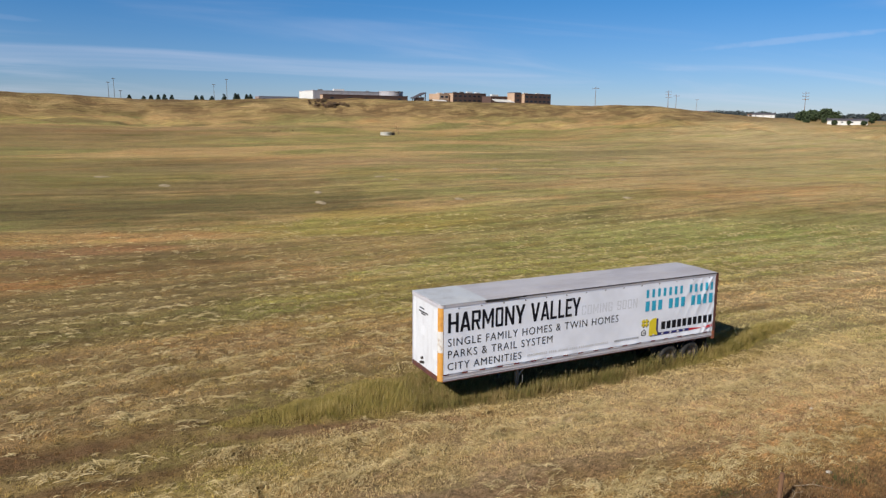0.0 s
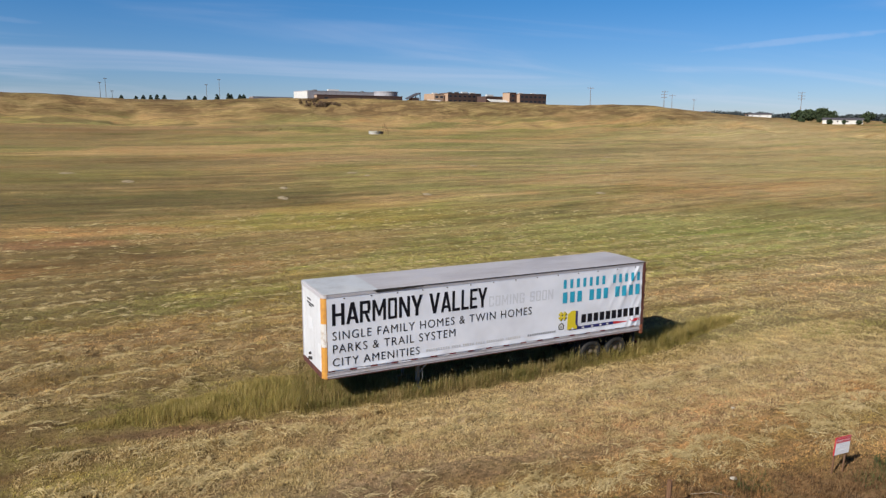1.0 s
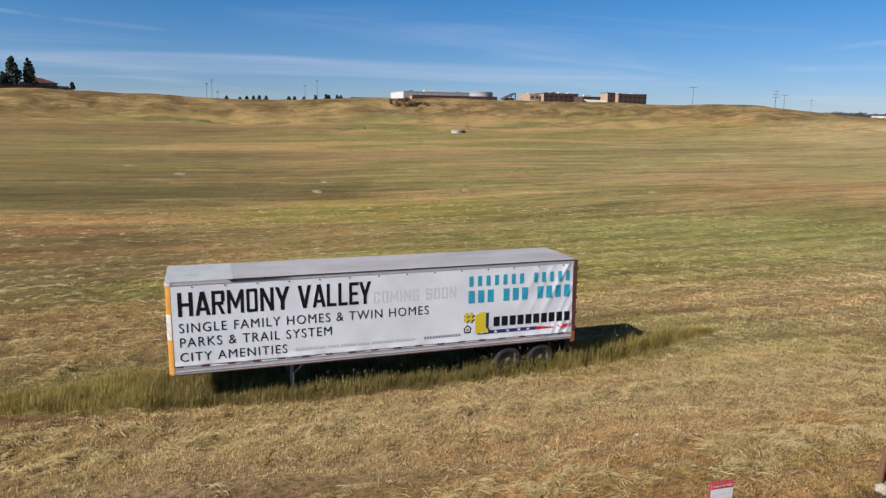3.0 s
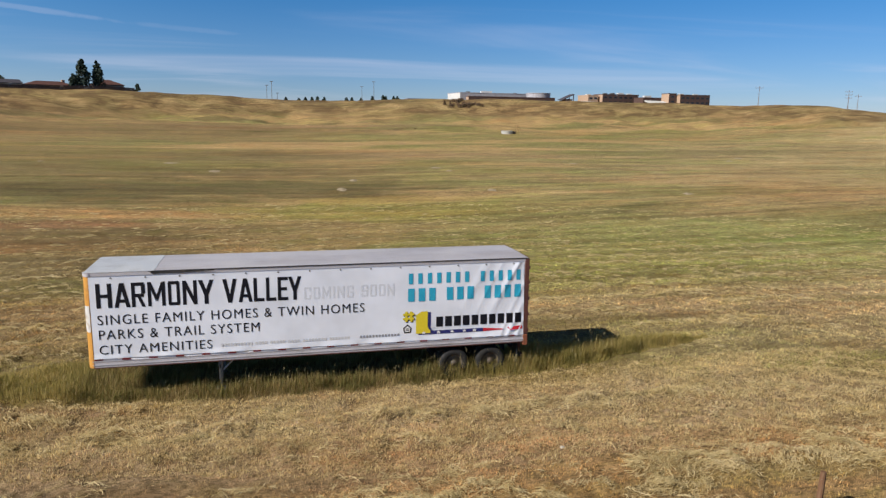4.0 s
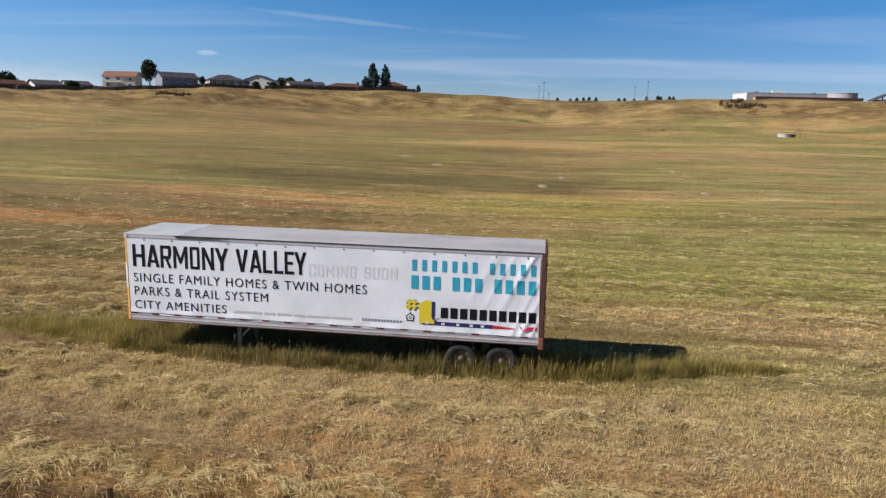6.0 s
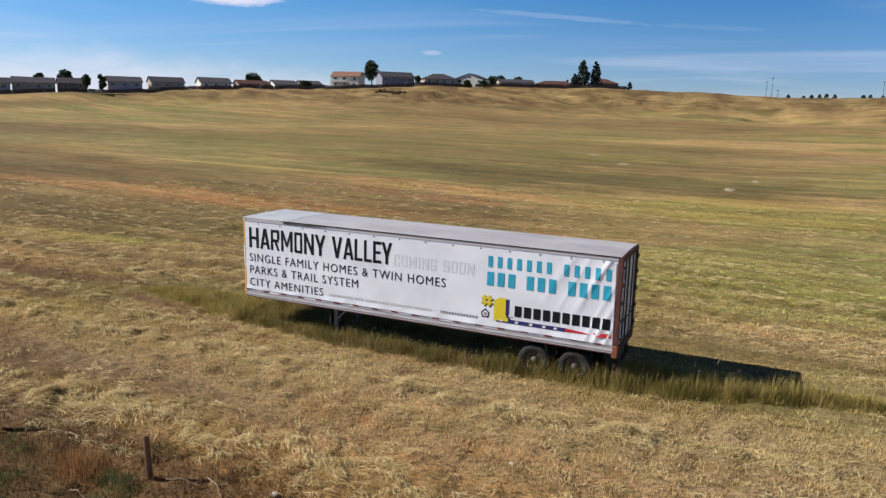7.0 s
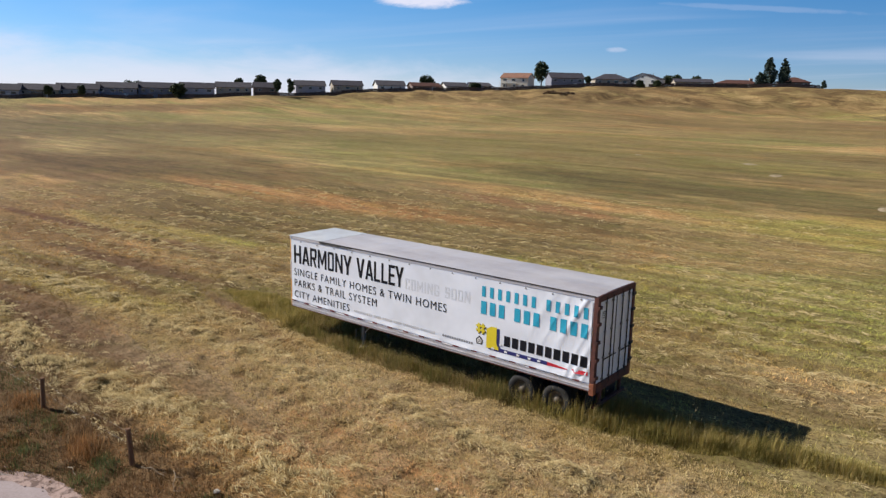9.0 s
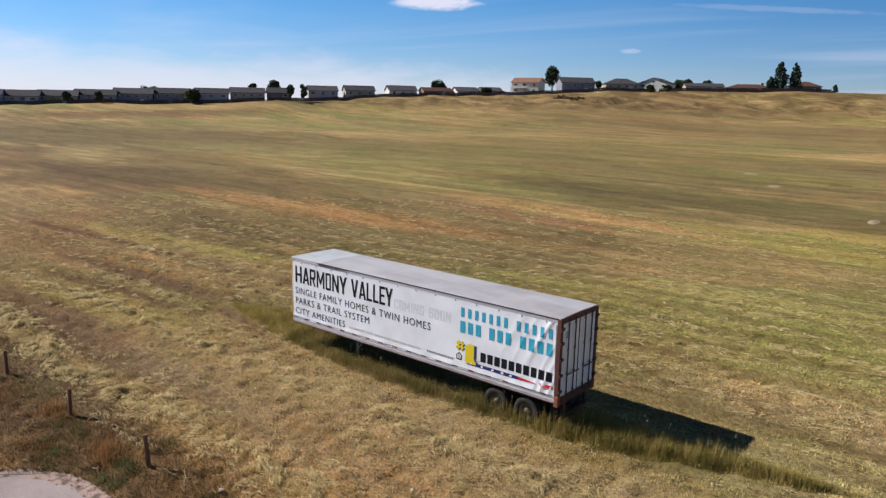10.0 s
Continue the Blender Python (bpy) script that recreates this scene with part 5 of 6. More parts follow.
def house(x, y, turn, w, d, h, kind, wall_mat, roof_mat, deck=False, chimney=False):
    z = min(spot(x + dx, y + dy) for dx, dy in ((0, 0), (7, 0), (-7, 0), (0, 6), (0, -6))) - 0.3
    h = h + spot(x, y) - z
    rise = min(0.38 * h, (w if kind == "end" else d) * 0.24)
    low = h - rise - 0.18
    colour = wall_mat.name.replace("_siding", "").replace("_", " ")
    shade = roof_mat.name.split("_")[0]
    t = empty("house", f"{colour} {HOUSE_WORDS[kind]} house with {shade} shingle roof on the ridge", "house", pose(x, y, z, 0, 0, turn), "ridge houses")
    bm = bmesh.new()
    if kind == "hip":
        box(bm, -w / 2, w / 2, -d / 2, d / 2, 0, low)
    else:
        pts = [(-d / 2, 0), (d / 2, 0), (d / 2, low), (0, low + rise), (-d / 2, low)] if kind == "side" else [(-w / 2, 0), (w / 2, 0), (w / 2, low), (0, low + rise), (-w / 2, low)]
        half = w / 2 if kind == "side" else d / 2
        ends = [[bm.verts.new((s * half, p, q) if kind == "side" else (p, s * half, q)) for p, q in pts] for s in (-1, 1)]
        for e in ends:
            bm.faces.new(e)
        for k in range(5):
            bm.faces.new((ends[0][k], ends[0][(k + 1) % 5], ends[1][(k + 1) % 5], ends[1][k]))
        bmesh.ops.recalc_face_normals(bm, faces=bm.faces)
    part("wall", bm, wall_mat, t)
    part("roof", roof_mesh(kind, w, d, low, rise), roof_mat, t)
    floors = [low - 1.15] + ([low - 3.7] if low > 4.6 else [])
    rng = random.Random(int(abs(x * 10)))
    n = max(2, int(w / 3.6))
    for level in floors:
        for k in range(n):
            wx = -w / 2 + w * (k + 0.5) / n + rng.uniform(-0.3, 0.3)
            if level > 0.9:
                window_on(t, wx, -d / 2, level, rng.choice((1.1, 1.5, 1.9)), rng.choice((1.1, 1.3)))
    if kind == "end":
        window_on(t, 0, -d / 2, low + rise * 0.35, 1.2, 0.9)
    part("door", boxed(w * 0.18, w * 0.18 + 1.7, -d / 2 - 0.05, -d / 2 - 0.002, 0.35, 2.45, 0.01), M_TRIM, t)
    if deck:
        dk = part("deck", boxed(-w * 0.45, w * 0.1, -d / 2 - 3.0, -d / 2 - 0.01, low - 2.75, low - 2.55), M_TRIM, t, "raised white timber deck")
        for k in range(6):
            px = -w * 0.45 + 0.1 + k * (w * 0.55 - 0.2) / 5
            part("deck_post", boxed(px - 0.07, px + 0.07, -d / 2 - 2.95, -d / 2 - 2.8, 0, low - 1.6), M_TRIM, dk)
        part("deck_rail", boxed(-w * 0.45, w * 0.1, -d / 2 - 2.95, -d / 2 - 2.85, low - 1.65, low - 1.55), M_TRIM, dk)
    if chimney:
        part("chimney", boxed(w * 0.28, w * 0.28 + 1.3, -0.6, 0.6, low, low + rise + 0.9, 0.03), M_BRICK_PALE, t)
    part("vent_pipe", rod(bmesh.new(), (w * 0.2, d * 0.1, low + rise * 0.5), (w * 0.2, d * 0.1, low + rise + 0.35), 0.07, 8), M_STEEL, t)
    return t


M_BARK = surface("grey_brown_bark", (0.09, 0.065, 0.05), (0.05, 0.04, 0.03), 3.0, (0.4, 0.7), 0.95)
# distance haze over the far trees is put into this bluish colour
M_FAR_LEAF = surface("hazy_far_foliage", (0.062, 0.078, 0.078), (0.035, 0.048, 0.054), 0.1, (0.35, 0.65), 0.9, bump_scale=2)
M_LEAF = surface("green_foliage", (0.05, 0.075, 0.026), (0.028, 0.045, 0.018), 0.9, (0.35, 0.65), 0.8, bump_scale=2)
M_NEEDLE = surface("dark_needle_foliage", (0.042, 0.072, 0.052), (0.024, 0.044, 0.034), 0.9, (0.35, 0.65), 0.8, bump_scale=2)
M_SHRUB = surface("dark_dry_shrub", (0.20, 0.12, 0.07), (0.10, 0.07, 0.038), 0.6, (0.35, 0.65), 0.9, bump_scale=2)


def leaf_cloud(centres, radii, count, size, rng):
    """Small triangular leaf clumps scattered about the given lobes."""
    which = rng.integers(0, len(centres), count)
    way = rng.normal(size=(count, 3))
    way /= np.linalg.norm(way, axis=1)[:, None]
    p = centres[which] + way * radii[which][:, None] * (rng.uniform(0.25, 1.0, count) ** 0.5)[:, None]
    a, b = rng.normal(size=(2, count, 3))
    a /= np.linalg.norm(a, axis=1)[:, None]
    b = np.cross(a, b)
    b /= np.linalg.norm(b, axis=1)[:, None]
    s = size * rng.uniform(0.6, 1.3, count)[:, None]
    verts = np.stack([p - a * s * 0.5, p + a * s * 0.5, p + b * s * 0.9, p - b * s * 0.6], 1).reshape(-1, 3)
    k = np.arange(count)[:, None] * 4
    return verts, np.concatenate([k + [[0, 1, 2]], k + [[1, 0, 3]]])


def tree(x, y, h, w, kind):
    rng = np.random.default_rng(int(abs(x * 7 + y * 3)) + 1)
    t = empty("tree", {"broad": "leafy green tree with a rounded uneven crown", "poplar": "slim upright green tree by a fence", "conifer": "dark green conifer with a ragged pointed crown"}[kind] + " on the ridge", "tree", pose(x, y, spot(x, y) - 0.1, 0, 0, float(rng.uniform(0, 360))), "ridge trees")
    bm = rod(bmesh.new(), (0, 0, 0), (0.05 * w, 0, h * 0.75), 0.028 * h, 8, 0.008 * h)
    for k in range(5):
        a, zz = k * 2.4, h * (0.25 + 0.1 * k)
        rod(bm, (0, 0, zz), (0.33 * w * math.cos(a), 0.33 * w * math.sin(a), zz + 0.14 * h), 0.012 * h, 6, 0.004 * h)
    part("trunk", bm, M_BARK, t)
    if kind == "conifer":
        n = 60
        s = np.sort(rng.uniform(0, 1, n))
        a = rng.uniform(0, 2 * math.pi, n)
        reach = w * 0.55 * (1 - s) ** 0.55 * rng.uniform(0.35, 0.85, n) + 0.02 * w
        c = np.stack([reach * np.cos(a), reach * np.sin(a), h * (0.1 + 0.88 * s)], 1)
        r = w * (0.06 + 0.2 * (1 - s) ** 0.7)
        count, size, mat_ = 1900, 0.085 * w + 0.1, M_NEEDLE
    else:
        n = 22
        u = rng.normal(size=(n, 3))
        u /= np.linalg.norm(u, axis=1)[:, None]
        squash = 0.36 if kind == "broad" else 0.42
        c = u * [w * 0.34, w * 0.34, h * squash * 0.8] * rng.uniform(0.5, 1.0, (n, 1)) + [0, 0, h * 0.58]
        r = w * rng.uniform(0.18, 0.28, n)
        count, size, mat_ = 2400, 0.07 * w + 0.12, M_LEAF
    v, f = leaf_cloud(c, r, count, size, rng)
    crown = new("crown", mesh_arrays("crown", v, f, mat_, 3))
    crown.parent = t
    return t


def shrubs(name, label, x, y, rx, ry, count, size, seed):
    rng = np.random.default_rng(seed)
    c = rng.normal(size=(count, 2)) * [rx * 0.5, ry * 0.5]
    c = np.stack([c[:, 0], c[:, 1], ground_z(x + c[:, 0], y + c[:, 1], False) + size * 0.5], 1)
    v, f = leaf_cloud(c, size * rng.uniform(0.5, 1.1, count), count * 110, size * 0.34, rng)
    ob = new(name, mesh_arrays(name, v + [x, y, 0], f, M_SHRUB, 3))
    return tagged(ob, label, "shrubs", kind="stuff")


shrubs("shrub_patch", "dark scrubby bushes in a gully of the ridge", 99, 318, 7, 3, 40, 1.0, 3)
shrubs("shrub_patch", "dark dry brush below the ridge houses", -142, 268, 7, 3, 50, 0.8, 4)
shrubs("shrub_patch", "low dark brush along the ridge crest", 97, 326, 5, 3, 14, 0.8, 6)
shrubs("shrub_patch", "sparse dark weeds on the lower slope", 54, 229, 6, 2, 10, 0.3, 8)


def utility_pole(x, y, turn, h, kind):
    words = {"lamp": "tall thin grey lamp pole", "wood": "tall dark wooden utility pole", "cross": "tall dark power pole with three crossarms"}[kind]
    t = empty("street_lamp" if kind == "lamp" else "utility_pole", words + " beyond the ridge", "lamp" if kind == "lamp" else "pole", pose(x, y, spot(x, y) - 0.3, 0, 0, turn), "distant poles")
    part("pole", rod(bmesh.new(), (0, 0, 0), (0, 0, h), 0.26 if kind == "cross" else 0.17, 8, 0.12), M_STEEL if kind == "lamp" else M_POST, t)
    if kind == "lamp":
        part("lamp_head", boxed(-0.9, 0.9, -0.25, 0.25, h - 0.1, h + 0.25, 0.05), M_STEEL, t)
    for k in range(3 if kind == "cross" else (1 if kind == "wood" else 0)):
        zz = h - 1.2 - 2.2 * k
        arm = part("crossarm", boxed(-2.3, 2.3, -0.12, 0.12, zz, zz + 0.24, 0.02), M_POST, t)
        for px in (-2.1, 2.1):
            part("insulator", rod(bmesh.new(), (px, 0, zz + 0.24), (px, 0, zz + 0.75), 0.1, 8, 0.05), M_STEEL, arm)
    return t


house(-291.8, 84.3, 57.0, 13.8, 9, 6.1, "side", M_SIDING_GREY, M_SHINGLE_GREY)
house(-289.3, 96.6, 57.0, 14.6, 9, 5.7, "side", M_SIDING_GREY, M_SHINGLE_DARK)
house(-286.0, 109.9, 57.0, 14.6, 9, 5.6, "side", M_SIDING_TAN, M_SHINGLE_GREY)
house(-282.1, 123.2, 57.0, 15.6, 9, 5.8, "side", M_SIDING_GREY, M_SHINGLE_DARK)
house(-277.4, 137.1, 57.0, 15.3, 9, 6.5, "side", M_SIDING_BLUE, M_SHINGLE_GREY)
house(-271.6, 151.5, 57.0, 14.4, 9, 6.6, "side", M_SIDING_BLUE, M_SHINGLE_DARK)
house(-264.8, 166.6, 57.0, 14.2, 9, 6.8, "side", M_SIDING_GREY, M_SHINGLE_DARK)
house(-257.7, 180.3, 57.0, 14.8, 9, 6.7, "side", M_SIDING_TAN, M_SHINGLE_GREY)
house(-250.8, 192.5, 57.0, 10.3, 9, 6.0, "side", M_SIDING_BROWN, M_SHINGLE_DARK)
house(-240.1, 209.2, 57.0, 13.5, 9, 6.4, "side", M_SIDING_GREY, M_SHINGLE_GREY)
house(-230.0, 223.1, 57.0, 13.8, 9, 5.5, "side", M_SIDING_TAN, M_SHINGLE_DARK)
house(-217.3, 238.8, 57.0, 13.4, 9, 4.8, "side", M_SIDING_WHITE, M_SHINGLE_GREY)
house(-205.8, 250.8, 57.0, 14.0, 9, 3.8, "side", M_SIDING_BROWN, M_SHINGLE_BROWN)
house(-195.4, 260.5, 57.0, 10.6, 9, 3.9, "side", M_SIDING_WHITE, M_SHINGLE_GREY)
house(-186.4, 268.2, 57.0, 9.8, 9, 3.6, "side", M_SIDING_GREY, M_SHINGLE_GREY)
house(-171.8, 279.7, 12.0, 13.6, 9, 7.4, "side", M_SIDING_CREAM, M_SHINGLE_ORANGE, deck=True)
house(-153.5, 292.5, 47.0, 15.9, 10, 7.0, "side", M_SIDING_BLUE, M_SHINGLE_DARK)
house(-136.9, 306.6, 38.4, 16.1, 11, 5.5, "hip", M_SIDING_TAN, M_SHINGLE_DARK)
house(-123.6, 317.8, 6.0, 14.2, 12, 6.0, "end", M_SIDING_WHITE, M_SHINGLE_DARK)
house(-104.7, 326.7, 32.5, 17.1, 9, 3.6, "side", M_SIDING_TAN, M_SHINGLE_DARK)
house(-87.5, 337.5, 29.5, 19.6, 10, 3.6, "hip", M_SIDING_BROWN, M_SHINGLE_BROWN, chimney=True)
house(-64.8, 345.2, 25.8, 11.9, 10, 4.9, "hip", M_SIDING_BROWN, M_SHINGLE_BROWN)
tree(-276.3, 108.6, 5.2, 3.6, "broad")
tree(-272.9, 119.9, 5.1, 3.6, "broad")
tree(-296.2, 152.4, 10.0, 5.7, "broad")
tree(-294.9, 155.5, 10.5, 4.6, "broad")
tree(-259.8, 153.8, 6.2, 6.8, "broad")
tree(-272.9, 194.3, 11.1, 5.2, "broad")
tree(-268.2, 202.7, 11.3, 6.9, "broad")
tree(-240.1, 190.7, 7.9, 4.0, "poplar")
tree(-237.0, 195.6, 8.1, 3.7, "poplar")
tree(-218.3, 267.5, 7.9, 7.7, "broad")
tree(-183.5, 261.6, 3.0, 6.0, "broad")
tree(-168.1, 295.3, 13.5, 7.8, "broad")
tree(-142.6, 295.2, 5.1, 3.4, "broad")
tree(-118.5, 332.0, 4.7, 6.0, "broad")
tree(-114.7, 333.8, 5.2, 5.4, "broad")
tree(-109.0, 344.0, 5.8, 6.1, "broad")
tree(-72.6, 333.4, 12.8, 7.0, "conifer")
tree(-66.6, 335.4, 12.6, 5.6, "conifer")
tree(-75.4, 330.6, 6.9, 4.6, "conifer")
tree(-50.7, 338.2, 3.7, 2.3, "conifer")
tree(-120.4, 303.7, 3.7, 3.9, "broad")
tree(-113.7, 307.1, 2.9, 3.9, "broad")
tree(19.0, 464.5, 4.9, 3.4, "conifer")
tree(27.3, 465.0, 4.4, 3.4, "conifer")
tree(31.5, 465.2, 5.3, 3.4, "conifer")
tree(35.7, 465.4, 5.6, 3.5, "conifer")
tree(39.4, 465.5, 6.0, 3.5, "conifer")
tree(43.7, 465.6, 6.0, 3.5, "conifer")
tree(58.2, 465.6, 5.3, 3.5, "conifer")
tree(61.9, 465.6, 5.2, 3.5, "conifer")
tree(67.8, 465.4, 5.0, 3.5, "conifer")
tree(75.4, 465.1, 6.5, 3.5, "conifer")
tree(82.5, 464.7, 6.4, 3.5, "conifer")
tree(84.2, 464.6, 5.9, 3.5, "conifer")
tree(89.6, 464.2, 5.3, 3.5, "conifer")
tree(92.0, 464.0, 5.1, 3.5, "conifer")
tree(436.3, 317.2, 5.3, 11.4, "broad")
tree(439.9, 312.5, 7.1, 11.4, "broad")
tree(444.3, 306.5, 9.6, 10.5, "broad")
tree(447.4, 302.1, 7.8, 9.6, "broad")
for tx, ty, th, tw in ((372, 255, 3.4, 3.2), (389, 238, 3.8, 3.4), (393, 229, 3.2, 4.0), (366, 262, 2.6, 4.4), (375.6, 233.4, 2.6, 3.4), (371, 239, 3.0, 2.6), (367, 245, 2.4, 3.6), (408, 214, 4.6, 5.5), (402, 246, 6.4, 6.5), (420, 240, 5.5, 7.0)):
    tree(tx, ty, th, tw, "broad")
utility_pole(7.1, 447.4, -2.0, 10.4, "lamp")
utility_pole(10.1, 447.3, -2.3, 12.9, "lamp")
utility_pole(13.4, 447.1, -2.7, 6.2, "lamp")
utility_pole(65.4, 441.7, -9.1, 10.9, "lamp")
utility_pole(72.8, 440.5, -10.0, 13.7, "lamp")
utility_pole(311.9, 386.8, -38.1, 14.4, "wood")
utility_pole(417.5, 427.6, -43.5, 15.4, "cross")
utility_pole(421.9, 423.4, -44.0, 12.7, "wood")
utility_pole(633.3, 608.1, -45.5, 18.6, "wood")
utility_pole(468.2, 341.4, -52.7, 20.8, "cross")


def board_fence(name, a, b, label):
    """A run of close-boarded panels between two places, stepping with the ground."""
    a, b = Vector(a), Vector(b)
    n = int((b - a).length / 2.4)
    turn = math.degrees(math.atan2(b.y - a.y, b.x - a.x))
    t = empty(name, label, "fence", pose(a.x, a.y, spot(a.x, a.y), 0, 0, turn))
    z0 = spot(a.x, a.y)
    panel = post = None
    for k in range(n):
        p = a.lerp(b, (k + 0.5) / n)
        m = pose(2.4 * (k + 0.5), 0, spot(p.x, p.y) - z0)
        if panel is None:
            bm = bmesh.new()
            for j in range(12):
                box(bm, -1.2 + 0.2 * j + 0.008, -1.0 + 0.2 * j - 0.008, -0.012, 0.012, -0.3, 1.5 + 0.03 * (j % 2))
            panel = part("panel", bm, M_FENCE, t)
            panel.matrix_basis = m
            post = part("post", boxed(-1.26, -1.14, -0.06, 0.06, -0.4, 1.6), M_FENCE, t)
            post.matrix_basis = m
        else:
            shared("panel", panel.data, t, m)
            shared("post", post.data, t, m)
    return t


RUNS = (((-283, 82), (-279, 110)), ((-279, 110), (-265, 148)), ((-265, 148), (-247, 184)), ((-247, 184), (-223, 220)), ((-223, 220), (-198, 248)), ((-198, 248), (-165, 272)), ((-165, 272), (-118, 308)), ((-118, 308), (-92, 321)), ((-92, 321), (-50, 337)))
for start, end in RUNS:
    board_fence("garden_fence", start, end, "dark close-boarded garden fence behind ridge houses")


# ---- school beyond the ridge ----
def school_block(name, label, x, y, w, d, h, wall_mat, end_mat, windows=0, units=()):
    z = spot(x, y) - 0.4
    t = empty(name, label, "building", pose(x, y, z, 0, 0, 4), "school buildings")
    part("wall", boxed(0.02, w, 0, d, 0, h), wall_mat, t)
    # where end_mat is paler, sun on the end wall is put into its colour
    part("end_wall", boxed(-0.25, 0.0, -0.03, d + 0.03, 0, h + 0.02), end_mat, t)
    bm = bmesh.new()
    for x0, x1, y0, y1 in ((-0.3, w + 0.1, -0.12, 0.25), (-0.3, w + 0.1, d - 0.25, d + 0.1), (-0.3, 0.2, 0.25, d - 0.25), (w - 0.3, w + 0.1, 0.25, d - 0.25)):
        box(bm, x0, x1, y0, y1, h + 0.02, h + 0.5)
    part("parapet", bm, wall_mat, t)
    for k in range(windows):
        wx = w * (k + 0.5) / windows
        for zz in ([h - 1.9, h - 5.3] if h > 7 else [h - 1.9]):
            window_on(t, wx, -0.002, zz, 2.6, 1.4, -1, M_BRONZE)
    for ux, uw, uh in units:
        part("roof_unit", boxed(ux, ux + uw, d * 0.3, d * 0.3 + 2.2, h + 0.02, h + 0.3 + uh, 0.05), M_SIDING_WHITE if uw > 3.5 else M_STEEL, t)
    return t


# greyed side and white end colour in the hall's shade and sun
school_block("sports_hall", "long white metal-clad sports hall behind the ridge", 149.3, 514.8, 57, 30, 10.0, M_METAL_WALL, M_SIDING_WHITE, 0, ((8, 3, 1.2), (20, 9, 1.8), (48, 2, 1.0)))
school_block("school_building", "low brown brick school wing before a hall", 147.5, 485, 68, 5, 7.3, M_BRICK, M_BRICK_PALE, 5)
school_block("school_building", "two-storey brown brick school block with flat roof", 247.0, 475.7, 30, 13, 10.0, M_BRICK, M_BRICK_PALE, 7, ((3, 3, 1.0), (9, 3, 1.2), (15, 5, 1.4), (23, 4, 1.0)))
school_block("school_building", "buff brick school wing with flat roof", 237.0, 478.5, 8, 16, 9.2, M_BRICK_PALE, M_BRICK_PALE, 2, ((1, 4, 1.0),))
school_block("school_building", "brown brick school block with pale end wall", 294.0, 448.6, 25, 13, 9.6, M_BRICK, M_BRICK_PALE, 6, ((2, 4, 0.9), (14, 4, 0.8)))
school_block("school_building", "narrow brick stair block of the school", 286.8, 451.5, 6, 9, 10.1, M_BRICK, M_BRICK_PALE, 1)
school_block("school_building", "dark low school annexe with flat roof", 111.2, 524.6, 30, 10, 5.6, M_SIDING_BLUE, M_SIDING_BROWN, 4)
school_block("school_building", "low dark brick link between two school blocks", 271.0, 459.5, 17, 12, 7.2, M_BRICK, M_BRICK, 3, ((3, 6, 1.6),))


def build_drum():
    z = spot(206, 500)
    t = empty("school_rotunda", "round grey metal-clad end of the sports hall", "building", pose(206, 500, z), "school buildings")
    part("wall", lathe(bmesh.new(), [(9.0, -0.5), (9.0, 10.0), (9.25, 10.0), (9.25, 10.5), (8.6, 10.5), (8.6, 10.2), (0, 10.3)], 36, pose(0, 0, 0, 90, 0, 0)), M_METAL_WALL, t, smooth=False)
    x, y = 225.0, 486.4
    t = empty("entrance_canopy", "dark angular entrance canopy of the school", "canopy", pose(x, y, spot(x, y), 0, 0, 4))
    bm = bmesh.new()
    for q in (((-5, 0, 5.0), (4.5, 0, 9.2), (4.5, 8, 9.2), (-5, 8, 5.0)),):
        f = bm.faces.new([bm.verts.new(p) for p in q])
        more = bmesh.ops.extrude_face_region(bm, geom=[f])
        bmesh.ops.translate(bm, verts=[g for g in more["geom"] if isinstance(g, bmesh.types.BMVert)], vec=(0, 0, 0.6))
    bmesh.ops.recalc_face_normals(bm, faces=bm.faces)
    part("roof", bm, M_SHINGLE_DARK, t)
    part("wall", boxed(-2.6, 3.4, 1.2, 7.0, -0.4, 6.0), M_SIDING_BROWN, t)
    for px, pz in ((-3.4, 5.6), (4, 8.9)):
        for py in (0.6, 7.4):
            part("column", boxed(px - 0.25, px + 0.25, py - 0.25, py + 0.25, -0.3, pz), M_BRICK, t)
    for x, y, w, z in ((270.0, 450.0, 17, 4.4), (230.0, 470.0, 11, 4.2)):
        t = empty("porch_roof", "low white sloping porch roof before the school", "porch", pose(x, y, spot(x, y), 0, 0, 4))
        bm = bmesh.new()
        f = bm.faces.new([bm.verts.new(p) for p in ((0, 0, z - 1.5), (w, 0, z - 1.9), (w, 6, z), (0, 6, z + 0.3))])
        more = bmesh.ops.extrude_face_region(bm, geom=[f])
        bmesh.ops.translate(bm, verts=[g for g in more["geom"] if isinstance(g, bmesh.types.BMVert)], vec=(0, 0, 0.35))
        bmesh.ops.recalc_face_normals(bm, faces=bm.faces)
        part("roof", bm, M_SIDING_WHITE, t)
        for px in (0.6, w / 2, w - 0.6):
            part("column", boxed(px - 0.2, px + 0.2, 0.4, 0.8, -0.4, z - 1.35), M_BRICK, t)


build_drum()


# ---- far plain at the end of the ridge ----
def shed(x, y, turn, w, d, h, label, wall_mat, roof_mat):
    z = spot(x, y) - 0.3
    t = empty("farm_shed", label, "shed", pose(x, y, z, 0, 0, turn), "far sheds")
    part("wall", boxed(-w / 2, w / 2, -d / 2, d / 2, 0, h * 0.72), wall_mat, t)
    part("roof", roof_mesh("side", w, d, h * 0.72, h * 0.28 - 0.18), roof_mat, t)
    for k in range(max(2, int(w / 5))):
        window_on(t, -w / 2 + w * (k + 0.5) / max(2, int(w / 5)), -d / 2, h * 0.45, 1.1, 0.9)
    return t


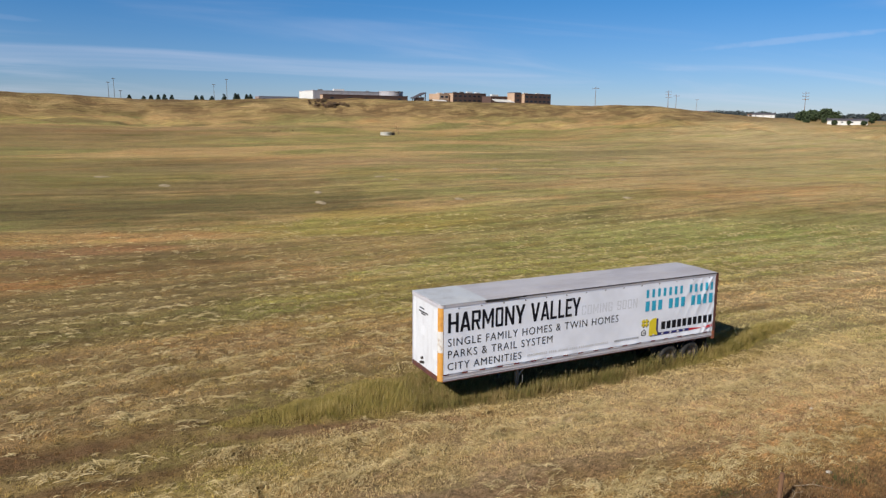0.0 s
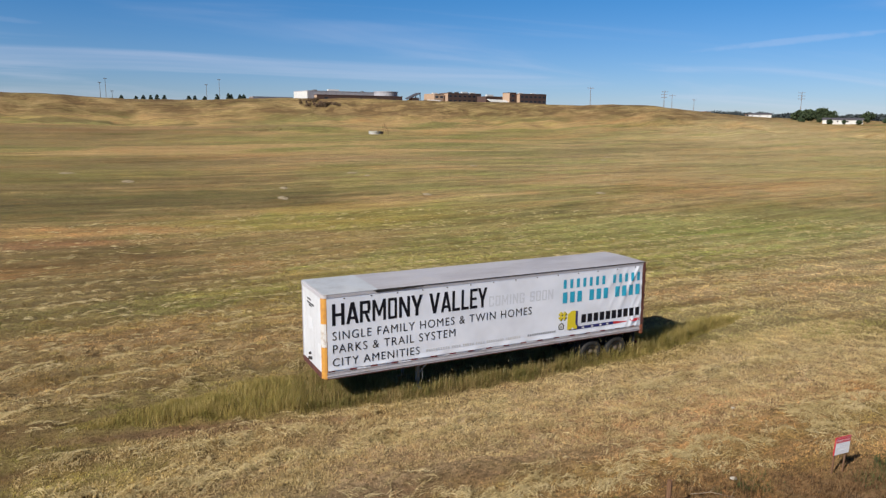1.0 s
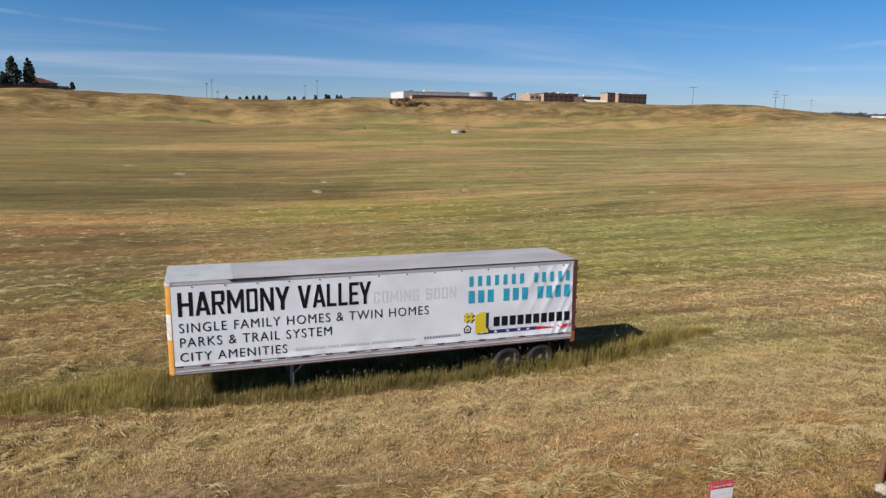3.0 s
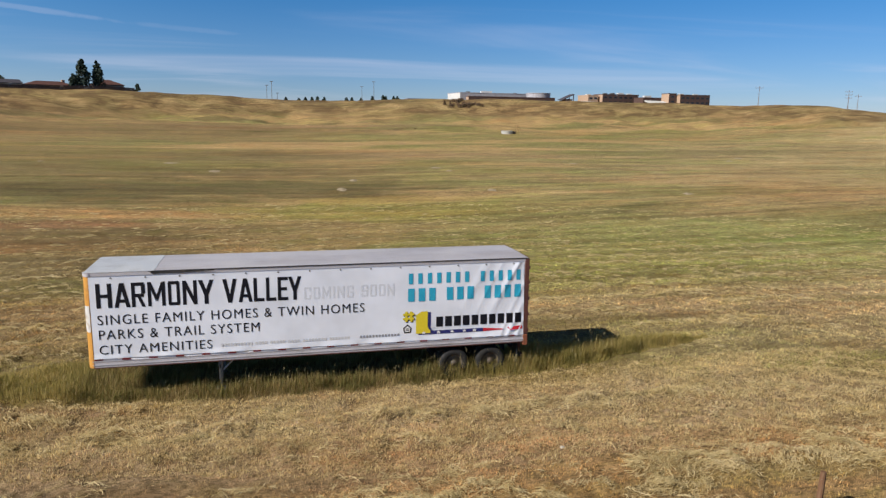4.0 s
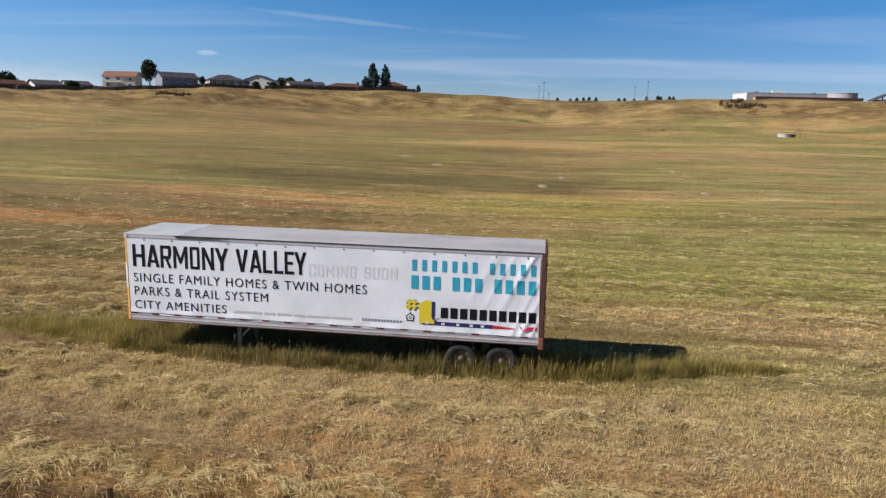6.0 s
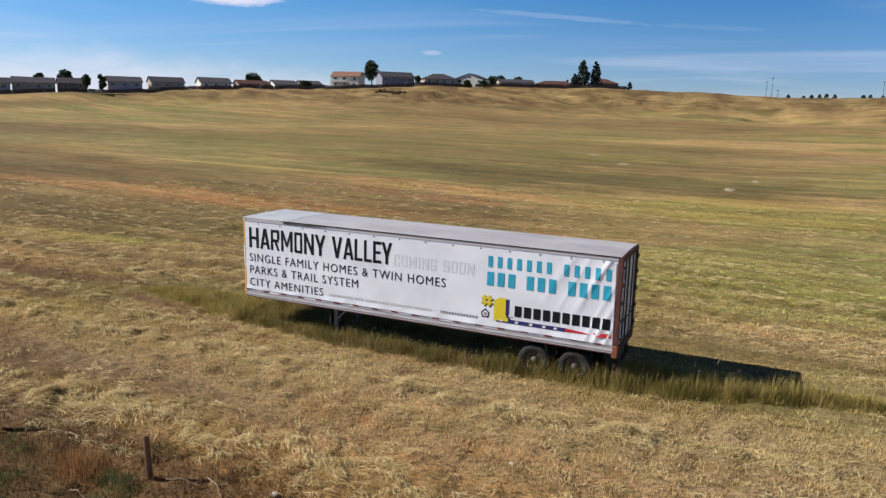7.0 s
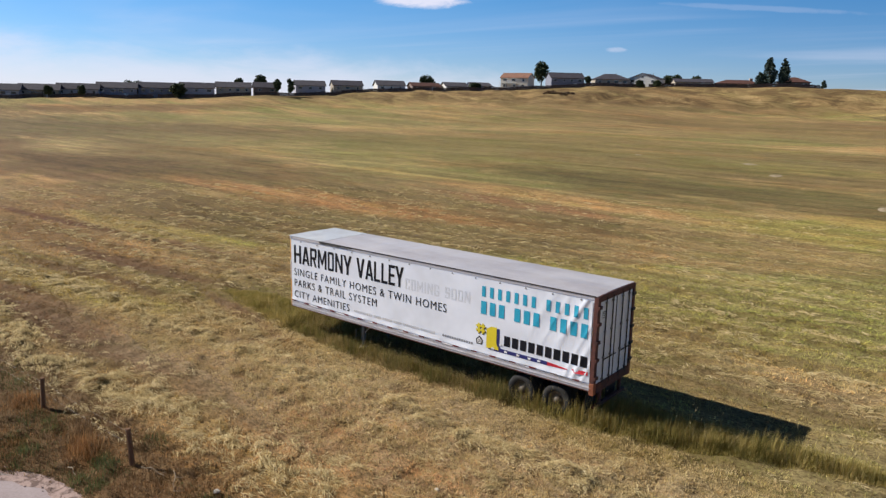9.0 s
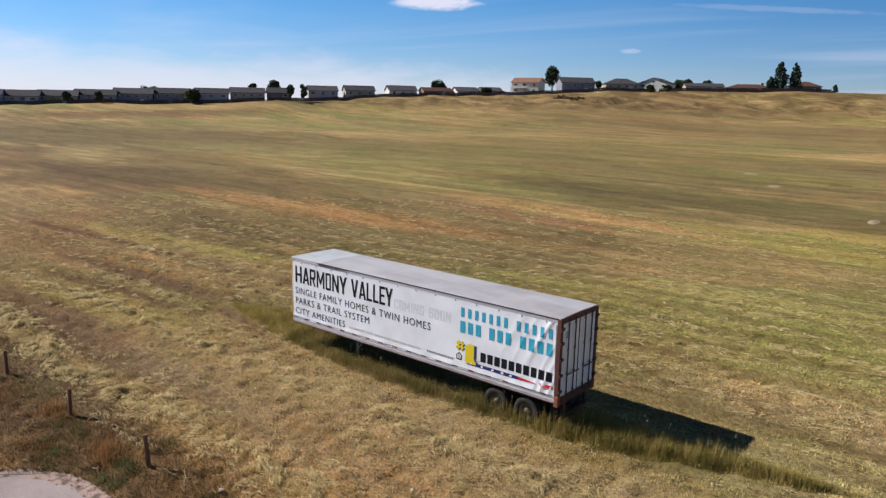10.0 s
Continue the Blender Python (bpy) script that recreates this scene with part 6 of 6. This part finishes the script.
shed(381, 247, -55, 20, 9, 3.7, "long white shed on the far plain", M_SIDING_WHITE, M_SHINGLE_GREY)
shed(400, 222, -55, 12, 8, 3.4, "white low shed beside trees", M_SIDING_WHITE, M_SHINGLE_GREY)
shed(520, 420, -50, 18, 9, 4.4, "white far shed at the plain's edge", M_SIDING_WHITE, M_SHINGLE_GREY)
shed(760, 720, -46, 26, 10, 5.5, "far red-roofed farm shed", M_SIDING_WHITE, M_SHINGLE_ORANGE)
shed(830, 690, -48, 22, 10, 5.5, "far tan farm shed", M_SIDING_TAN, M_SHINGLE_ORANGE)
shed(860, 640, -50, 22, 10, 5.5, "far white farm shed", M_SIDING_WHITE, M_SIDING_WHITE)


def build_far_woods():
    rng = np.random.default_rng(12)
    n = 900
    s = rng.uniform(0, 1, n) ** 0.9
    a = np.radians(44.5 + 22 * s)
    r = rng.uniform(1000, 1700, n)
    x, y = HUB[0] + r * np.sin(a), HUB[1] + r * np.cos(a)
    size = rng.uniform(2.2, 4.4, n) * (0.6 + 0.8 * value_noise(a * 60, r * 0, 1.0, 4))
    c = np.stack([x, y, ground_z(x, y, False) + size * 0.8], 1)
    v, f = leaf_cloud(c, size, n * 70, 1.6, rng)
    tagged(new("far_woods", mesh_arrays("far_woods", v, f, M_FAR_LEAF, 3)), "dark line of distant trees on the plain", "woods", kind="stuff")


build_far_woods()


# ---- grass and straw ----
def blade_mesh(name, p, way, up, length, width, bend, material, segments=1):
    """Thin tapered blades: p foot, way the level direction of the lean, up the share of the length that rises."""
    n = len(p)
    side = np.stack([-way[:, 1], way[:, 0], np.zeros(n)], 1)
    flat_ = np.stack([way[:, 0], way[:, 1], np.zeros(n)], 1)
    rows = []
    for k in range(segments):
        s = k / segments
        q = p + flat_ * (length * (1 - up) * s ** (1 + bend))[:, None] + [0, 0, 1] * (length * up * s)[:, None]
        w = side * (width * 0.5 * (1 - 0.45 * s))[:, None]
        rows += [q - w, q + w]
    tip_flat, tip_up = length * (1 - up), length * up * (1 - 0.25 * bend)
    rows.append(p + flat_ * tip_flat[:, None] + [0, 0, 1] * tip_up[:, None])
    per = 2 * segments + 1
    verts = np.stack(rows, 1).reshape(-1, 3)
    base = np.arange(n)[:, None] * per
    faces = []
    for k in range(segments - 1):
        i = 2 * k
        faces += [base + [[i, i + 1, i + 3]], base + [[i, i + 3, i + 2]]]
    i = 2 * (segments - 1)
    faces.append(base + [[i, i + 1, i + 2]])
    return mesh_arrays(name, verts, np.concatenate(faces), material, 3)


def grass_material(name, tones, rough=0.75):
    """Blade tones spread at random over the blades and in patches over the ground."""
    m = bpy.data.materials.new(name)
    m.use_nodes = True
    nt = m.node_tree
    b = nt.nodes["Principled BSDF"]
    g = add(nt.nodes, "ShaderNodeNewGeometry")
    patch = noise_tex(nt, coords(nt, (0.7, 1.2, 0.2)), 0.9, 4, 0.6)
    pick = math_node(nt, "ADD", math_node(nt, "MULTIPLY", g.outputs["Random Per Island"], 0.6), math_node(nt, "MULTIPLY", ramp(nt, patch, 0.3, 0.7), 0.4))
    col = (*tones[0], 1)
    for k, tone in enumerate(tones[1:]):
        at = (k + 0.5) / (len(tones) - 1)
        col = mix_col(nt, ramp(nt, pick, at - 0.14, at + 0.14), col, tone)
    sock(nt.links, col, b.inputs["Base Color"])
    b.inputs["Roughness"].default_value, b.inputs["Specular IOR Level"].default_value = rough, 0.25
    thin_leaf(nt, col, 0.35)
    return m


M_TALL = grass_material("tall_grass", ((0.115, 0.12, 0.035), (0.20, 0.175, 0.05), (0.31, 0.22, 0.085), (0.45, 0.34, 0.165)))
M_TALL_GREEN = grass_material("tall_green_grass", ((0.16, 0.145, 0.04), (0.27, 0.225, 0.06), (0.40, 0.305, 0.10), (0.52, 0.40, 0.18)))
M_WEED = grass_material("roadside_weeds", ((0.085, 0.06, 0.028), (0.15, 0.088, 0.042), (0.24, 0.14, 0.066), (0.36, 0.25, 0.135)))
M_RUSTY_WEED = grass_material("rusty_weeds", ((0.16, 0.085, 0.04), (0.30, 0.15, 0.06), (0.40, 0.215, 0.085), (0.42, 0.30, 0.15)))
M_GREEN_WEED = grass_material("green_weeds", ((0.06, 0.08, 0.03), (0.11, 0.125, 0.045), (0.2, 0.18, 0.065)))


def level(angle):
    return np.stack([np.cos(angle), np.sin(angle)], 1)


# tall unmown strip round the trailer: x, nearer edge, farther edge
STRIP = ((-8.2, 2.25, 2.35), (-7, 1.8, 2.7), (-4.4, 0.85, 3.3), (-1.6, 0.3, 4.1), (1.7, -0.25, 4.2), (5.4, -0.5, 3.9), (10, -0.45, 3.6), (14, -0.15, 2.6), (16, 0.3, 2.3), (18, 0.8, 2.5), (20.5, 1.55, 2.65), (22.3, 2.25, 2.5))


def strip_depth(x, y):
    """How far inside the strip a place lies, in metres; negative outside."""
    xs, near, far = np.array(STRIP).T
    wobble = 0.22 * (value_noise(x, y * 0, 0.7, 40) - 0.5)
    inside = np.minimum(y - np.interp(x, xs, near) + wobble, np.interp(x, xs, far) - y + wobble)
    return np.where((x < xs[0]) | (x > xs[-1]), -1.0, inside)


def build_tall_grass():
    rng = np.random.default_rng(21)
    n = 250000
    x, y = rng.uniform(-8.2, 22.3, n), rng.uniform(-0.8, 4.4, n)
    deep = strip_depth(x, y)
    hidden = (x > 0.3) & (x < 13.4) & (y > 0.35) & (y < 2.3) & (rng.uniform(0, 1, n) < np.where(x < 3, 0.3, 0.75))
    keep = (deep > -0.02) & ~hidden & (rng.uniform(0, 1, n) < 0.35 + 0.65 * value_noise(x, y, 0.5, 44))
    x, y, deep = x[keep], y[keep], deep[keep]
    n = len(x)
    back = np.interp(x, np.array(STRIP)[:, 0], np.array(STRIP)[:, 2]) - y
    lush = np.clip(deep / 0.3, 0.2, 1) * np.where(x > 14, np.clip(back / 0.8, np.where(x > 17, 0.6, 0.35), 1), np.clip(back / 1.1, 0.2, 1)) * (0.7 + 0.5 * value_noise(x, y, 0.8, 43))
    under = ((x > 0.1) & (x < 13.6) & (y > 0.25)).astype(float)
    tall = np.where(x > 13.5, 0.95, np.where(x < -1, 0.5, np.where(x > 9.5, 1.05, 0.6))) * lush * (1 - np.where(x < 3.5, 0.15, 0.45) * under) * (0.45 + 0.75 * rng.uniform(0, 1, n) ** 1.6)
    p = np.stack([x, y, ground_z(x, y) - 0.02], 1)
    way, rise, wide = level(rng.normal(0.2, 1.2, n)), rng.uniform(0.6, 0.97, n), rng.uniform(0.007, 0.015, n)
    ends = (x > 11.5 + rng.normal(0, 0.8, n)) | (x < rng.normal(-0.5, 0.6, n))
    for pick, material, words in ((~ends, M_TALL, "tall olive and straw grass left unmown beside the trailer"), (ends, M_TALL_GREEN, "tall yellow-green grass left unmown at the trailer's ends")):
        me = blade_mesh("tall_grass", p[pick], way[pick], rise[pick], tall[pick] + 0.06, wide[pick], 0.9, material, 2)
        tagged(new("tall_grass", me), words, "grass", kind="stuff")
    # feathery seed heads above the strip
    pick = rng.choice(n, 1500, replace=False)
    pick = pick[tall[pick] > 0.3]
    q = p[pick] + [0, 0, 1] * (tall[pick] * rng.uniform(0.85, 1.1, len(pick)))[:, None]
    me = blade_mesh("seed_heads", q, level(rng.normal(0.2, 0.8, len(q))), rng.uniform(0.5, 0.9, len(q)), rng.uniform(0.1, 0.22, len(q)), rng.uniform(0.010, 0.018, len(q)), 0.5, M_SEED, 2)
    tagged(new("seed_heads", me), "pale feathery seed heads above the tall grass", "grass", kind="stuff")


M_SEED = grass_material("seed_heads", ((0.30, 0.24, 0.11), (0.42, 0.34, 0.18)))
build_tall_grass()


def open_field(x, y):
    return (strip_depth(x, y) < 0.03) & (street_gap(x, y) > 0.25) & ~((x > 0) & (x < 13.6) & (y > 0) & (y < 2.4))


BARE = ((-9, -5.95, 11, 0.55), (-17, 2.1, 11, 0.7), (-36, 6.3, 12, 0.5), (-19, 8.0, 6, 0.5), (-14, -4.7, 8, 0.4), (-8, -11.0, 18, 1.6))


def cover(x, y):
    """Share of the ground that stalks cover; low on the bare strips."""
    gap = sum(np.exp(-((((x - cx) / rx) ** 2 + ((y - cy + 0.6 * (value_noise(x, y, 2.5, 90) - 0.5)) / ry) ** 2) ** 2)) for cx, cy, rx, ry in BARE)
    return 1 - 0.7 * np.clip(gap, 0, 1)


def polar(rng, n, r0, r1, power=1.0):
    r = r0 + (r1 - r0) * rng.uniform(0, 1, n) ** power
    a = np.radians(rng.uniform(-82, 70, n))
    return HUB[0] + r * np.sin(a), HUB[1] + r * np.cos(a), r


def build_stubble():
    rng = np.random.default_rng(31)
    x, y, r = polar(rng, 270000, 9.5, 66, 1.15)
    keep = open_field(x, y) & (rng.uniform(0, 1, len(x)) < (0.2 + 1.05 * value_noise(x, y, 0.45, 51)) * np.clip((66 - r) / 30, 0, 1) * cover(x, y))
    cx, cy, cr = x[keep], y[keep], r[keep]
    per = 4
    k = np.repeat(np.arange(len(cx)), per)
    n = len(k)
    out = rng.uniform(0, 2 * math.pi, n)
    far_ = np.clip(cr / 24, 0.75, 2.2)
    x, y = cx[k] + 0.03 * np.cos(out) * far_[k], cy[k] + 0.03 * np.sin(out) * far_[k]
    p = np.stack([x, y, (ground_z(cx, cy) - 0.02)[k]], 1)
    up = rng.uniform(0.28, 0.82, n) * np.clip(30 / cr, 0.45, 1)[k]
    tall = (rng.uniform(0.09, 0.22, len(cx)) * far_**0.6)[k] * rng.uniform(0.6, 1.2, n)
    me = blade_mesh("stubble", p, level(out), up, tall, rng.uniform(0.014, 0.032, n) * far_[k] ** 0.9, 0.4, M_STRAW, 1)
    tagged(new("stubble", me), "short dry straw-coloured stubble of the mown field", "stubble", kind="stuff")


def build_near_stubble():
    """Close-set cut stalks on the strip between the trailer and the street."""
    rng = np.random.default_rng(35)
    m = 80000
    cx, cy = rng.uniform(-9, 27, m), rng.uniform(-6.6, 0.2, m)
    keep = open_field(cx, cy) & (cy > np.interp(cx, (-9, 4, 10), (-4.6, -5.2, -6.6)) + 0.9 * (value_noise(cx, cy, 1.4, 58) - 0.5)) & (rng.uniform(0, 1, m) < (0.15 + 1.1 * value_noise(cx, cy, 0.6, 57)) * cover(cx, cy))
    cx, cy = cx[keep], cy[keep]
    k = np.repeat(np.arange(len(cx)), 4)
    n = len(k)
    out = rng.uniform(0, 2 * math.pi, n)
    p = np.stack([cx[k] + 0.025 * np.cos(out), cy[k] + 0.025 * np.sin(out), (ground_z(cx, cy) - 0.015)[k]], 1)
    tall = rng.uniform(0.07, 0.17, len(cx))[k] * rng.uniform(0.6, 1.2, n)
    me = blade_mesh("cut_stalks", p, level(out), rng.uniform(0.3, 0.85, n), tall, rng.uniform(0.013, 0.027, n), 0.3, M_STALK, 1)
    tagged(new("cut_stalks", me), "close-set pale cut stalks beside the trailer", "stubble", kind="stuff")


def build_hay():
    """Locks of long cut hay: bands of straw that lie nearly parallel and arch over the stubble."""
    rng = np.random.default_rng(33)
    x, y, r = polar(rng, 300000, 10, 70, 0.85)
    keep = open_field(x, y) & (y > -9.6) & (rng.uniform(0, 1, len(x)) < row_weight(x, y) * np.where(y < -6, 1.25, 0.9) * (1 - 0.9 * np.exp(-(((x - 17) / 4.5) ** 4) - ((y - 4.2) / 1.6) ** 4)))
    cx, cy, cr = x[keep], y[keep], r[keep]
    per = 8
    m = len(cx)
    n = m * per
    k = np.repeat(np.arange(m), per)
    main = 0.05 + 2.6 * (value_noise(cx, cy, 0.7, 81) - 0.5) + rng.normal(0, 0.35, m) + np.pi * rng.integers(0, 2, m)
    ang = main[k] + rng.normal(0, 0.42, n)
    turn = rng.normal(0, 0.35, m)[k] + rng.normal(0, 0.25, n)
    wide = np.clip(cr / 24, 0.8, 1.9)[k]
    long_ = rng.uniform(0.16, 0.46, m)[k] * rng.uniform(0.6, 1.15, n) * wide**0.4
    heap = 1 + 0.25 * (cx < 10) * np.exp(-(((cy + 7.6) / 1.0) ** 2))
    lift = (heap * rng.uniform(0.015, 0.10, m) * np.clip(30 / cr, 0.5, 1.3))[k] * rng.uniform(0.4, 1.1, n)
    width = rng.uniform(0.007, 0.021, n) * wide * np.where(cy < 3, 1.1, 0.8)[k]
    roll = rng.normal(0, 0.5, n)
    px, py = cx[k] + rng.normal(0, 0.10, n), cy[k] + rng.normal(0, 0.07, n)
    base = ground_z(px, py) + 0.015
    steps, out = 3, []
    for j in range(steps):
        s = j / (steps - 1) - 0.5
        a = ang + turn * s
        p = np.stack([px + np.cos(a) * long_ * s, py + np.sin(a) * long_ * s, base + lift * (1 - 3.4 * s * s)], 1)
        half = width * (0.5 if j == 1 else 0.22)
        w = np.stack([-np.sin(a) * half, np.cos(a) * half, np.sin(roll) * half], 1)
        out += [p - w, p + w]
    verts = np.stack(out, 1).reshape(-1, 3)
    first = np.arange(n)[:, None] * 2 * steps
    faces = np.concatenate([first + [[2 * j, 2 * j + 1, 2 * j + 3, 2 * j + 2]] for j in range(steps - 1)])
    tagged(new("cut_hay", mesh_arrays("cut_hay", verts, faces, M_HAY, 4)), "pale tangled cut hay lying in loose rows", "hay", kind="stuff")


M_HAY = grass_material("cut_hay", ((0.34, 0.255, 0.115), (0.55, 0.435, 0.215), (0.71, 0.58, 0.325), (0.83, 0.695, 0.44)))
M_STALK = grass_material("cut_stalks", ((0.33, 0.235, 0.105), (0.54, 0.405, 0.195), (0.72, 0.56, 0.29), (0.84, 0.69, 0.40)))
build_stubble()
build_near_stubble()
build_hay()


def weed_patch(name, label, x, y, height, material, seed, lean=0.25, wide=(0.012, 0.026)):
    rng = np.random.default_rng(seed)
    n = len(x)
    keep = street_gap(x, y) > -0.12 - 0.1 * rng.uniform(0, 1, n)
    x, y, height = x[keep], y[keep], height[keep]
    n = len(x)
    p = np.stack([x, y, np.maximum(ground_z(x, y), -0.16) - 0.02], 1)
    me = blade_mesh(name, p, level(rng.uniform(0, 2 * math.pi, n)), 1 - np.abs(rng.normal(0, lean, n)).clip(0, 0.9), height, rng.uniform(*wide, n), 0.7, material, 2)
    return tagged(new(name, me), label, "weeds", kind="stuff")


def build_weeds():
    rng = np.random.default_rng(41)
    n = 115000
    x, y = rng.uniform(-22, 26, n), rng.uniform(-12.9, -8.2, n)
    edge = np.clip((np.interp(x, (7, 11), (-8.2, -9.5)) - y) / 1.1 + 1.2 * (value_noise(x, y, 1.6, 71) - 0.5), 0, 1)
    keep = rng.uniform(0, 1, n) < edge * (0.25 + 0.9 * value_noise(x, y, 0.7, 72))
    x, y = x[keep], y[keep]
    tall = (0.12 + 0.26 * value_noise(x, y, 1.1, 73) ** 1.5) * rng.uniform(0.6, 1.3, len(x))
    weed_patch("roadside_weeds", "dry brown weeds along the street edge", x, y, tall, M_WEED, 42, 0.62, (0.010, 0.024))
    for name, label, material, spots_, seed in (
        ("rusty_weeds", "rust-coloured dry weeds by the fence line", M_RUSTY_WEED, ((4.0, -10.4, 0.8, 0.5), (-0.1, -10.2, 0.9, 0.45), (2.3, -11.6, 0.9, 0.25), (-3.4, -10.9, 1.4, 0.3), (8.2, -10.4, 0.9, 0.26), (-7.5, -10.6, 1.3, 0.3)), 44),
        ("green_weeds", "dark green weeds at the street edge", M_GREEN_WEED, ((5.75, -11.1, 0.55, 0.4), (5.2, -10.4, 0.7, 0.3), (1.6, -10.4, 0.9, 0.3), (3.5, -12.0, 0.5, 0.15), (4.3, -11.5, 0.5, 0.15), (4.8, -8.9, 0.5, 0.2), (8.9, -9.8, 0.8, 0.24), (13.6, -11.0, 1.2, 0.6), (-3.0, -9.9, 1.4, 0.36), (2.6, -11.4, 0.8, 0.3), (15.5, -10.9, 1.0, 0.5)), 45),
    ):
        r2 = np.random.default_rng(seed)
        xs, ys, hs = [], [], []
        for sx, sy, rad, tall in spots_:
            m = int(1700 * rad)
            d = r2.normal(size=(2, m)) * rad * 0.55
            px, py = sx + d[0] * 1.3, sy + d[1] * 0.75
            ragged = value_noise(px, py, 0.32, seed) ** 1.3
            stay = r2.uniform(0, 1, m) < 0.2 + ragged
            xs.append(px[stay])
            ys.append(py[stay])
            hs.append((tall * (0.25 + 1.1 * ragged) * np.exp(-(d[0] ** 2 + d[1] ** 2) / (1.6 * rad * rad)) * r2.uniform(0.35, 1.25, m) + 0.05)[stay])
        weed_patch(name, label, np.concatenate(xs), np.concatenate(ys), np.concatenate(hs), material, seed, 0.62, (0.008, 0.02))


build_weeds()


# ---- wire between the fence posts ----
def build_wires():
    posts = (-10.4, -5.05, 0.5, 5.72)
    for h in (0.45, 0.78):
        bm = bmesh.new()
        for a, b in zip(posts, posts[1:]):
            last = None
            for k in range(9):
                t = k / 8
                x = a + (b - a) * t
                p = (x, -9.87, spot(a, -9.95) * (1 - t) + spot(b, -9.95) * t + h - 0.05 * 4 * t * (1 - t))
                if last:
                    rod(bm, last, p, 0.0018, 5)
                last = p
        tagged(part("fence_wire", bm, M_STEEL), "thin sagging wire strung between fence posts", "wire", "fence wires")


build_wires()


def build_twigs():
    """Pale dry branches lying in the roadside weeds."""
    rng = random.Random(9)
    for x, y, turn, size in ((7.55, -9.75, -22, 1.3), (6.6, -9.9, 8, 0.8), (3.9, -9.9, -30, 0.7), (4.9, -11.0, 25, 0.5)):
        bm = bmesh.new()
        last, way = Vector((-size / 2, 0, 0.05)), 0.0
        for k in range(5):
            way += rng.uniform(-0.35, 0.35)
            p = last + Vector((math.cos(way), math.sin(way), 0)) * size / 5
            p.z = 0.06 + 0.05 * math.sin(k * 1.3)
            rod(bm, last, p, 0.016 * (1 - k * 0.13), 6, 0.016 * (0.87 - k * 0.13))
            if k % 2 == 1:
                q = p + Vector((math.cos(way + 0.8), math.sin(way + 0.8), 0.25)) * size * 0.2
                rod(bm, p, q, 0.007, 5, 0.003)
            last = p
        ob = part("fallen_branch", bm, M_DRY_TWIG)
        ob.matrix_basis = pose(x, y, spot(x, y) + 0.02, 0, 0, turn)
        tagged(ob, "bleached dry branch lying in roadside weeds", "branch", "fallen branches")


M_DRY_TWIG = surface("bleached_wood", (0.33, 0.25, 0.165), (0.2, 0.14, 0.09), 8.0, (0.4, 0.7), 0.9)
build_twigs()
